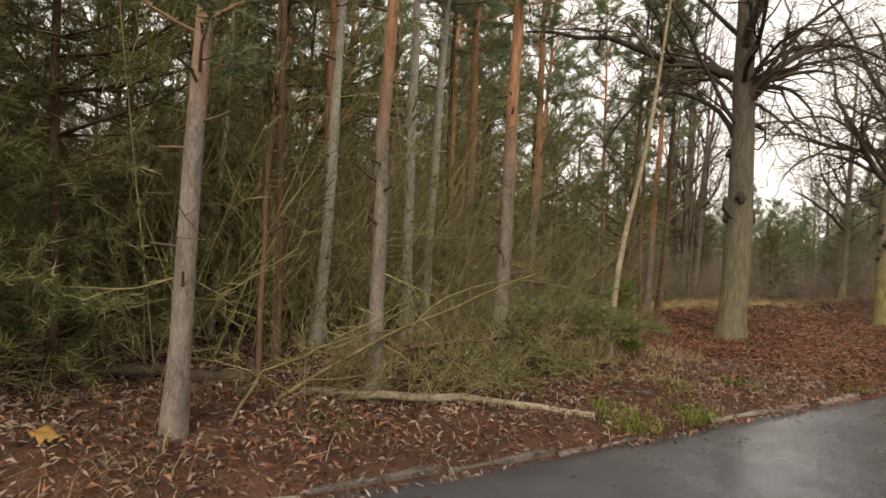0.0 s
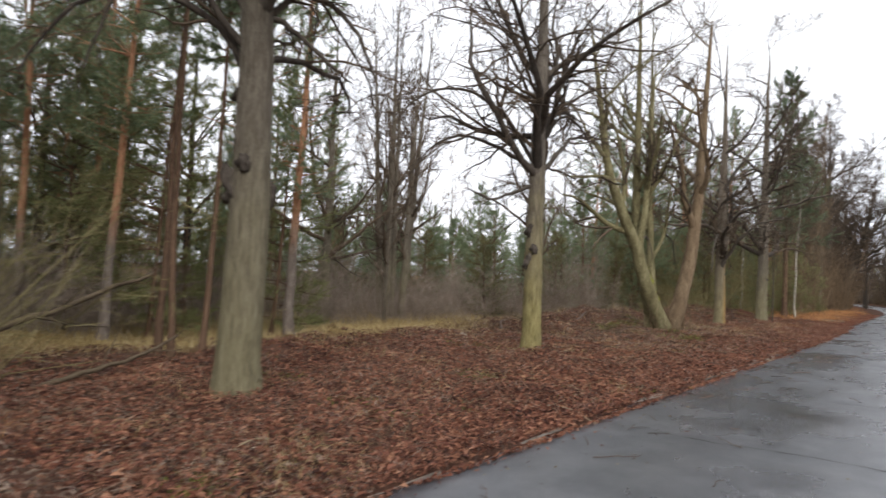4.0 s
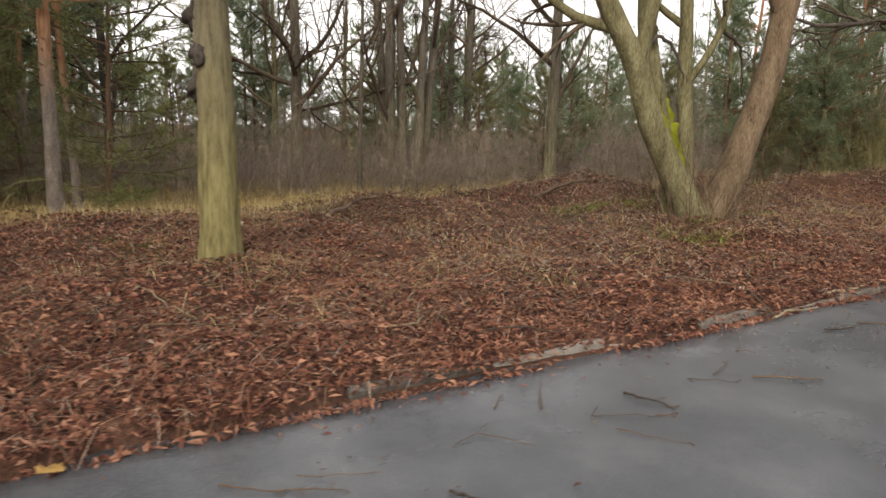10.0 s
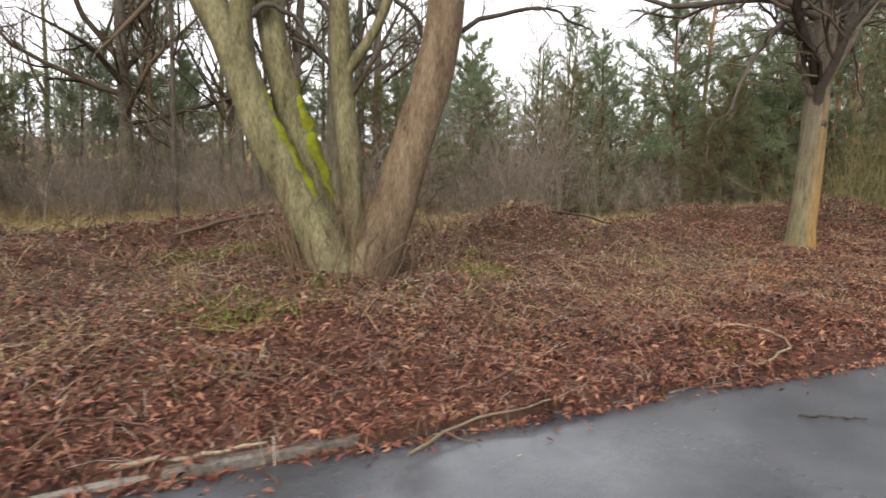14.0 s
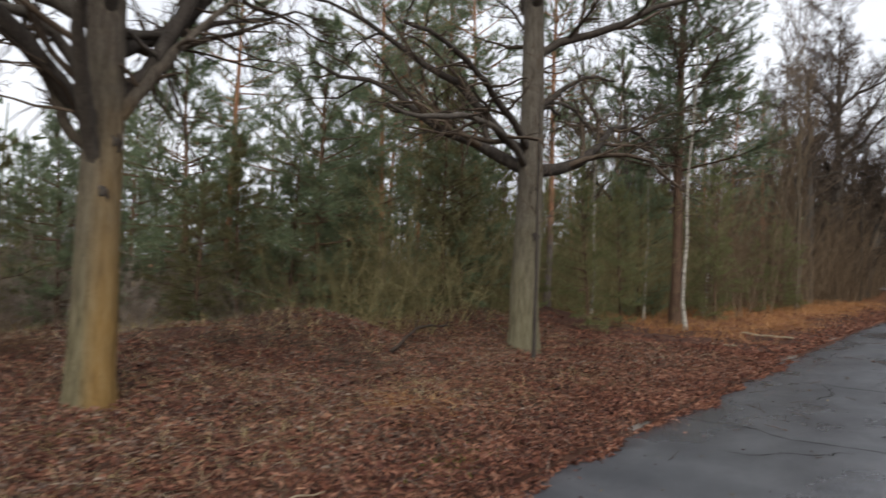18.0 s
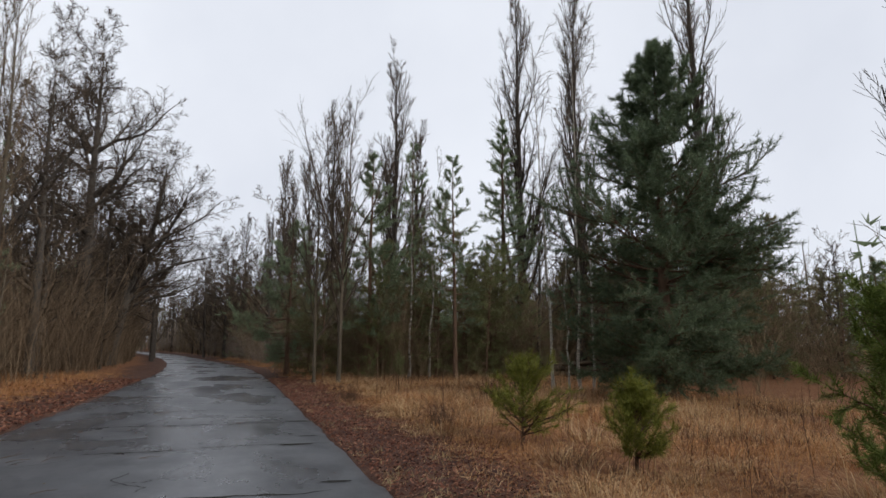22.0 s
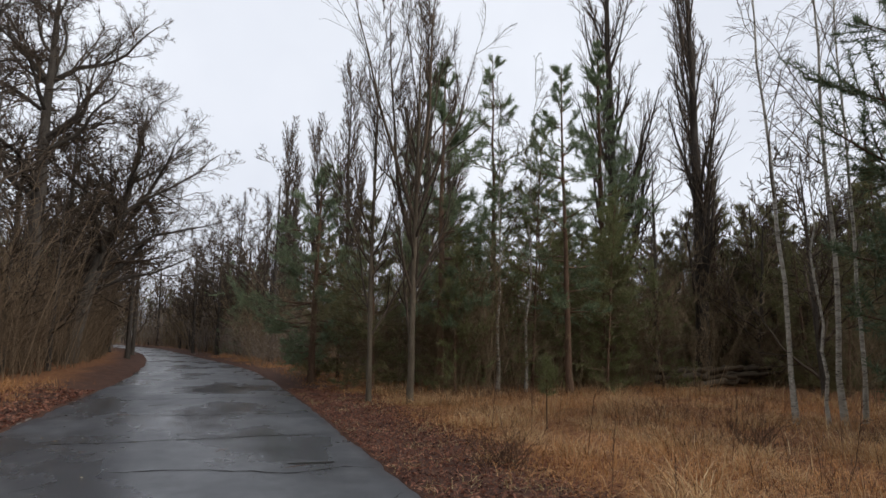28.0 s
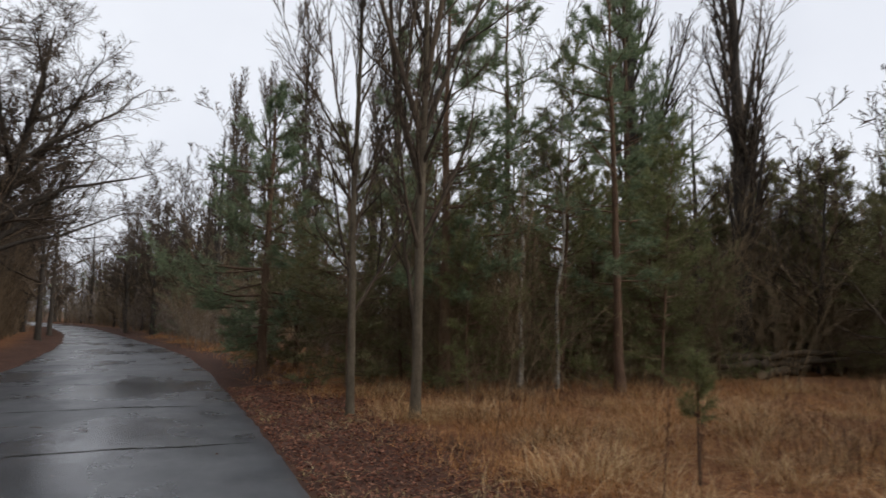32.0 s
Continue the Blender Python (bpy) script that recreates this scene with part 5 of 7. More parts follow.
mid_pine = [pine(86 + i, -23 - i, 16 + 6 * i, 7.5 + i, 0.1, 0.6, 3.0, "green bushy pine at the forest edge", whorl=0.52, per=5, sub=12, clump=4, needles=11, nlen=0.19, nwid=0.017, mat=DARK_PINE_BARK, dead=14, lod=1,
                 shape=0.6, el=(-4, 48), deadlen=1.6) for i in range(3)]
scatter(rng, brown_bush, spread_spots(rng, 62, -21, -14.6, 9, 36, 0.95), (0.6, 0.95))
scatter(rng, brown_bush, spread_spots(rng, 10, -15, -12.5, 27, 38, 1.1), (0.6, 0.9))
for i, (bx, by, bh) in enumerate(((-10.9, 28.6, 3.0), (-11.5, 29.4, 3.4), (-12.0, 28.4, 2.8), (-11.2, 30.6, 2.6), (-12.6, 30.0, 3.2))):
    shrub(720 + i, bx, by, bh, 0.9, 16, GREY_THICKET, "pale leafless saplings behind the bank", "sapling_clump", per=(7, 5), spread=0.4, group="saplings", thin=1.1, category="sapling", lod=1, stem=0.5)
meadow_bare = [bare_tree(94 + i, -19.5 - 2 * i, 14 + 8 * i, 9 + i, 0.1, z0=2.4, n1=11, ang=46, up=0.08, reach=0.4, per=(6, 5, 3), mat=MOSSY_BARK, twig=PALE_TWIG, label="slim grey-green bare tree behind the meadow",
                         apart=False, group="meadow trees", thin=1.7, lod=1) for i in range(2)]
scatter(rng, meadow_bare, spread_spots(rng, 9, -30, -18, 9, 44, 3.0), (0.8, 1.1))
scatter(rng, mid_pine, spread_spots(rng, 46, -33, -20.5, 6, 52, 2.1, [(-17, 24, 4)]), (0.45, 0.8))
scatter(rng, mid_pine, spread_spots(rng, 6, -28, -21, 8, 17, 2.2), (0.8, 1.05))
scatter(rng, pine_high, spread_spots(rng, 10, -26, -13.5, 10, 17, 1.8, [(-12.25, 15.8, 1.5)]), (0.8, 1.05))

# ---- the wood on the same side past the lime trees ----
pine(100, -7.1, 44.6, 13.5, 0.14, 4.0, 3.0, "tall pine with a ragged crown at the roadside", whorl=0.5, per=6, sub=17, clump=4, needles=18, nlen=0.13, nwid=0.015, leaf=NEEDLE_DEEP, bunch=0.3, shape=0.6, mat=DARK_PINE_BARK, dead=26, deadlen=1.6)
birch(101, -6.3, 43.3, 9, 0.042, lean=(0.0, 0.01))
birch(102, -7.95, 48.9, 9.5, 0.06, lean=(0.01, 0.0))
birch(103, -8.8, 46.5, 8, 0.04, lean=(0.02, 0.05))
birch(104, -8.3, 50.5, 8, 0.04, lean=(0.03, 0.06))
birch(105, -9.2, 44.2, 8, 0.045)
poplar(106, -7.1, 56.7, 12.8, 0.09, "pale young poplar with dense upright twigs", mat=FIELD_BARK, twig=PALE_TWIG, n1=30, width=0.33, z0=0.06)
bare_tree(107, -7.9, 58.2, 11, 0.1, z0=1.5, n1=12, ang=40, up=0.1, reach=0.4, per=(7, 6, 3), mat=FIELD_BARK, twig=TWIG, label="brown bare tree at the roadside", apart=False, group="roadside trees", thin=1.3)
bare_tree(108, -8.9, 74.5, 17.5, 0.34, z0=7.0, n1=20, ang=52, up=0.06, reach=0.32, per=(12, 10, 6), mat=DARK_BARK, label="big spreading bare oak beside the road", group="oaks", thin=2.1, wig=0.17, lod=1,
          limbs=((7.5, 170, 25, 5, 0.1), (9, 10, 30, 5.5, 0.12), (10.5, 170, 15, 4.5, 0.1), (11.5, 0, 35, 5.5, 0.12), (12, 150, 55, 5, 0.1), (12, 60, 70, 5, 0.09), (11, -90, 40, 5, 0.09)))
bare_tree(109, -7.9, 78.0, 12.5, 0.34, z0=3.0, n1=20, ang=58, up=0.06, reach=0.4, per=(12, 10, 6), mat=DARK_BARK, label="low spreading bare oak reaching over the road", group="oaks", thin=2.1, wig=0.15, lod=1,
          path=[(0, 0, 0), (0.3, 0, 2.5), (0.9, 0.2, 5), (1.8, 0.3, 8), (2.4, 0.2, 12.5)],
          limbs=((3.5, 0, 15, 5.5, 0.1), (4.5, -20, 25, 6.5, 0.12), (5.5, 10, 35, 6.5, 0.12), (6.5, -30, 45, 6, 0.1), (7, 20, 55, 6, 0.1), (7.5, 180, 50, 4, 0.08), (5, -90, 30, 5, 0.09), (6, 60, 40, 5, 0.09), (4, -50, 20, 5, 0.08)))
bare_tree(114, -9.6, 62.0, 10, 0.17, z0=4.0, n1=12, ang=50, up=0.06, reach=0.35, per=(10, 8, 6), mat=DARK_BARK, label="leaning bare tree with a long limb toward the road", group="oaks", thin=1.2, wig=0.15, lod=1,
          path=[(0, 0, 0), (0.2, 0, 2.5), (0.6, 0.1, 4.6), (1.5, 0.2, 6.5), (2.6, 0.3, 8), (3.4, 0.3, 10)], limbs=((6.5, 100, 60, 3, 0.07), (5, 170, 55, 4, 0.07)))
bare_tree(110, -8.9, 80.0, 12, 0.24, z0=2.0, n1=18, ang=58, up=0.06, reach=0.5, per=(10, 9, 6), mat=DARK_BARK, label="spreading bare oak beside the road", group="oaks", thin=2.1, apart=False, lod=1, wig=0.15)
bare_tree(111, -8.6, 66.0, 13, 0.2, z0=3.0, n1=16, ang=50, up=0.06, reach=0.42, per=(10, 9, 6), mat=DARK_BARK, label="bare roadside oak with crooked limbs", group="oaks", thin=1.9, apart=False, lod=1, wig=0.16)
sapling = [shrub(112 + i, -7.6 - 0.4 * i, 52.5 + 2.2 * i, 5.2, 0.9, 7, PALE_TWIG, "bare brown roadside saplings", "sapling_clump", per=(7, 4), spread=0.22, group="saplings", thin=1.3, category="sapling", lod=1, stem=0.65) for i in range(3)]
scatter(rng, sapling, spread_spots(rng, 40, -12.5, -6.6, 46, 73, 0.9), (0.5, 1.15))
scatter(rng, pine_low, spread_spots(rng, 16, -10.8, -6.9, 40.5, 56, 1.15, [(-6.75, 37.45, 1.6), (-7.1, 44.6, 0.5)]), (0.3, 0.58))
scatter(rng, sapling, spread_spots(rng, 16, -13.5, -8.8, 70, 95, 1.0), (0.7, 1.2))
scatter(rng, mid_pine, spread_spots(rng, 11, -20, -9.5, 38, 66, 2.4), (0.45, 0.75))
scatter(rng, pine_high, spread_spots(rng, 10, -18, -9, 42, 62, 2.2), (0.75, 1.0))
scatter(rng, far_bare, spread_spots(rng, 30, -24, -9.5, 52, 98, 2.0), (0.7, 1.25))

# ---- the field side ----
pine(120, 10.7, 51.0, 10.2, 0.2, 0.7, 3.9, "big dense dark pine standing free in the field", whorl=0.31, per=7, sub=26, clump=5, needles=16, nlen=0.16, nwid=0.015, mat=DARK_PINE_BARK, leaf=NEEDLE_DEEP, shape=0.72, el=(-10, 48), dead=30, deadlen=2.2, bunch=0.22)
pine(121, 3.9, 45.15, 1.2, 0.02, 0.15, 1.15, "small bushy young pine in the dry grass", whorl=0.13, per=6, sub=9, clump=4, needles=9, nlen=0.1, nwid=0.007, mat=DARK_PINE_BARK, leaf=NEEDLE_YELLOW, el=(22, 70), group="young pines")
pine(122, 4.3, 42.8, 1.08, 0.025, 0.18, 0.8, "small bushy young pine in the dry grass", whorl=0.13, per=6, sub=10, clump=4, needles=9, nlen=0.11, nwid=0.007, mat=DARK_PINE_BARK, leaf=NEEDLE_YELLOW, el=(25, 74), group="young pines")
pine(123, 5.5, 40.3, 2.3, 0.04, 0.2, 1.3, "young pine in the dry grass", whorl=0.2, per=6, sub=10, clump=4, needles=14, nlen=0.1, nwid=0.01, mat=DARK_PINE_BARK, leaf=NEEDLE_BRIGHT, el=(20, 60), group="young pines")
pine(124, 4.25, 55.0, 1.25, 0.013, 0.65, 0.3, "feathery small pine in the dry grass", whorl=0.15, per=5, sub=5, clump=3, needles=9, nlen=0.1, nwid=0.004, mat=DARK_PINE_BARK, leaf=NEEDLE_OLIVE, el=(25, 65), group="young pines")
pine(125, 8.0, 61.05, 9.3, 0.1, 2.2, 2.0, "slim pine with a candle-like leader", shape=0.55, whorl=0.75, per=5, sub=9, clump=4, needles=18, nlen=0.13, nwid=0.013, mat=DARK_PINE_BARK, el=(-4, 50), dead=16)
pine(126, 6.7, 63.6, 10.6, 0.1, 4.6, 1.9, "thin pine with an open ragged crown", shape=0.5, whorl=0.7, per=4, sub=9, clump=3, needles=18, nlen=0.13, nwid=0.013, mat=DARK_PINE_BARK, dead=24, el=(0, 45), bunch=0.4, deadlen=1.4)
pine(127, 12.2, 66.0, 13.5, 0.17, 3.0, 2.2, "dark pine in front of the poplars", shape=0.65, whorl=0.55, per=5, sub=14, clump=4, needles=14, nlen=0.16, nwid=0.014, mat=DARK_PINE_BARK, dead=16, el=(-6, 42), bunch=0.3)
pine(128, 1.6, 66.0, 7.2, 0.12, 0.8, 2.6, "dense dark pine beside the road", shape=0.65, whorl=0.45, per=5, sub=14, clump=4, needles=14, nlen=0.16, nwid=0.014, mat=DARK_PINE_BARK, dead=12, el=(-6, 42), bunch=0.3)
pine(129, 4.6, 62.0, 9.6, 0.12, 2.0, 2.2, "pine behind the bare trees", shape=0.65, whorl=0.55, per=5, sub=14, clump=4, needles=14, nlen=0.16, nwid=0.014, mat=DARK_PINE_BARK, dead=16, el=(-6, 42), bunch=0.3)
bare_tree(130, 2.2, 59.7, 8.2, 0.062, z0=1.6, n1=18, ang=32, up=0.1, reach=0.4, per=(8, 6, 3), mat=FIELD_BARK, label="bare tree with ascending branches at the field's edge", apart=False, group="field edge trees", thin=1.1, wig=0.06, sub=28)
bare_tree(131, 3.0, 59.1, 9.0, 0.078, z0=1.5, n1=22, ang=28, up=0.1, reach=0.34, per=(8, 6, 3), mat=FIELD_BARK, label="tall bare tree with many ascending branches", apart=False, group="field edge trees", thin=1.1, wig=0.06, sub=28,
          limbs=((4.0, 190, 66, 5.5, 0.05), (4.4, 30, 68, 5.5, 0.05), (3.6, 150, 70, 6, 0.05), (4.6, 270, 70, 5.4, 0.045)))
birch(132, 6.3, 62.2, 8.8, 0.055, lean=(0.025, 0.0))
birch(133, 7.2, 62.0, 9, 0.045, lean=(0.035, 0.0))
birch(134, 9.2, 54.8, 11.5, 0.05, lean=(-0.03, 0.01), n1=18)
birch(135, 9.6, 54.5, 6, 0.035, lean=(-0.03, 0.0))
birch(136, 10.0, 54.5, 12, 0.054, lean=(-0.01, 0.02), n1=18)
birch(137, 10.5, 54.4, 11.5, 0.042, lean=(0.0, 0.02), n1=16)
POP = "tall column-shaped bare poplar"
poplar(140, 14.1, 68.3, 21.5, 0.3, POP, per=(12, 8), thin=1.6)
poplar(141, 16.2, 65.6, 20.5, 0.28, POP, per=(12, 8), thin=1.6)
poplar(142, 10.4, 83.8, 23.5, 0.3, POP, per=(11, 7), thin=2.2)
poplar(143, 17.0, 57.0, 19.5, 0.26, POP, per=(11, 7), thin=1.6)
poplar(144, 21.0, 50.5, 19, 0.26, POP, per=(11, 7), thin=1.6)
far_pop = poplar(145, 3.0, 104.0, 20, 0.28, POP, per=(9, 6), thin=3.0, n1=38)
scatter(rng, [far_pop], [(12.5, 86.5), (5.5, 97), (4.0, 111), (6.5, 91.5), (1.5, 118), (8.5, 99), (-1.0, 128), (12.0, 94)], (0.72, 1.0), 0.8)
edge_tree = [bare_tree(150 + i, x, y, 10 + i, 0.17, z0=2.2, n1=13, ang=48, up=0.08, reach=0.4, per=(7, 6, 3), mat=DARK_BARK, label="bare grey tree at the roadside", apart=False, group="roadside trees", thin=3.0, lod=1)
             for i, (x, y) in enumerate(((0.9, 93.4), (1.2, 84.0)))]
scatter(rng, edge_tree, [(-6.75, 86.5), (-4.2, 102.0), (-2.2, 97.0), (-0.1, 95.2), (-7.6, 94.0)], (0.8, 0.95), 1.0)
scatter(rng, edge_tree, [(-1.5, 103), (-3.5, 112), (-5.5, 124), (-9, 138), (-11.0, 100), (-13, 108), (-15, 118), (-19, 130), (-24, 145), (-17, 152), (-30, 160), (-25, 172)], (0.8, 1.15))
scatter(rng, far_bare, spread_spots(rng, 16, -34, -10, 100, 170, 4), (0.9, 1.3))
scatter(rng, brown_bush, spread_spots(rng, 12, -0.5, 3.5, 66, 92, 1.2), (0.7, 1.1))
scatter(rng, brown_bush, spread_spots(rng, 14, 4, 14, 64.5, 72, 1.3), (0.7, 1.0))
back_shrub = [shrub(160 + i, 12.5 + 2.5 * i, 61 - 3 * i, 4.2, 1.6, 16, THICKET, "bare dark brush at the back of the field", "brush", per=(7, 5), spread=0.7, group="brush", thin=1.7, lod=1, stem=0.45) for i in range(3)]
scatter(rng, back_shrub, spread_spots(rng, 24, 3.5, 26, 63.5, 78, 1.6, [(14.3, 63.4, 2.4)]), (0.6, 1.0))
scatter(rng, back_shrub, spread_spots(rng, 20, 13.0, 30, 36, 62, 1.8, [(14.3, 63.4, 2.6), (13, 61.5, 2.0)]), (0.7, 1.2))
scatter(rng, mid_pine, spread_spots(rng, 12, 3.5, 34, 65, 92, 2.4, [(14.1, 68.3, 1.5)]), (0.5, 0.95))
scatter(rng, mid_pine, spread_spots(rng, 22, 14, 40, 26, 62, 2.6), (0.45, 0.9))
scatter(rng, far_bare, spread_spots(rng, 14, 4, 40, 62, 110, 3.4), (0.6, 0.9))
scatter(rng, mid_pine, spread_spots(rng, 16, -4, 14, 92, 150, 4.5), (0.6, 1.0))

# both sides of the road where it bends away
bend_spots = []
for yy in np.arange(88, 175, 2.6):
    for sgn in (-1, 1):
        u = rng.uniform(2.2, 8.5)
        bend_spots.append((float(right_edge(yy)) + u if sgn > 0 else float(left_edge(yy)) - u, float(yy)))
scatter(rng, edge_tree[:1] + far_bare, bend_spots[::2], (0.7, 1.15))
scatter(rng, brown_bush, bend_spots[1::2], (0.9, 1.4))
scatter(rng, back_shrub, spread_spots(rng, 18, 4.5, 24, 62.5, 70, 1.1, [(14.3, 63.4, 2.4)]), (0.7, 1.1))


scatter(rng, pine_low, spread_spots(rng, 12, 3.5, 13, 61.5, 66, 1.4, [(6.3, 62.2, 0.6), (7.2, 62, 0.6), (8, 61, 0.6)]), (0.6, 0.9))

LOGS = [(14.3, 63.4, 2.3), (11.6, 60.6, 1.3), (12.9, 62.0, 1.5), (10.4, 59.2, 1.2), (6.3, 62.2, 0.5), (7.2, 62, 0.5), (8, 61, 0.6)]
olive_pine = [pine(170 + i, 6.0 + 4.5 * i, 66.5 + 1.5 * i, 6.5 + i, 0.09, 0.6, 2.3, "olive green bushy pine at the field's edge", whorl=0.5, per=5, sub=12, clump=4, needles=9, nlen=0.18, nwid=0.016, mat=DARK_PINE_BARK, leaf=NEEDLE_BROWN,
                   dead=26, lod=1, shape=0.55, el=(-6, 45), deadlen=1.9) for i in range(2)]
scatter(rng, olive_pine, spread_spots(rng, 10, 11.5, 27, 57.5, 68, 1.6, [(14.3, 63.4, 3.2), (12.6, 61.4, 3.0), (11, 59.5, 2.6), (14.1, 68.3, 1), (16.2, 65.6, 1)]), (0.5, 0.85))
scatter(rng, olive_pine, spread_spots(rng, 6, 1.5, 12, 65, 70, 1.5), (0.55, 0.9))
scatter(rng, olive_pine, spread_spots(rng, 22, 2.6, 27, 60.8, 68, 1.6, LOGS), (0.4, 0.8))
scatter(rng, back_shrub, spread_spots(rng, 14, 4.2, 24, 61.2, 64.5, 0.9, LOGS), (0.7, 1.1))
scatter(rng, back_shrub, spread_spots(rng, 22, -0.2, 6, 63, 90, 1.0), (0.8, 1.3))
scatter(rng, back_shrub, spread_spots(rng, 14, 9, 19, 65.8, 71, 1.2), (0.9, 1.3))
scatter(rng, olive_pine, [(19.4, 65.0), (20.5, 63.5), (21.6, 62.3), (23.0, 64.0), (18.4, 67.2), (24.2, 61.2)], (1.0, 1.25))
# the wood that closes the end of the road
scatter(rng, far_bare, spread_spots(rng, 26, -30, 4, 104, 150, 2.4), (0.7, 1.1))
scatter(rng, brown_bush, spread_spots(rng, 44, -30, 6, 96, 150, 1.8), (1.2, 2.0))
scatter(rng, olive_pine, spread_spots(rng, 22, -32, 6, 100, 160, 3.0), (0.7, 1.1))
scatter(rng, sapling, spread_spots(rng, 24, -13, -7.8, 58, 84, 1.1), (0.7, 1.15))
bushy_tree = [bare_tree(190 + i, -4.0 + 9 * i, 108 + 6 * i, 8.5, 0.12, z0=0.7, n1=16, ang=50, up=0.08, reach=0.42, per=(7, 5, 0), mat=DARK_BARK, twig=TWIG, label="dense bare tree branching from the ground up", apart=False,
                        group="roadside trees", thin=3.2, lod=1) for i in range(2)]
close_spots = []
for yy in np.arange(86, 165, 2.3):
    close_spots.append((float(right_edge(yy)) + rng.uniform(1.8, 6.5), float(yy)))
    close_spots.append((float(left_edge(yy)) - rng.uniform(2.6, 6.5), float(yy)))
scatter(rng, bushy_tree, close_spots, (0.6, 1.1))
scatter(rng, bushy_tree, [(20.0, 66.2), (22.2, 64.8), (18.2, 65.0), (24.0, 62.8)], (0.75, 0.95))
for yy in np.arange(68, 118, 2.0):
    close = pose(float(left_edge(yy)) - rng.uniform(2.8, 6.0), float(yy), 0.0, 0, 0, rng.uniform(0, 360)) @ Matrix.Scale(rng.uniform(0.8, 1.25), 4)
    copy_thing(bushy_tree[int(rng.integers(2))], close)
scatter(rng, bushy_tree, spread_spots(rng, 10, 14, 30, 58, 72, 2.4, LOGS[:4]), (0.5, 0.75))
scatter(rng, olive_pine, spread_spots(rng, 12, 13, 30, 60, 74, 2.2, LOGS[:4]), (0.6, 1.0))
scatter(rng, bushy_tree, spread_spots(rng, 14, 16, 28, 63, 72, 1.8, LOGS[:1]), (0.7, 0.95))
scatter(rng, olive_pine, spread_spots(rng, 8, 16, 28, 63, 72, 2.2, LOGS[:1]), (0.85, 1.15))
scatter(rng, bushy_tree, spread_spots(rng, 8, -16, -9, 56, 72, 2.4), (0.9, 1.2))
scatter(rng, olive_pine, [(-9.5, 38.5), (-10.6, 42.0), (-12.0, 45.0), (-9.8, 47.5), (-13.5, 49.0), (-11.2, 51.5), (-9.6, 54.0), (-14.5, 44.0), (-15.5, 39.0), (-13.0, 36.0), (-17.5, 42.0)], (0.45, 0.7))
scatter(rng, dead_bush, spread_spots(rng, 30, -15, -8.3, 36, 56, 1.0), (0.7, 1.2))

# thick wood on the far left of the road
scatter(rng, pine_high, [(-14.5, 36.5), (-13.6, 42.0), (-9.6, 42.6), (-12.4, 39.6)], (0.75, 0.95))
scatter(rng, mid_pine, [(-12.5, 37.5), (-13.5, 39.5), (-14.5, 35.6), (-16.0, 40.0)], (0.75, 0.95))
scatter(rng, pine_low, [(-14.5, 13.6), (-15.8, 15.2), (-16.5, 12.6), (-14.0, 16.6), (-17.5, 14.2)], (0.8, 1.05))
scatter(rng, mid_pine, [(-9.4, 39.0), (-11.0, 40.6), (-12.6, 37.0), (-9.0, 46.6), (-10.4, 48.6), (-14.8, 40.4), (-16.0, 37.6)], (0.45, 0.65))
scatter(rng, mid_pine, spread_spots(rng, 26, -24, -10.5, 55, 100, 2.0), (0.6, 1.0))
scatter(rng, sapling, spread_spots(rng, 26, -14, -8.2, 60, 100, 1.2), (0.6, 1.0))
scatter(rng, sapling, spread_spots(rng, 24, -12.5, -7.4, 52, 82, 0.9), (0.7, 1.2))

scatter(rng, olive_pine, [(-15.5, 28.5), (-17.0, 31.0), (-13.8, 31.5), (-15.2, 34.0), (-12.6, 34.8), (-18.5, 28.0), (-19.0, 34.0), (-16.8, 36.5), (-11.6, 38.2), (-18.8, 18.5), (-20.5, 14.0), (-21.0, 25.5)], (0.4, 0.65))
scatter(rng, mid_pine, [(-16.0, 30.0), (-14.2, 33.0), (-19.5, 31.5), (-17.6, 34.6), (-22.5, 20.0)], (0.45, 0.65))
# low dense wood on the left edge of the road where it bends
for yy in np.arange(66, 116, 1.4):
    copy_thing(sapling[int(rng.integers(3))], pose(float(left_edge(yy)) - rng.uniform(2.5, 4.5), float(yy), 0.05, 0, 0, rng.uniform(0, 360)) @ Matrix.Scale(rng.uniform(0.7, 1.1), 4))
twig_wall("thicket", "brown leafless brush closing the end of the road", -46, 8, 98, 150, 9000, (2.5, 7.0), THICKET, 0.03, 1)
twig_wall("thicket", "brown leafless brush among the roadside saplings", -17, -7.0, 56, 98, 3200, (2.0, 5.5), PALE_TWIG, 0.01, 2, 0.3)
twig_wall("thicket", "brown leafless brush at the back of the field", 4.5, 28, 61.5, 74, 3400, (1.2, 4.2), THICKET, 0.009, 3, 0.4, keep=LOGS[:4])
twig_wall("thicket", "tall brown brush at the far corner of the field", 13, 31, 62, 74, 4200, (3.0, 7.0), THICKET, 0.011, 7, 0.35, keep=LOGS[:1])
twig_wall("thicket", "tall dark brush under the oaks beside the road", -17, -7.0, 68, 122, 3200, (3.0, 7.5), PALE_TWIG, 0.014, 8, 0.3)
twig_wall("thicket", "grey-brown brush behind the meadow", -24, -15.0, 8, 46, 9000, (0.7, 2.1), GREY_THICKET, 0.0055, 4, 0.5)
twig_wall("thicket", "olive dry brush in the depth of the pine wood", -15, -7.2, -7, 8.5, 5200, (1.0, 4.6), OLIVE_TWIG, 0.006, 5, 0.8)
twig_wall("thicket", "olive brush in the depth of the wood", -17, -8.6, 36, 57, 3600, (1.0, 3.6), OLIVE_TWIG, 0.007, 6, 0.6)

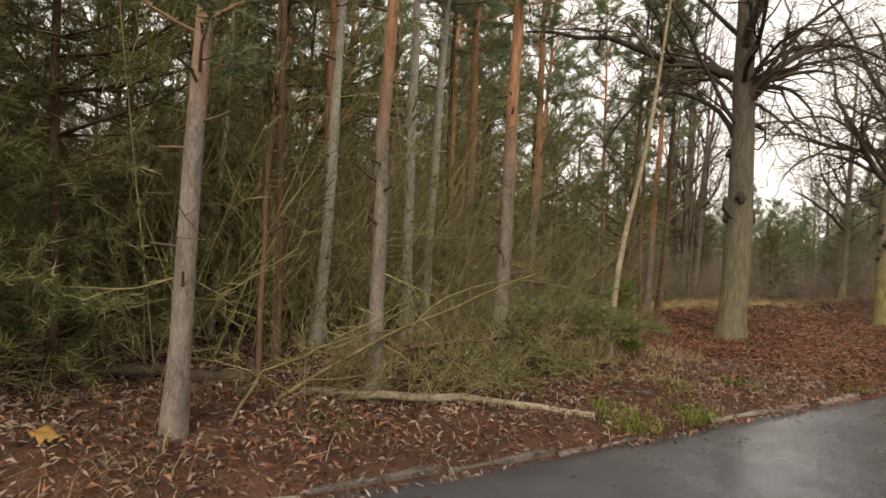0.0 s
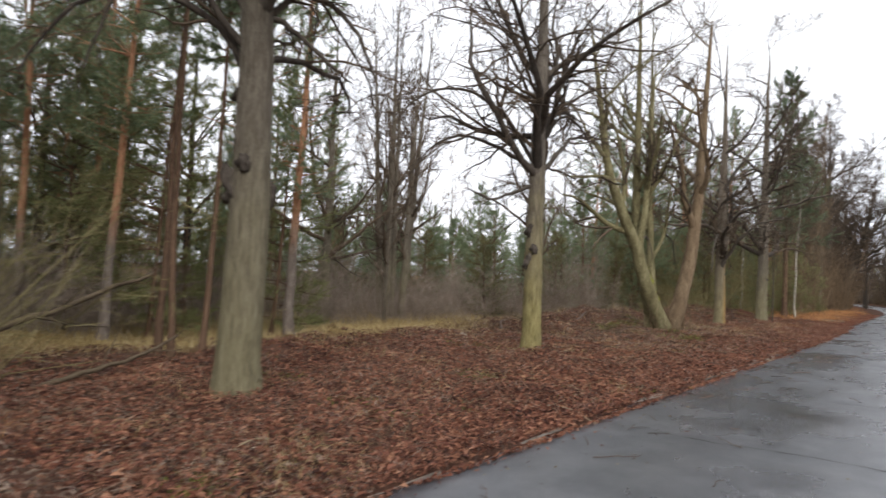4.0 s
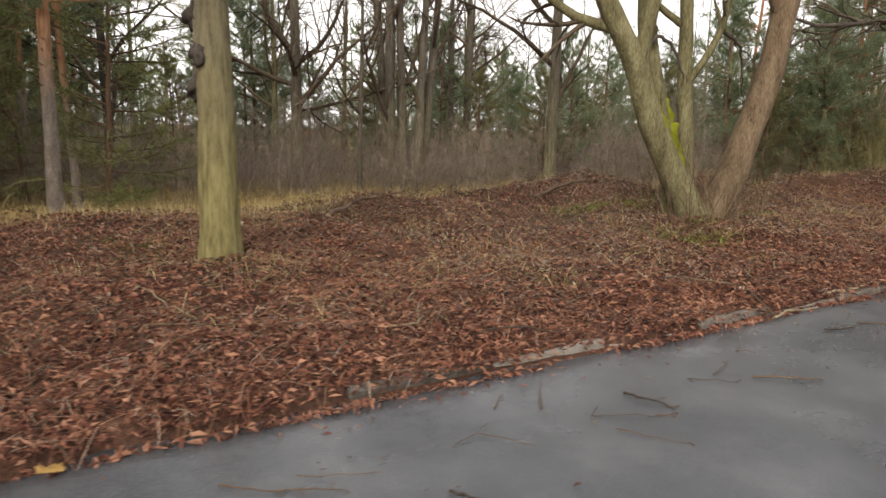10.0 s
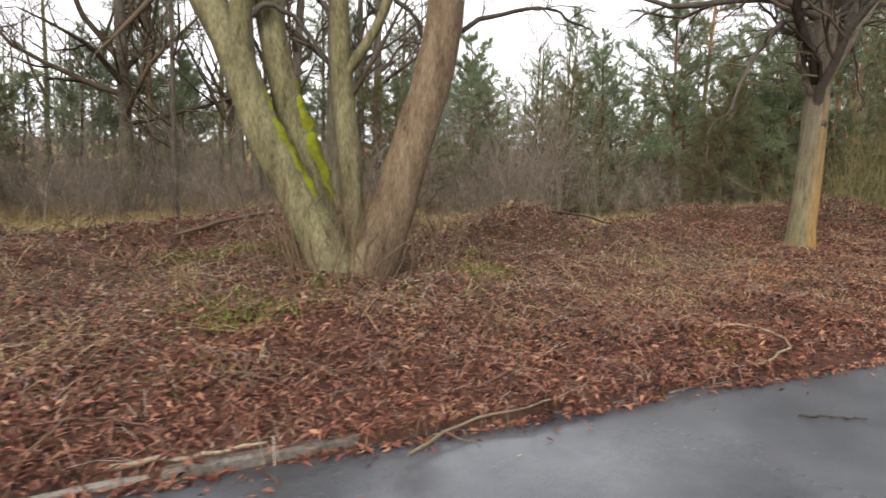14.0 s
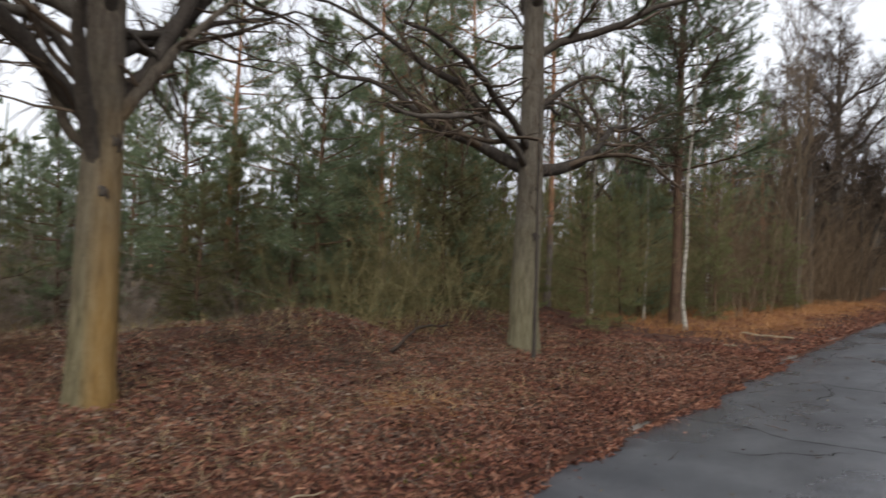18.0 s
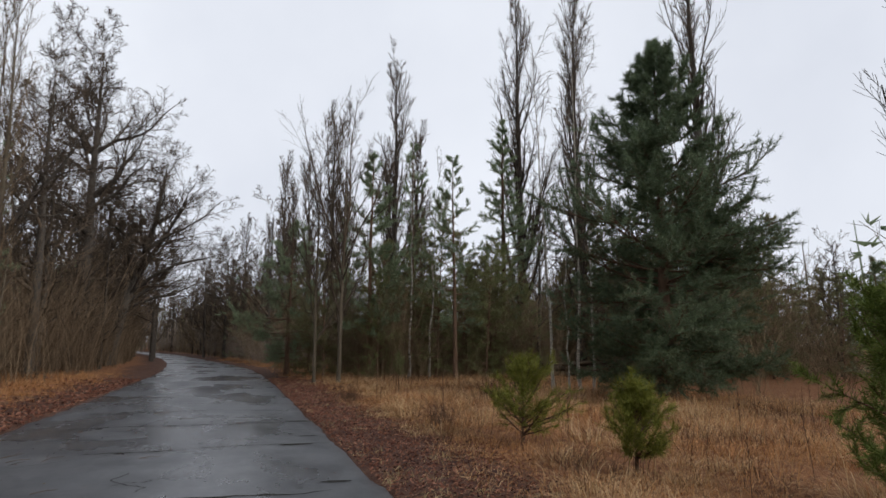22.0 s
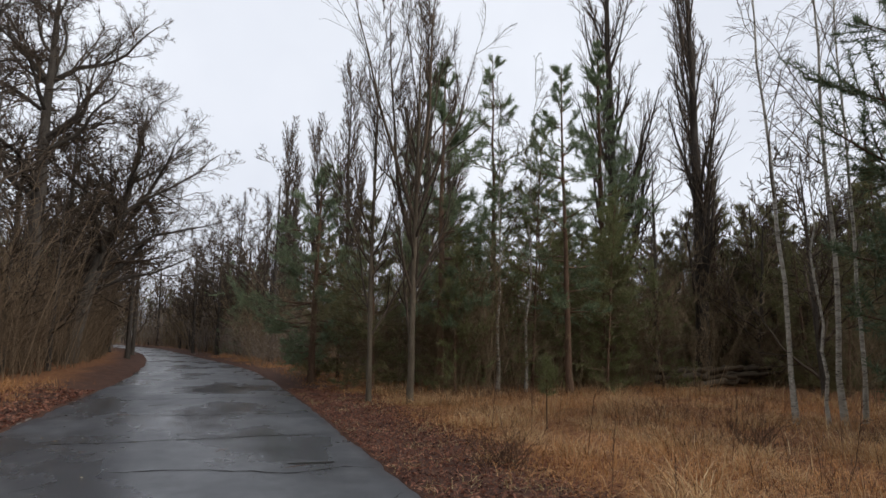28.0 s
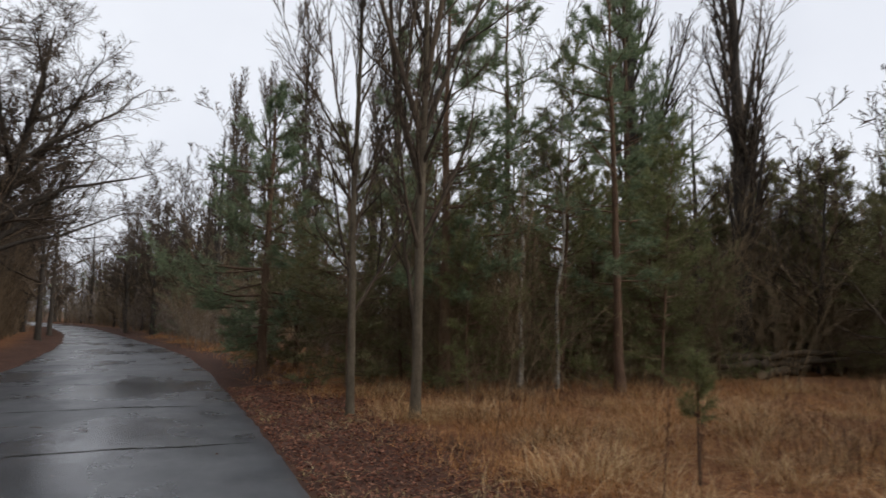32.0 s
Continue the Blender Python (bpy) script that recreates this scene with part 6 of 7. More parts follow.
# ---- far woods that close the view ----
wr = np.random.default_rng(321)
far_pts = []
for x0, x1, y0, y1, n in ((-90, -36, -40, 150, 260), (36, 90, -10, 150, 200), (-110, 70, 105, 230, 330), (-60, 60, -75, -22, 160), (10, 36, -20, 36, 60)):
    px_, py_ = wr.uniform(x0, x1, n), wr.uniform(y0, y1, n)
    ok = (px_ < left_edge(py_) - 4.5) | (px_ > right_edge(py_) + 4.5)
    far_pts += list(zip(px_[ok], py_[ok]))
far_pts = np.array(far_pts)
for name, label, sel, mat in (("far_pine_wood", "far pine wood behind the trees", np.arange(len(far_pts)) % 2 == 0, NEEDLE), ("far_bare_wood", "far leafless wood behind the trees", np.arange(len(far_pts)) % 2 == 1, TWIG)):
    Q = far_pts[sel]
    n = len(Q)
    Hh = wr.uniform(6, 11, n)
    base = np.stack([Q[:, 0], Q[:, 1], ground_z(Q[:, 0], Q[:, 1]) - 0.1], -1)
    sp = Soup()
    sp.tubes(np.stack([base, base + np.stack([wr.normal(0, 0.3, n), wr.normal(0, 0.3, n), Hh], -1)], 1), np.stack([np.full(n, 0.14), np.full(n, 0.03)], 1), 4)
    m = 20
    i = np.repeat(np.arange(n), m)
    u = wr.random(len(i))
    if mat is NEEDLE:
        rad = 2.3 * np.sqrt(np.clip(1.03 - u, 0, 1)) * wr.uniform(0.2, 1.1, len(i))
        a = wr.uniform(0, 2 * np.pi, len(i))
        c = base[i] + np.stack([rad * np.cos(a), rad * np.sin(a), Hh[i] * (0.08 + 0.92 * u)], -1)
        d = norm(np.stack([np.cos(a), np.sin(a), wr.normal(0.3, 0.5, len(i))], -1))
        for _ in range(3):
            dd = norm(d + wr.normal(0, 0.7, d.shape))
            side = norm(np.cross(dd, wr.normal(0, 1, d.shape)))
            sp.tris(np.stack([c - side * 0.16, c + side * 0.16, c + dd * 0.9], 1))
    else:
        a = wr.uniform(0, 2 * np.pi, len(i))
        c = base[i] + np.array([0, 0, 1.0]) * (Hh[i] * (0.15 + 0.8 * u))[:, None]
        d = norm(np.stack([np.cos(a), np.sin(a), wr.uniform(0.5, 1.6, len(i))], -1))
        L = wr.uniform(1.0, 3.2, len(i))[:, None]
        tip = c + d * L
        sp.tubes(np.stack([c, tip], 1), np.repeat([[0.035, 0.012]], len(i), 0), 3)
        for _ in range(2):
            s0 = c + d * L * wr.uniform(0.3, 0.9, (len(i), 1))
            d2_ = norm(d + wr.normal(0, 0.5, d.shape))
            sp.tubes(np.stack([s0, s0 + d2_ * L * 0.5], 1), np.repeat([[0.022, 0.01]], len(i), 0), 3)
    ob = piece(name, sp, mat, shade=False)
    tagged(ob, label, "woods", kind="stuff")


# ---- fallen wood ----
def stick(name, label, pts, r, mat, group="", category="stick", side=0, seed=0, end=0.5, sides=6):
    """A fallen stem along pts, with a few side twigs."""
    g = np.random.default_rng(seed + 900)
    pts = np.array(pts, float)
    top = thing(name, label, category, *pts[0], group)
    k = 12
    sk = np.linspace(0, 1, k)
    seg = np.concatenate([[0], np.cumsum(np.linalg.norm(np.diff(pts, axis=0), axis=1))])
    P = np.stack([np.interp(sk * seg[-1], seg, pts[:, i]) for i in range(3)], -1) - pts[0]
    P[1:-1] = (P[:-2] + 2 * P[1:-1] + P[2:]) / 4
    P[1:-1] += g.normal(0, r * 0.35, (k - 2, 3))
    drift = np.cumsum(g.normal(0, 1, (k, 2)), 0)
    drift -= np.linspace(0, 1, k)[:, None] * drift[-1] + (1 - np.linspace(0, 1, k)[:, None]) * drift[0]
    if r < 0.02:
        P[:, :2] += drift * seg[-1] * 0.018
    R = taper([r], k, end)
    stem = piece("stem", Soup().tubes(P[None], R, sides, 0.05, g), mat, top)
    if side:
        C, CR = shoots(g, P[None], R, side, 0.2, 1, 45, 0.25, 5, 0.12, 0.0, 0.5)
        joined("side_growth", Soup().tubes(C, np.maximum(CR, 0.0025), 4), mat, top)
    for j, s in ((0, 0), (k - 1, 1)):
        if r > 0.03:
            a = np.linspace(0, 2 * np.pi, 9)
            T = norm(P[1] - P[0]) if j == 0 else norm(P[-1] - P[-2])
            U = norm(np.cross(T, [0.1, 0.2, 1.0]))
            W = np.cross(T, U)
            ring = P[j] + R[0, j] * (U[None] * np.cos(a)[:, None] + W[None] * np.sin(a)[:, None]) + T * (0.002 if j else -0.002)
            piece("cut_end", Soup().strips(ring[None], np.repeat(P[j][None, None], 9, 1)), CUT_WOOD, stem, "pale broken wood")
    return top


def g3(x, y, up=0.0):
    return (x, y, gz(x, y) + up)


stick("fallen_log", "pale fallen log lying in the leaves beside the kerb", [g3(-4.8, 1.95, 0.03), g3(-4.2, 3.0, 0.045), g3(-3.6, 4.02, 0.04)], 0.036, LOG, category="log", end=0.85, sides=10)
stick("fallen_log", "dark old log lying under the pines", [g3(-5.2, 1.6, 0.05), g3(-5.9, 0.6, 0.06)], 0.06, DARK_LOG, category="log", end=0.85, sides=10)
stick("broken_sapling", "long mossy broken sapling leaning over a fallen pine top", [g3(-4.55, 1.66), (-4.5, 2.03, 0.48), (-4.5, 2.44, 0.69), (-4.5, 2.76, 0.78), (-4.5, 3.19, 0.95), (-4.5, 3.61, 1.1), (-4.5, 4.11, 1.25)], 0.02,
      MOSSY_STICK, category="fallen branch", side=9, seed=1, end=0.4)
stick("broken_sapling", "bent pale sapling arching over a fallen pine top", [(-4.52, 2.6, 0.7), (-4.5, 3.0, 0.93), (-4.5, 3.32, 1.08), (-4.5, 3.6, 1.15), (-4.5, 4.06, 1.2), (-4.5, 4.4, 1.17), (-4.5, 4.75, 1.09), (-4.5, 5.07, 1.02)],
      0.013, MOSSY_STICK, category="fallen branch", side=8, seed=2, end=0.3)
stick("broken_sapling", "thin mossy sapling propped on the broken one", [g3(-4.3, 1.26), (-4.4, 1.41, 0.45), (-4.45, 1.52, 0.53), (-4.5, 1.85, 0.64), (-4.5, 2.21, 0.73), (-4.5, 2.6, 0.76)], 0.014, MOSSY_STICK, category="fallen branch",
      side=6, seed=7, end=0.5)
top_fall = pine(200, -4.9, 3.0, 2.8, 0.022, 0.2, 1.1, "toppled pine crown with needles lying on the ground", whorl=0.24, per=6, sub=10, clump=3, needles=7, nlen=0.08, nwid=0.007, mat=DARK_PINE_BARK, leaf=NEEDLE_OLIVE,
                name="fallen_pine_top", group="fallen crowns")
for i, (tx, ty, th) in enumerate(((-4.75, 2.2, 0.8), (-4.6, 2.9, 0.75), (-4.9, 3.4, 0.95), (-4.7, 4.1, 0.9), (-5.0, 4.8, 0.9), (-4.4, 3.5, 0.6), (-5.3, 2.6, 0.9), (-4.6, 4.7, 0.7), (-5.3, 3.9, 1.0))):
    shrub(700 + i, tx, ty, th, 0.9, 22, OLIVE_TWIG, "low tangle of dry olive twigs round the fallen crown", "twig_tangle", per=(6, 4), spread=1.7, group="twig tangles", category="brush", thin=0.9, stem=0.7)
top_fall.matrix_basis = pose(-4.75, 2.9, gz(-4.75, 2.9) + 0.35, -86, 0, -4)
top_2 = copy_thing(top_fall, pose(-5.0, 4.3, gz(-5.0, 4.3) + 0.32, -84, 20, -12) @ Matrix.Diagonal((0.7, 0.7, 0.7, 1)))
pine(201, -5.35, 6.35, 1.0, 0.015, 0.1, 0.4, "tiny bright green pine seedling", whorl=0.14, per=5, sub=4, clump=4, needles=12, nlen=0.08, nwid=0.008, leaf=NEEDLE_BRIGHT, mat=DARK_PINE_BARK, group="young pines")
stick("fallen_tree", "thin dark trunk fallen among the pines", [g3(-8.2, 7.6, 0.25), (-9.0, 9.4, 0.75), (-9.8, 11.2, 1.3)], 0.05, DARK_LOG, category="log", side=5, seed=3)
stick("fallen_tree", "thin dark trunk fallen among the pines", [g3(-7.6, 8.9, 0.05), g3(-8.2, 10.2, 0.2), (-8.6, 11.0, 0.5)], 0.035, DARK_LOG, category="log", side=5, seed=4)
stick("dead_branch", "dead branch in the leaf litter", [g3(-5.3, 11.2, 0.03), g3(-5.6, 12.1, 0.06), g3(-6.0, 13.0, 0.04)], 0.016, DARK_STICK, "sticks", side=5, seed=5)
stick("dead_branch", "pale crooked branch along the edge of the road", [(-3.15, 20.73, 0.05), (-3.21, 20.99, 0.06), (-3.17, 21.39, 0.05)], 0.013, STICK, "sticks", side=2, seed=6)
stick("dead_branch", "short yellow lichen stick standing on the kerb", [(-3.21, 20.83, 0.04), (-3.45, 20.9, 0.16), (-3.66, 20.97, 0.27)], 0.008, STICK, "sticks", seed=8)
stick("dead_branch", "pale straight branch in the leaves at the road's edge", [(-3.4, 21.92, 0.06), (-3.38, 22.61, 0.07)], 0.015, STICK, "sticks", side=2, seed=7)
stick("dead_branch", "pale curved branch on the road's edge", [(-3.07, 23.24, 0.04), (-3.23, 23.49, 0.07), (-3.26, 24.07, 0.07), g3(-3.42, 24.55, 0.06)], 0.011, STICK, "sticks", side=3, seed=9)
stick("dead_branch", "pale forked branch in the leaf litter", [g3(-3.35, 25.94, 0.05), g3(-3.52, 26.54, 0.07), g3(-3.9, 26.65, 0.09), g3(-4.28, 25.86, 0.06)], 0.012, STICK, "sticks", side=3, seed=10)
stick("dead_branch", "long pale branch in the leaf litter", [g3(-4.09, 30.04, 0.06), g3(-3.98, 30.7, 0.08), g3(-3.9, 31.22, 0.06)], 0.011, STICK, "sticks", side=3, seed=11)
for i in range(26):
    y = rng.uniform(9, 40)
    x = float(left_edge(y)) - abs(rng.normal(0.4, 1.4))
    a, L = rng.normal(1.2, 0.9), rng.uniform(0.3, 0.9)
    stick("dead_branch", "thin dry branch lying on the leaves", [g3(x, y, 0.05), g3(x + L / 2 * math.cos(a) + rng.normal(0, 0.06), y + L / 2 * math.sin(a), 0.08), g3(x + L * math.cos(a), y + L * math.sin(a), 0.05)],
          rng.uniform(0.005, 0.01), (STICK, DARK_STICK)[i % 2], "sticks", side=int(rng.integers(1, 4)), seed=300 + i, sides=5)
stick("dead_branch", "dark fallen branch at the foot of the trees", [g3(-7.3, 35.0, 0.1), g3(-7.6, 35.9, 0.35), g3(-7.8, 36.8, 0.3)], 0.03, DARK_STICK, "sticks", side=6, seed=12)
stick("dead_branch", "dark fallen branch on the bank", [g3(-8.4, 26.5, 0.1), g3(-8.8, 28.0, 0.12), g3(-8.9, 29.4, 0.08)], 0.03, DARK_STICK, "sticks", side=5, seed=13)
stick("dead_branch", "weathered branch lying on the bank", [g3(-8.5, 19.0, 0.06), g3(-9.0, 19.7, 0.12), g3(-9.1, 20.4, 0.06)], 0.035, DARK_STICK, "sticks", side=4, seed=14)
stick("dead_branch", "weathered branch lying on the bank", [g3(-8.2, 22.3, 0.06), g3(-8.4, 23.2, 0.1), g3(-8.2, 24.0, 0.06)], 0.03, DARK_STICK, "sticks", side=4, seed=15)
stick("cut_pole", "pale cut pole lying in the roadside grass", [g3(-5.3, 43.8, 0.06), g3(-4.3, 44.0, 0.06)], 0.03, STICK, "cut poles", seed=20, end=0.8)
stick("cut_pole", "pale cut pole lying in the roadside grass", [g3(-5.0, 41.0, 0.06), g3(-4.6, 41.1, 0.06)], 0.03, STICK, "cut poles", seed=21, end=0.8)
for i in range(12):
    a = rng.normal(0, 0.22)
    zc = 0.14 + 0.19 * (i // 4)
    cx, cyy = 13.9 + 0.5 * (i % 4) + rng.normal(0, 0.15), 63.4 + rng.normal(0, 0.22)
    stick("pile_log", "dark thin log in a heap at the field's edge", [(cx - 1.7 * math.cos(a), cyy - 1.7 * math.sin(a), zc + 0.05), (cx, cyy, zc + 0.08), (cx + 1.6 * math.cos(a), cyy + 1.6 * math.sin(a), zc + rng.uniform(-0.02, 0.3))],
          rng.uniform(0.08, 0.13), DARK_LOG, "log pile", "log", seed=30 + i, end=0.75)

# twigs and shreds on the road
for i in range(120):
    y = rng.uniform(8, 46) if i < 100 else rng.uniform(38, 60)
    u = abs(rng.normal(0, 0.9)) if i < 84 else rng.uniform(0.5, 4.0)
    x = float(left_edge(y)) + 0.12 + min(u, 4.3)
    a, L = rng.normal(1.45, 0.7), rng.uniform(0.12, 0.42)
    z = float(road_z(x, y)) + 0.008
    stick("twig", "small dark twig on the asphalt", [(x, y, z), (x + L / 2 * math.cos(a) + rng.normal(0, 0.02), y + L / 2 * math.sin(a), z + 0.008), (x + L * math.cos(a), y + L * math.sin(a), z)],
          rng.uniform(0.0025, 0.0055), (DARK_STICK, DARK_STEM, DARK_STICK)[i % 3], "twigs on the road", "twig", side=int(rng.integers(0, 4)), seed=100 + i, sides=4)

for i, (x, y, a, L) in enumerate(((-2.84, 20.9, 1.3, 0.3), (-2.83, 21.35, 0.9, 0.34), (-2.57, 22.1, 0.25, 0.4), (-2.36, 22.6, 1.9, 0.3), (-2.69, 23.14, 1.2, 0.32), (-2.46, 23.31, 0.4, 0.34), (-2.7, 18.6, 0.3, 0.3), (-2.5, 19.5, 1.0, 0.42),
                                  (-2.3, 17.2, 0.5, 0.3), (-2.75, 25.6, 1.1, 0.4), (-2.4, 27.8, 0.6, 0.36), (-2.9, 15.2, 1.3, 0.3))):
    z = float(road_z(x, y)) + 0.01
    stick("forked_twig", "wet forked twig with brown bark on the asphalt", [(x, y, z), (x + L * 0.45 * math.cos(a) + 0.03, y + L * 0.45 * math.sin(a), z + 0.015), (x + L * math.cos(a), y + L * math.sin(a), z)], 0.007,
          DARK_STICK, "twigs on the road", "twig", side=6, seed=400 + i, sides=5)

stone = part("stone", lumps(np.random.default_rng(3), 0.14, (1.0, 1.2, 0.75), rough=0.5), STONE)
stone.location = (-8.75, 17.78, gz(-8.75, 17.78) + 0.03)
tagged(stone, "pale rounded stone on the leaf bank", "stone")
for lab, mat, x, y, s in (("crumpled scrap of white paper in the leaves", PAPER, -3.75, 21.2, 0.035), ("flattened yellow wrapper in the leaves", YELLOW, -4.13, 0.19, 0.09), ("orange-yellow scrap at the road's edge", YELLOW, -3.2, 15.8, 0.05)):
    bm = bmesh.new()
    bmesh.ops.create_grid(bm, x_segments=7, y_segments=5, size=s)
    for v in bm.verts:
        v.co = Vector((v.co.x, v.co.y * 0.6, s * 0.35 * noise.noise(v.co * 40 + Vector((x, y, 0))) + s * 0.2))
    bmesh.ops.solidify(bm, geom=bm.faces[:], thickness=0.002)
    ob = part("litter_scrap", bm, mat)
    ob.location = (x, y, max(gz(x, y), 0.0) + 0.035)
    ob.rotation_euler = (0.1, 0.15, rng.uniform(0, 3))
    tagged(ob, lab, "litter")


# ---- leaves and grass ----
def leaf_cover(name, label, x0, x1, y0, y1, n, mat, size=(0.03, 0.065), tilt=0.5, mask=None, lift=0.03, seed=0):
    g = np.random.default_rng(seed)
    x, y = g.uniform(x0, x1, n), g.uniform(y0, y1, n)
    ok = np.ones(n, bool) if mask is None else mask(x, y, g)
    bare = (np.abs(left_edge(y) - x - 0.1) < 0.085) & kerb_shows(y)
    ok &= ~bare | (g.random(n) < 0.3)
    x, y = x[ok], y[ok]
    n = len(x)
    on_road = (x > left_edge(y)) & (x < right_edge(y))
    z = np.where(on_road, road_z(x, y) + 0.006, ground_z(x, y)) + np.where(on_road, 0.004, g.uniform(0.0, lift, n))
    L, a = g.uniform(*size, n), g.uniform(0, 2 * np.pi, n)
    nrm = norm(np.stack([g.normal(0, tilt, n), g.normal(0, tilt, n), np.ones(n)], -1) * np.where(on_road, 1.0, 1.0)[:, None])
    ax_ = norm(np.cross(nrm, np.stack([np.cos(a), np.sin(a), np.zeros(n)], -1)))
    bx = np.cross(nrm, ax_)
    C = np.stack([x, y, z], -1)
    L = L[:, None]
    curl = g.uniform(-0.1, 0.7, n)[:, None]
    w = g.uniform(0.1, 0.38, n)[:, None]
    tip, root = C + ax_ * L, C - ax_ * L
    lft, rgt = C + bx * L * w + nrm * L * curl, C - bx * L * w + nrm * L * curl * g.uniform(0.2, 1.2, n)[:, None]
    sp = Soup()
    sp.v.append(np.stack([root, lft, tip, rgt], 1).reshape(-1, 3))
    b = np.arange(n)[:, None] * 4
    sp.t.append(np.concatenate([b + np.array([[0, 1, 2]]), b + np.array([[0, 2, 3]])]))
    sp.n = n * 4
    ob = piece(name, sp, mat, shade=False)
    return tagged(ob, label, "leaves", kind="stuff")


def near_left(x, y, g):
    d = left_edge(y) - x
    return (d > -0.1 + 0.14 * waves(x, y, 0.35, 1.0)) & (g.random(len(x)) < smooth((6.7 - d) / 1.6))


def near_red(x, y, g):
    d = left_edge(y) - x
    return near_left(x, y, g) & (g.random(len(x)) < 1 - 0.5 * smooth((d - 1.6 + 0.6 * waves(x, y, 1.2, 4.0)) / 1.6))


def patchy(seed, low, size, d0=0.0, d1=8.0):
    """Leaves only in patches of about that size, between two distances from the road."""
    def mask(x, y, g):
        d = left_edge(y) - x
        v = waves(x, y, size, seed) + 0.5 * waves(y, x, size * 0.4, seed + 2)
        return (d > d0 - 0.1 + 0.14 * waves(x, y, 0.35, 1.0)) & (g.random(len(x)) < smooth((d1 - d) / 1.8)) & (v > low + g.normal(0, 0.25, len(x)))
    return mask


def grey_patches(x, y, g):
    return patchy(7.0, -0.1, 1.1, 0.9)(x, y, g) & (g.random(len(x)) < 0.2 + 0.8 * smooth((y - 15) / 5))


leaf_cover("fallen_leaves", "thick matted cover of red-brown leaves on the verge", -11, -3.2, 8, 40, 170000, LEAF, mask=near_red, seed=1, lift=0.07, size=(0.014, 0.042), tilt=0.4)
leaf_cover("fallen_leaves", "dense curled red leaves heaped along the kerb", -5.6, -3.2, 8, 41, 60000, RED_LEAF, mask=lambda x, y, g: (left_edge(y) - x > -0.12 + 0.16 * waves(x, y, 0.35, 1.0)) & (g.random(len(x)) < smooth((2.2 - left_edge(y) + x) / 1.4)),
           seed=13, lift=0.07, size=(0.014, 0.042), tilt=0.42)
leaf_cover("fallen_leaves", "wet red leaves under the last lime trees", -8.5, -3.3, 30, 41, 36000, RED_LEAF, mask=near_left, seed=18, lift=0.08, size=(0.014, 0.042), tilt=0.42)
leaf_cover("fallen_leaves", "wet red-brown leaves along the first lime trees", -9.5, -3.3, 8, 19, 38000, RED_LEAF, mask=near_left, seed=19, lift=0.09, size=(0.014, 0.042), tilt=0.42)
leaf_cover("fallen_leaves", "wet dark leaves in patches on the verge", -11, -3.2, 8, 40, 110000, DARK_LEAF, mask=patchy(3.0, 0.0, 0.8), seed=11, lift=0.075, size=(0.014, 0.046), tilt=0.42)
leaf_cover("fallen_leaves", "dull grey-brown leaves in patches on the verge", -11, -3.2, 8, 40, 110000, LEAF_GREY, mask=grey_patches, seed=12, lift=0.075, size=(0.012, 0.038), tilt=0.4)
leaf_cover("fallen_leaves", "grey-brown oak and lime leaves under the first pines", -9, -3.2, -2.5, 9.5, 30000, LEAF_GREY, mask=near_left, seed=2, lift=0.04, size=(0.014, 0.042), tilt=0.6)
leaf_cover("fallen_leaves", "red-brown leaves among the grey ones", -9, -3.2, -2.5, 9.5, 18000, LEAF, mask=near_left, seed=3, lift=0.04, size=(0.015, 0.045), tilt=0.6)
leaf_cover("fallen_leaves", "brown leaves along the roadside grass", -7.5, -3.6, 39, 64, 26000, RED_LEAF, mask=lambda x, y, g: (left_edge(y) - x > 0.02) & (g.random(len(x)) < np.exp(-(left_edge(y) - x) / 1.2)), seed=4)
leaf_cover("fallen_leaves", "dark brown leaves in the strip between road and field", 0.4, 3.6, 34, 64, 70000, RED_LEAF, mask=lambda x, y, g: (x - right_edge(y) > 0.02) & (g.random(len(x)) < smooth((2.3 - x + right_edge(y)) / 1.0)), seed=5,
           size=(0.012, 0.036), tilt=0.4)
leaf_cover("scattered_leaves", "single brown leaves stuck to the wet asphalt", -3.4, 1.6, -1, 58, 7000, DARK_LEAF, mask=lambda x, y, g: (x > left_edge(y)) & (g.random(len(x)) < np.exp(-(x - left_edge(y)) / 0.4) + 0.04), seed=6,
           size=(0.008, 0.028), tilt=0.12)


leaf_cover("fallen_leaves", "loose brown leaves spilling over the kerb", -3.9, -3.0, 3, 42, 16000, RED_LEAF, mask=lambda x, y, g: np.abs(x - left_edge(y) + 0.1 + 0.1 * waves(x, y, 0.6, 9.0)) < g.exponential(0.11, len(x)), seed=8,
           size=(0.012, 0.034), tilt=0.3, lift=0.05)


leaf_cover("pale_chips", "pale wood chips and leaf bits scattered on the asphalt", -3.3, 1.4, 10, 56, 900, PALE_STRAW, mask=lambda x, y, g: (x > left_edge(y)) & (g.random(len(x)) < np.exp(-(x - left_edge(y)) / 0.9) + 0.05), seed=16,
           size=(0.008, 0.025), tilt=0.1)


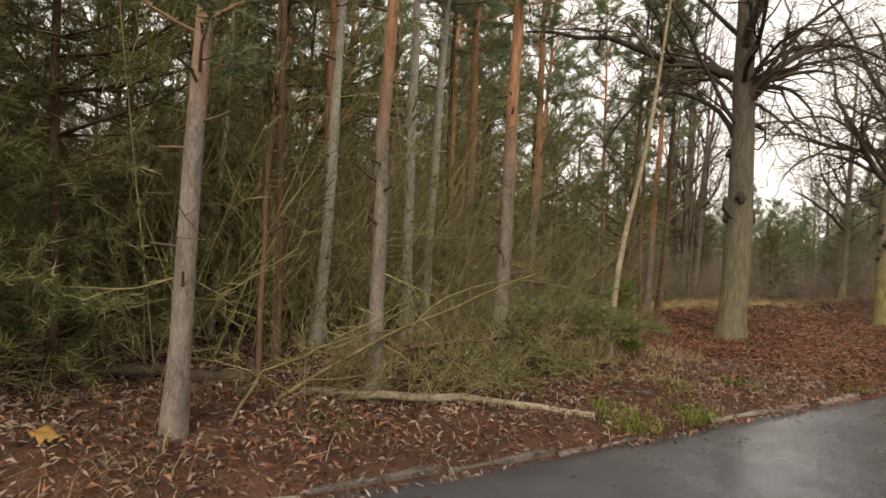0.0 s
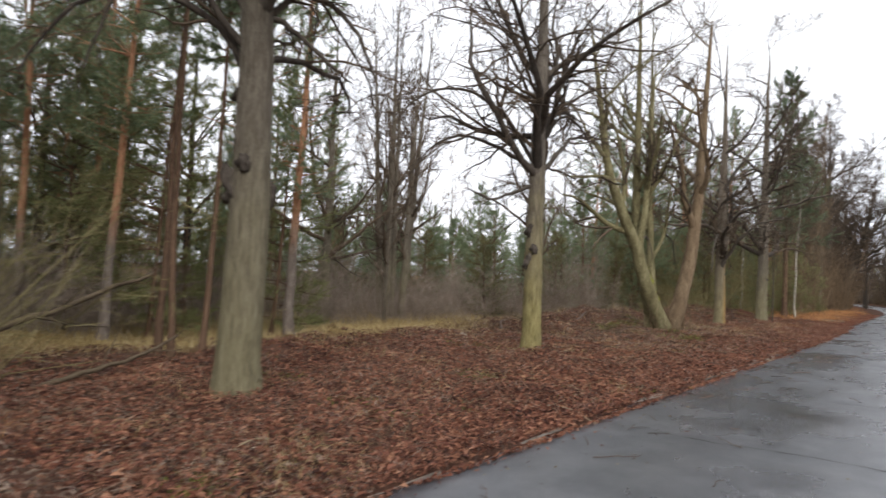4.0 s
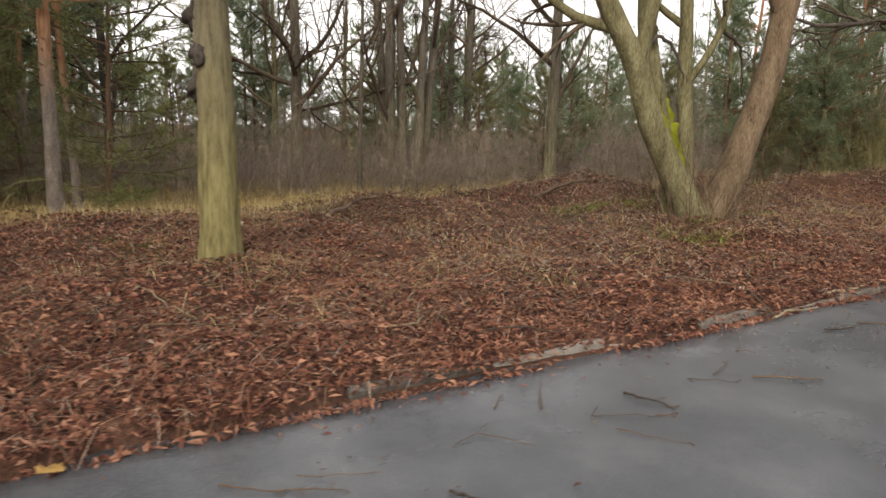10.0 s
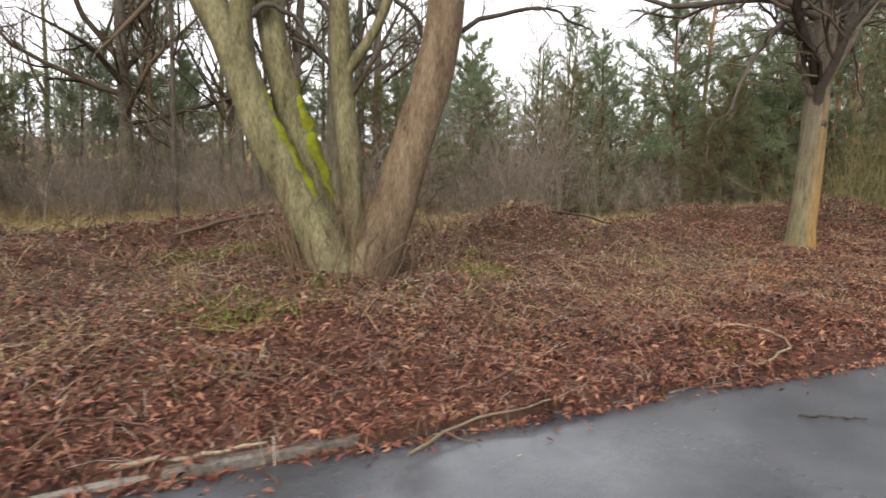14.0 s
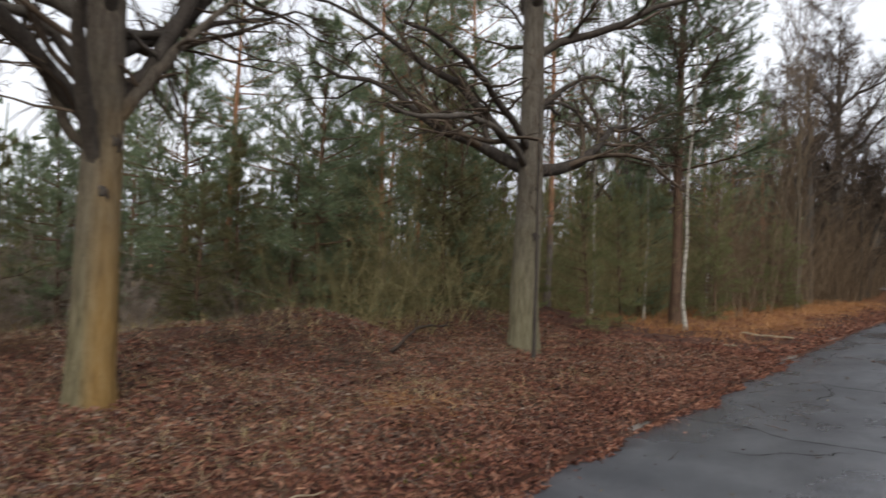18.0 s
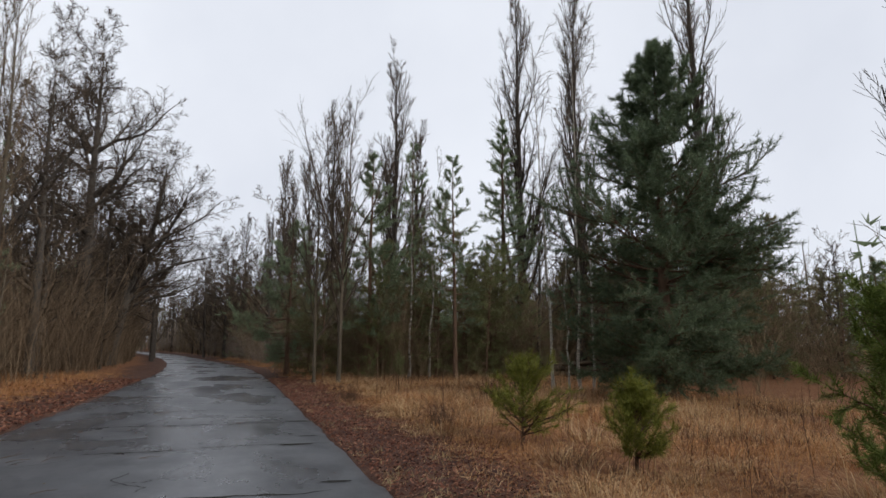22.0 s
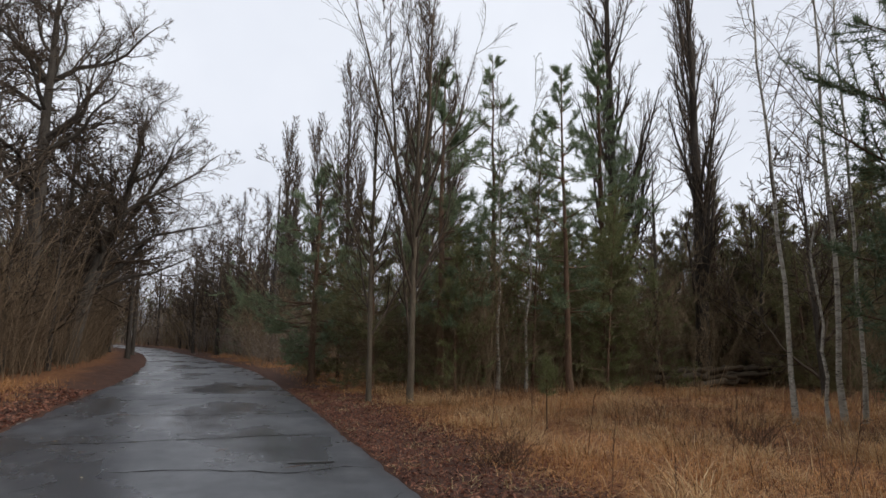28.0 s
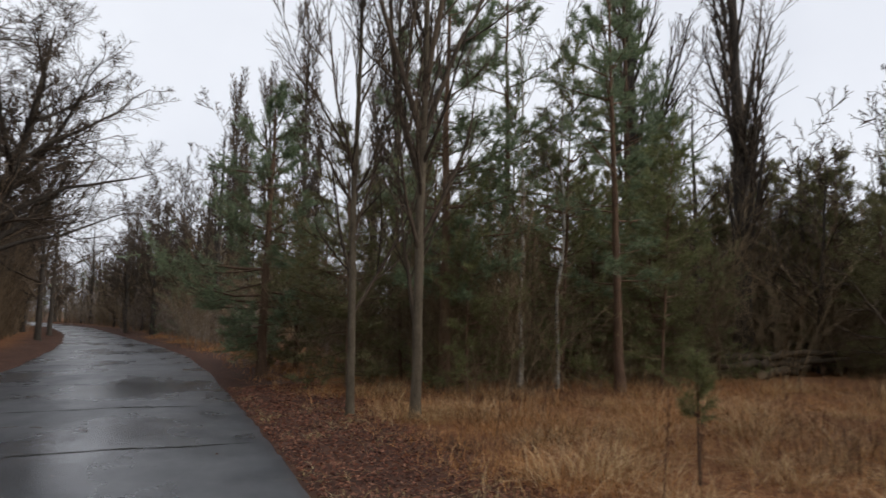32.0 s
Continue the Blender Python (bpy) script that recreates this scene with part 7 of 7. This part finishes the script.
def stalk_cover(name, label, x0, x1, y0, y1, n, mat, length, seed, width=0.0022):
    """Thin dry stalks lying criss-cross on the ground."""
    g = np.random.default_rng(seed)
    x, y = g.uniform(x0, x1, n), g.uniform(y0, y1, n)
    ok = (left_edge(y) - x > -0.05) & (g.random(n) < smooth((7.2 - left_edge(y) + x) / 1.5)) & (waves(x, y, 0.8, 6.0) > -0.3 + 0.5 * g.random(n) - 0.4)
    x, y = x[ok], y[ok]
    n = len(x)
    a, L = g.uniform(0, np.pi, n), g.uniform(*length, n)
    A, B = [], []
    for s in (-0.5, 0.0, 0.5):
        cx, cy_ = x + L * s * np.cos(a), y + L * s * np.sin(a)
        c = np.stack([cx, cy_, ground_z(cx, cy_) + 0.045 + 0.03 * g.random(n) + (0.02 if s == 0 else 0)], -1)
        side = np.stack([-np.sin(a), np.cos(a), 0 * a], -1) * width
        A.append(c - side)
        B.append(c + side)
    return tagged(piece(name, Soup().strips(np.stack(A, 1), np.stack(B, 1)), mat), label, "litter", kind="stuff")


stalk_cover("leaf_stalks", "pale dry stalks and fine twigs lying on the leaves", -9.5, -3.2, 6, 40, 6000, LEAF_GREY, (0.05, 0.26), 1, 0.002)
stalk_cover("leaf_stalks", "olive dry stalks in a tangle on the leaves", -9.5, -4.0, 8, 40, 11000, PALE_TWIG, (0.08, 0.42), 3, 0.0024)
stalk_cover("leaf_stalks", "tangle of red-brown stalks and needles on the leaves", -9.5, -3.3, 6, 40, 12000, LEAF, (0.06, 0.3), 4, 0.0022)
stalk_cover("leaf_stalks", "tan bleached stalks among the leaves", -9.5, -3.3, 0, 40, 7000, LEAF_GREY, (0.06, 0.34), 5, 0.0022)
stalk_cover("leaf_stalks", "long straw-coloured stems lying on the bank", -9.5, -4.4, 16.5, 40, 3400, PALE_STRAW, (0.15, 0.6), 6, 0.0024)
stalk_cover("leaf_stalks", "dark fine twigs lying on the leaves", -9.5, -3.2, -2, 40, 12000, DARK_STEM, (0.06, 0.4), 2, 0.0026)


def grass(name, label, x, y, h, mat, bend=0.5, width=0.005, seed=0, k=3, category="grass", lay=0.0, way=None):
    g = np.random.default_rng(seed)
    n = len(x)
    z = ground_z(x, y) - 0.01
    a = g.uniform(0, 2 * np.pi, n) if way is None else way + g.normal(0, 0.7, n)
    d = np.stack([np.cos(a), np.sin(a), np.zeros(n)], -1)
    side = np.stack([-np.sin(a + g.normal(0, 0.8, n)), np.cos(a), np.zeros(n)], -1)
    b = (bend * g.uniform(0.2, 1.3, n) + lay * (g.random(n) < 0.35))[:, None]
    h = h[:, None]
    A, B = [], []
    for s in np.linspace(0, 1, k):
        c = np.stack([x, y, z], -1) + d * h * b * s ** 1.7 + np.array([0, 0, 1.0]) * h * (s - 0.42 * np.minimum(b, 1.9) * s ** 2.2)
        w = side * width * (1 - 0.85 * s)
        A.append(c - w)
        B.append(c + w)
    ob = piece(name, Soup().strips(np.stack(A, 1), np.stack(B, 1)), mat, shade=True)
    return tagged(ob, label, category, kind="stuff")


def clumped(g, n, x0, x1, y0, y1, clumps, sigma, share=0.6):
    m = int(n * share)
    cx, cyy = g.uniform(x0, x1, clumps), g.uniform(y0, y1, clumps)
    i = g.integers(clumps, size=m)
    x = np.concatenate([cx[i] + g.normal(0, sigma, m), g.uniform(x0, x1, n - m)])
    y = np.concatenate([cyy[i] + g.normal(0, sigma, m), g.uniform(y0, y1, n - m)])
    return x, y


gr = np.random.default_rng(77)
for lab, n, clumps, sig, share, hh, mat, bend, wid, lay, seed in (
        ("matted orange-brown dry grass of the field", 84000, 560, 0.24, 0.7, (0.09, 0.26), STRAW, 1.4, 0.0038, 1.3, 1),
        ("pale bent blades of tousled dry grass", 34000, 230, 0.17, 0.93, (0.2, 0.44), OCHRE_STRAW, 1.3, 0.0042, 1.2, 2),
        ("dark red-brown stalks among the dry grass", 22000, 150, 0.3, 0.85, (0.12, 0.4), DARK_STEM, 0.8, 0.0034, 0.7, 9)):
    cx, cyy = gr.uniform(1.8, 13.5, clumps), gr.uniform(37, 63, clumps)
    i = gr.integers(clumps, size=n)
    size = gr.uniform(0.6, 1.5, clumps)[i]
    ox, oy = gr.normal(0, sig, n) * size, gr.normal(0, sig, n) * size
    loose = gr.random(n) > share
    x, y = np.where(loose, gr.uniform(1.6, 13.5, n), cx[i] + ox), np.where(loose, gr.uniform(37, 63, n), cyy[i] + oy)
    way = np.where(loose, gr.uniform(0, 6.28, n), np.arctan2(oy, ox))
    d = x - right_edge(y)
    ok = (d > 0.9) & (gr.random(len(x)) < smooth((d - 0.8 - 0.5 * waves(x, y, 0.9)) / 1.1)) & (gr.random(len(x)) < 1.15 - 0.05 * d)
    x, y, way, size = x[ok], y[ok], way[ok], size[ok]
    h = size * gr.uniform(*hh, len(x)) * (1 + 0.4 * waves(x, y, 1.4, 3 + seed)) * np.interp(x - right_edge(y), [1, 2.2, 6], [0.6, 1, 1.1])
    grass("dry_grass", lab, x, y, h, mat, bend, wid, seed, k=4, lay=lay, way=way)
x, y = clumped(gr, 2600, 0.8, 2.8, 38, 64, 120, 0.1, 0.9)
ok = (x - right_edge(y) > 0.05) & (x - right_edge(y) < 1.7)
grass("dry_grass", "short pale straw along the road's edge", x[ok], y[ok], gr.uniform(0.06, 0.16, int(ok.sum())), PALE_STRAW, 1.2, 0.004, 2, lay=1.0)
x, y = clumped(gr, 16000, -4, 6, 61, 94, 260, 0.3)
d = x - right_edge(y)
ok = (d > 0.5) & (d < 4.5) & (gr.random(len(x)) < smooth((d - 0.3) / 0.8))
grass("dry_grass", "dry grass on the shoulder where the road bends", x[ok], y[ok], gr.uniform(0.12, 0.32, int(ok.sum())), STRAW, 1.1, 0.007, 31, lay=1.0)
x, y = clumped(gr, 14000, -9, -4.2, 42, 66, 200, 0.25)
d = left_edge(y) - x
ok = (d > 0.25) & (gr.random(len(x)) < smooth((d - 0.2) / 1.2))
grass("dry_grass", "brown dry grass of the shoulder under the saplings", x[ok], y[ok], gr.uniform(0.1, 0.34, int(ok.sum())), STRAW, 0.8, 0.004, 3, lay=1.0)
x, y = clumped(gr, 32000, -17, -8, 8.5, 40, 380, 0.3)
d = left_edge(y) - x
ok = gr.random(len(x)) < smooth((d - 5.1 + 0.9 * waves(x, y, 1.1, 2.0)) / 1.2)
grass("meadow_grass", "pale yellow dry grass of the strip behind the bank", x[ok], y[ok], gr.uniform(0.1, 0.32, int(ok.sum())), PALE_STRAW, 0.7, 0.006, 4, lay=1.0)
x, y = clumped(gr, 6500, -9, -3.5, -1, 40, 60, 0.22, 0.92)
d = left_edge(y) - x
ok = (d > 0.15)
grass("straw_tufts", "dry straw tufts lying in the leaf litter", x[ok], y[ok], gr.uniform(0.08, 0.24, int(ok.sum())), PALE_STRAW, 1.3, 0.0035, 5, lay=1.0)
x, y = clumped(gr, 5200, -8, -3.5, 1, 36, 40, 0.16, 0.97)
ok = (left_edge(y) - x > 0.1)
grass("green_tufts", "small green tufts of grass and moss in the leaves", x[ok], y[ok], gr.uniform(0.04, 0.1, int(ok.sum())), GREEN_BLADE, 1.0, 0.006, 6)


x, y = clumped(gr, 2600, -7.6, -5.2, 22.2, 25.8, 16, 0.16, 0.95)
grass("green_tufts", "green moss and grass round the foot of the tree", x, y, gr.uniform(0.08, 0.15, len(x)), GREEN_BLADE, 1.1, 0.007, 16)


for i, (sx, sy, sn, sr) in enumerate(((-5.0, 26.9, 220, 0.16), (-5.4, 28.5, 420, 0.22), (-5.45, 33.6, 260, 0.2), (-5.0, 33.1, 420, 0.22), (-5.0, 6.6, 420, 0.3), (-5.5, 7.2, 320, 0.3), (-6.3, 27.6, 260, 0.3), (-4.5, 29.6, 180, 0.2),
                                       (-7.6, 24.8, 300, 0.3), (-6.0, 19.8, 200, 0.3), (-5.2, 31.4, 160, 0.25))):
    sn = int(sn * 0.55)
    x, y = sx + gr.normal(0, sr, sn), sy + gr.normal(0, sr * 1.4, sn)
    grass("straw_tuft", "pale flattened tuft of dry straw in the leaves", x, y, gr.uniform(0.1, 0.32, sn), (PALE_STRAW, STRAW)[i % 2], 1.4, 0.0032, 40 + i, k=4, lay=1.0)
stick("dry_stalk", "upright dry straw stalk in the leaf litter", [g3(-4.9, 28.75), g3(-4.95, 28.8, 0.2), g3(-4.9, 28.85, 0.42)], 0.004, STICK, "sticks", seed=600)
x, y = clumped(gr, 1700, -4.0, -3.35, 4.2, 10, 9, 0.12, 1.0)
grass("green_tufts", "green grass tufts along the road's edge", x, y, gr.uniform(0.06, 0.13, len(x)), GREEN_BLADE, 1.0, 0.006, 17)


def weed(x, y, h, seed):
    g = np.random.default_rng(seed)
    top = thing("dry_weed", "dark dry weed stalk standing in the grass", "weed", x, y, gz(x, y) - 0.02, "weed stalks")
    P = grow(g, np.zeros((1, 3)), np.array([[g.normal(0, 0.08), g.normal(0, 0.08), 1.0]]), np.array([h]), 7, 0.05, 0.05)
    R = taper([0.0055], 7, 0.5)
    piece("stalk", Soup().tubes(P, R, 5), DARK_STEM, top)
    C, CR = shoots(g, P, R, 9, 0.55, 1.0, 25, 0.12, 3, 0.1, 0.1, 0.6)
    joined("seed_head", Soup().tubes(C, np.maximum(CR * 1.6, 0.004), 4), DARK_STEM, top)
    return top


def weed_clump(x, y, seed):
    return shrub(seed, x, y, 0.5, 0.5, 26, DARK_STEM, "low clump of dark red-brown weeds in the grass", "weed_clump", per=(4, 3), spread=0.9, group="weed clumps", category="weed", thin=0.8, stem=0.8)


for i, (wx, wy) in enumerate(((2.35, 52.3), (3.2, 47.0), (6.2, 52.6))):
    weed_clump(wx, wy, 740 + i)
weeds = [weed(2.77, 53.77, 0.95, 1), weed(3.6, 52.6, 0.8, 2), weed(5.0, 50.2, 0.9, 3), weed(5.15, 44.3, 1.0, 4)]
scatter(rng, weeds, spread_spots(rng, 46, 2.6, 11, 40, 61, 0.5), (0.55, 1.1), 4)
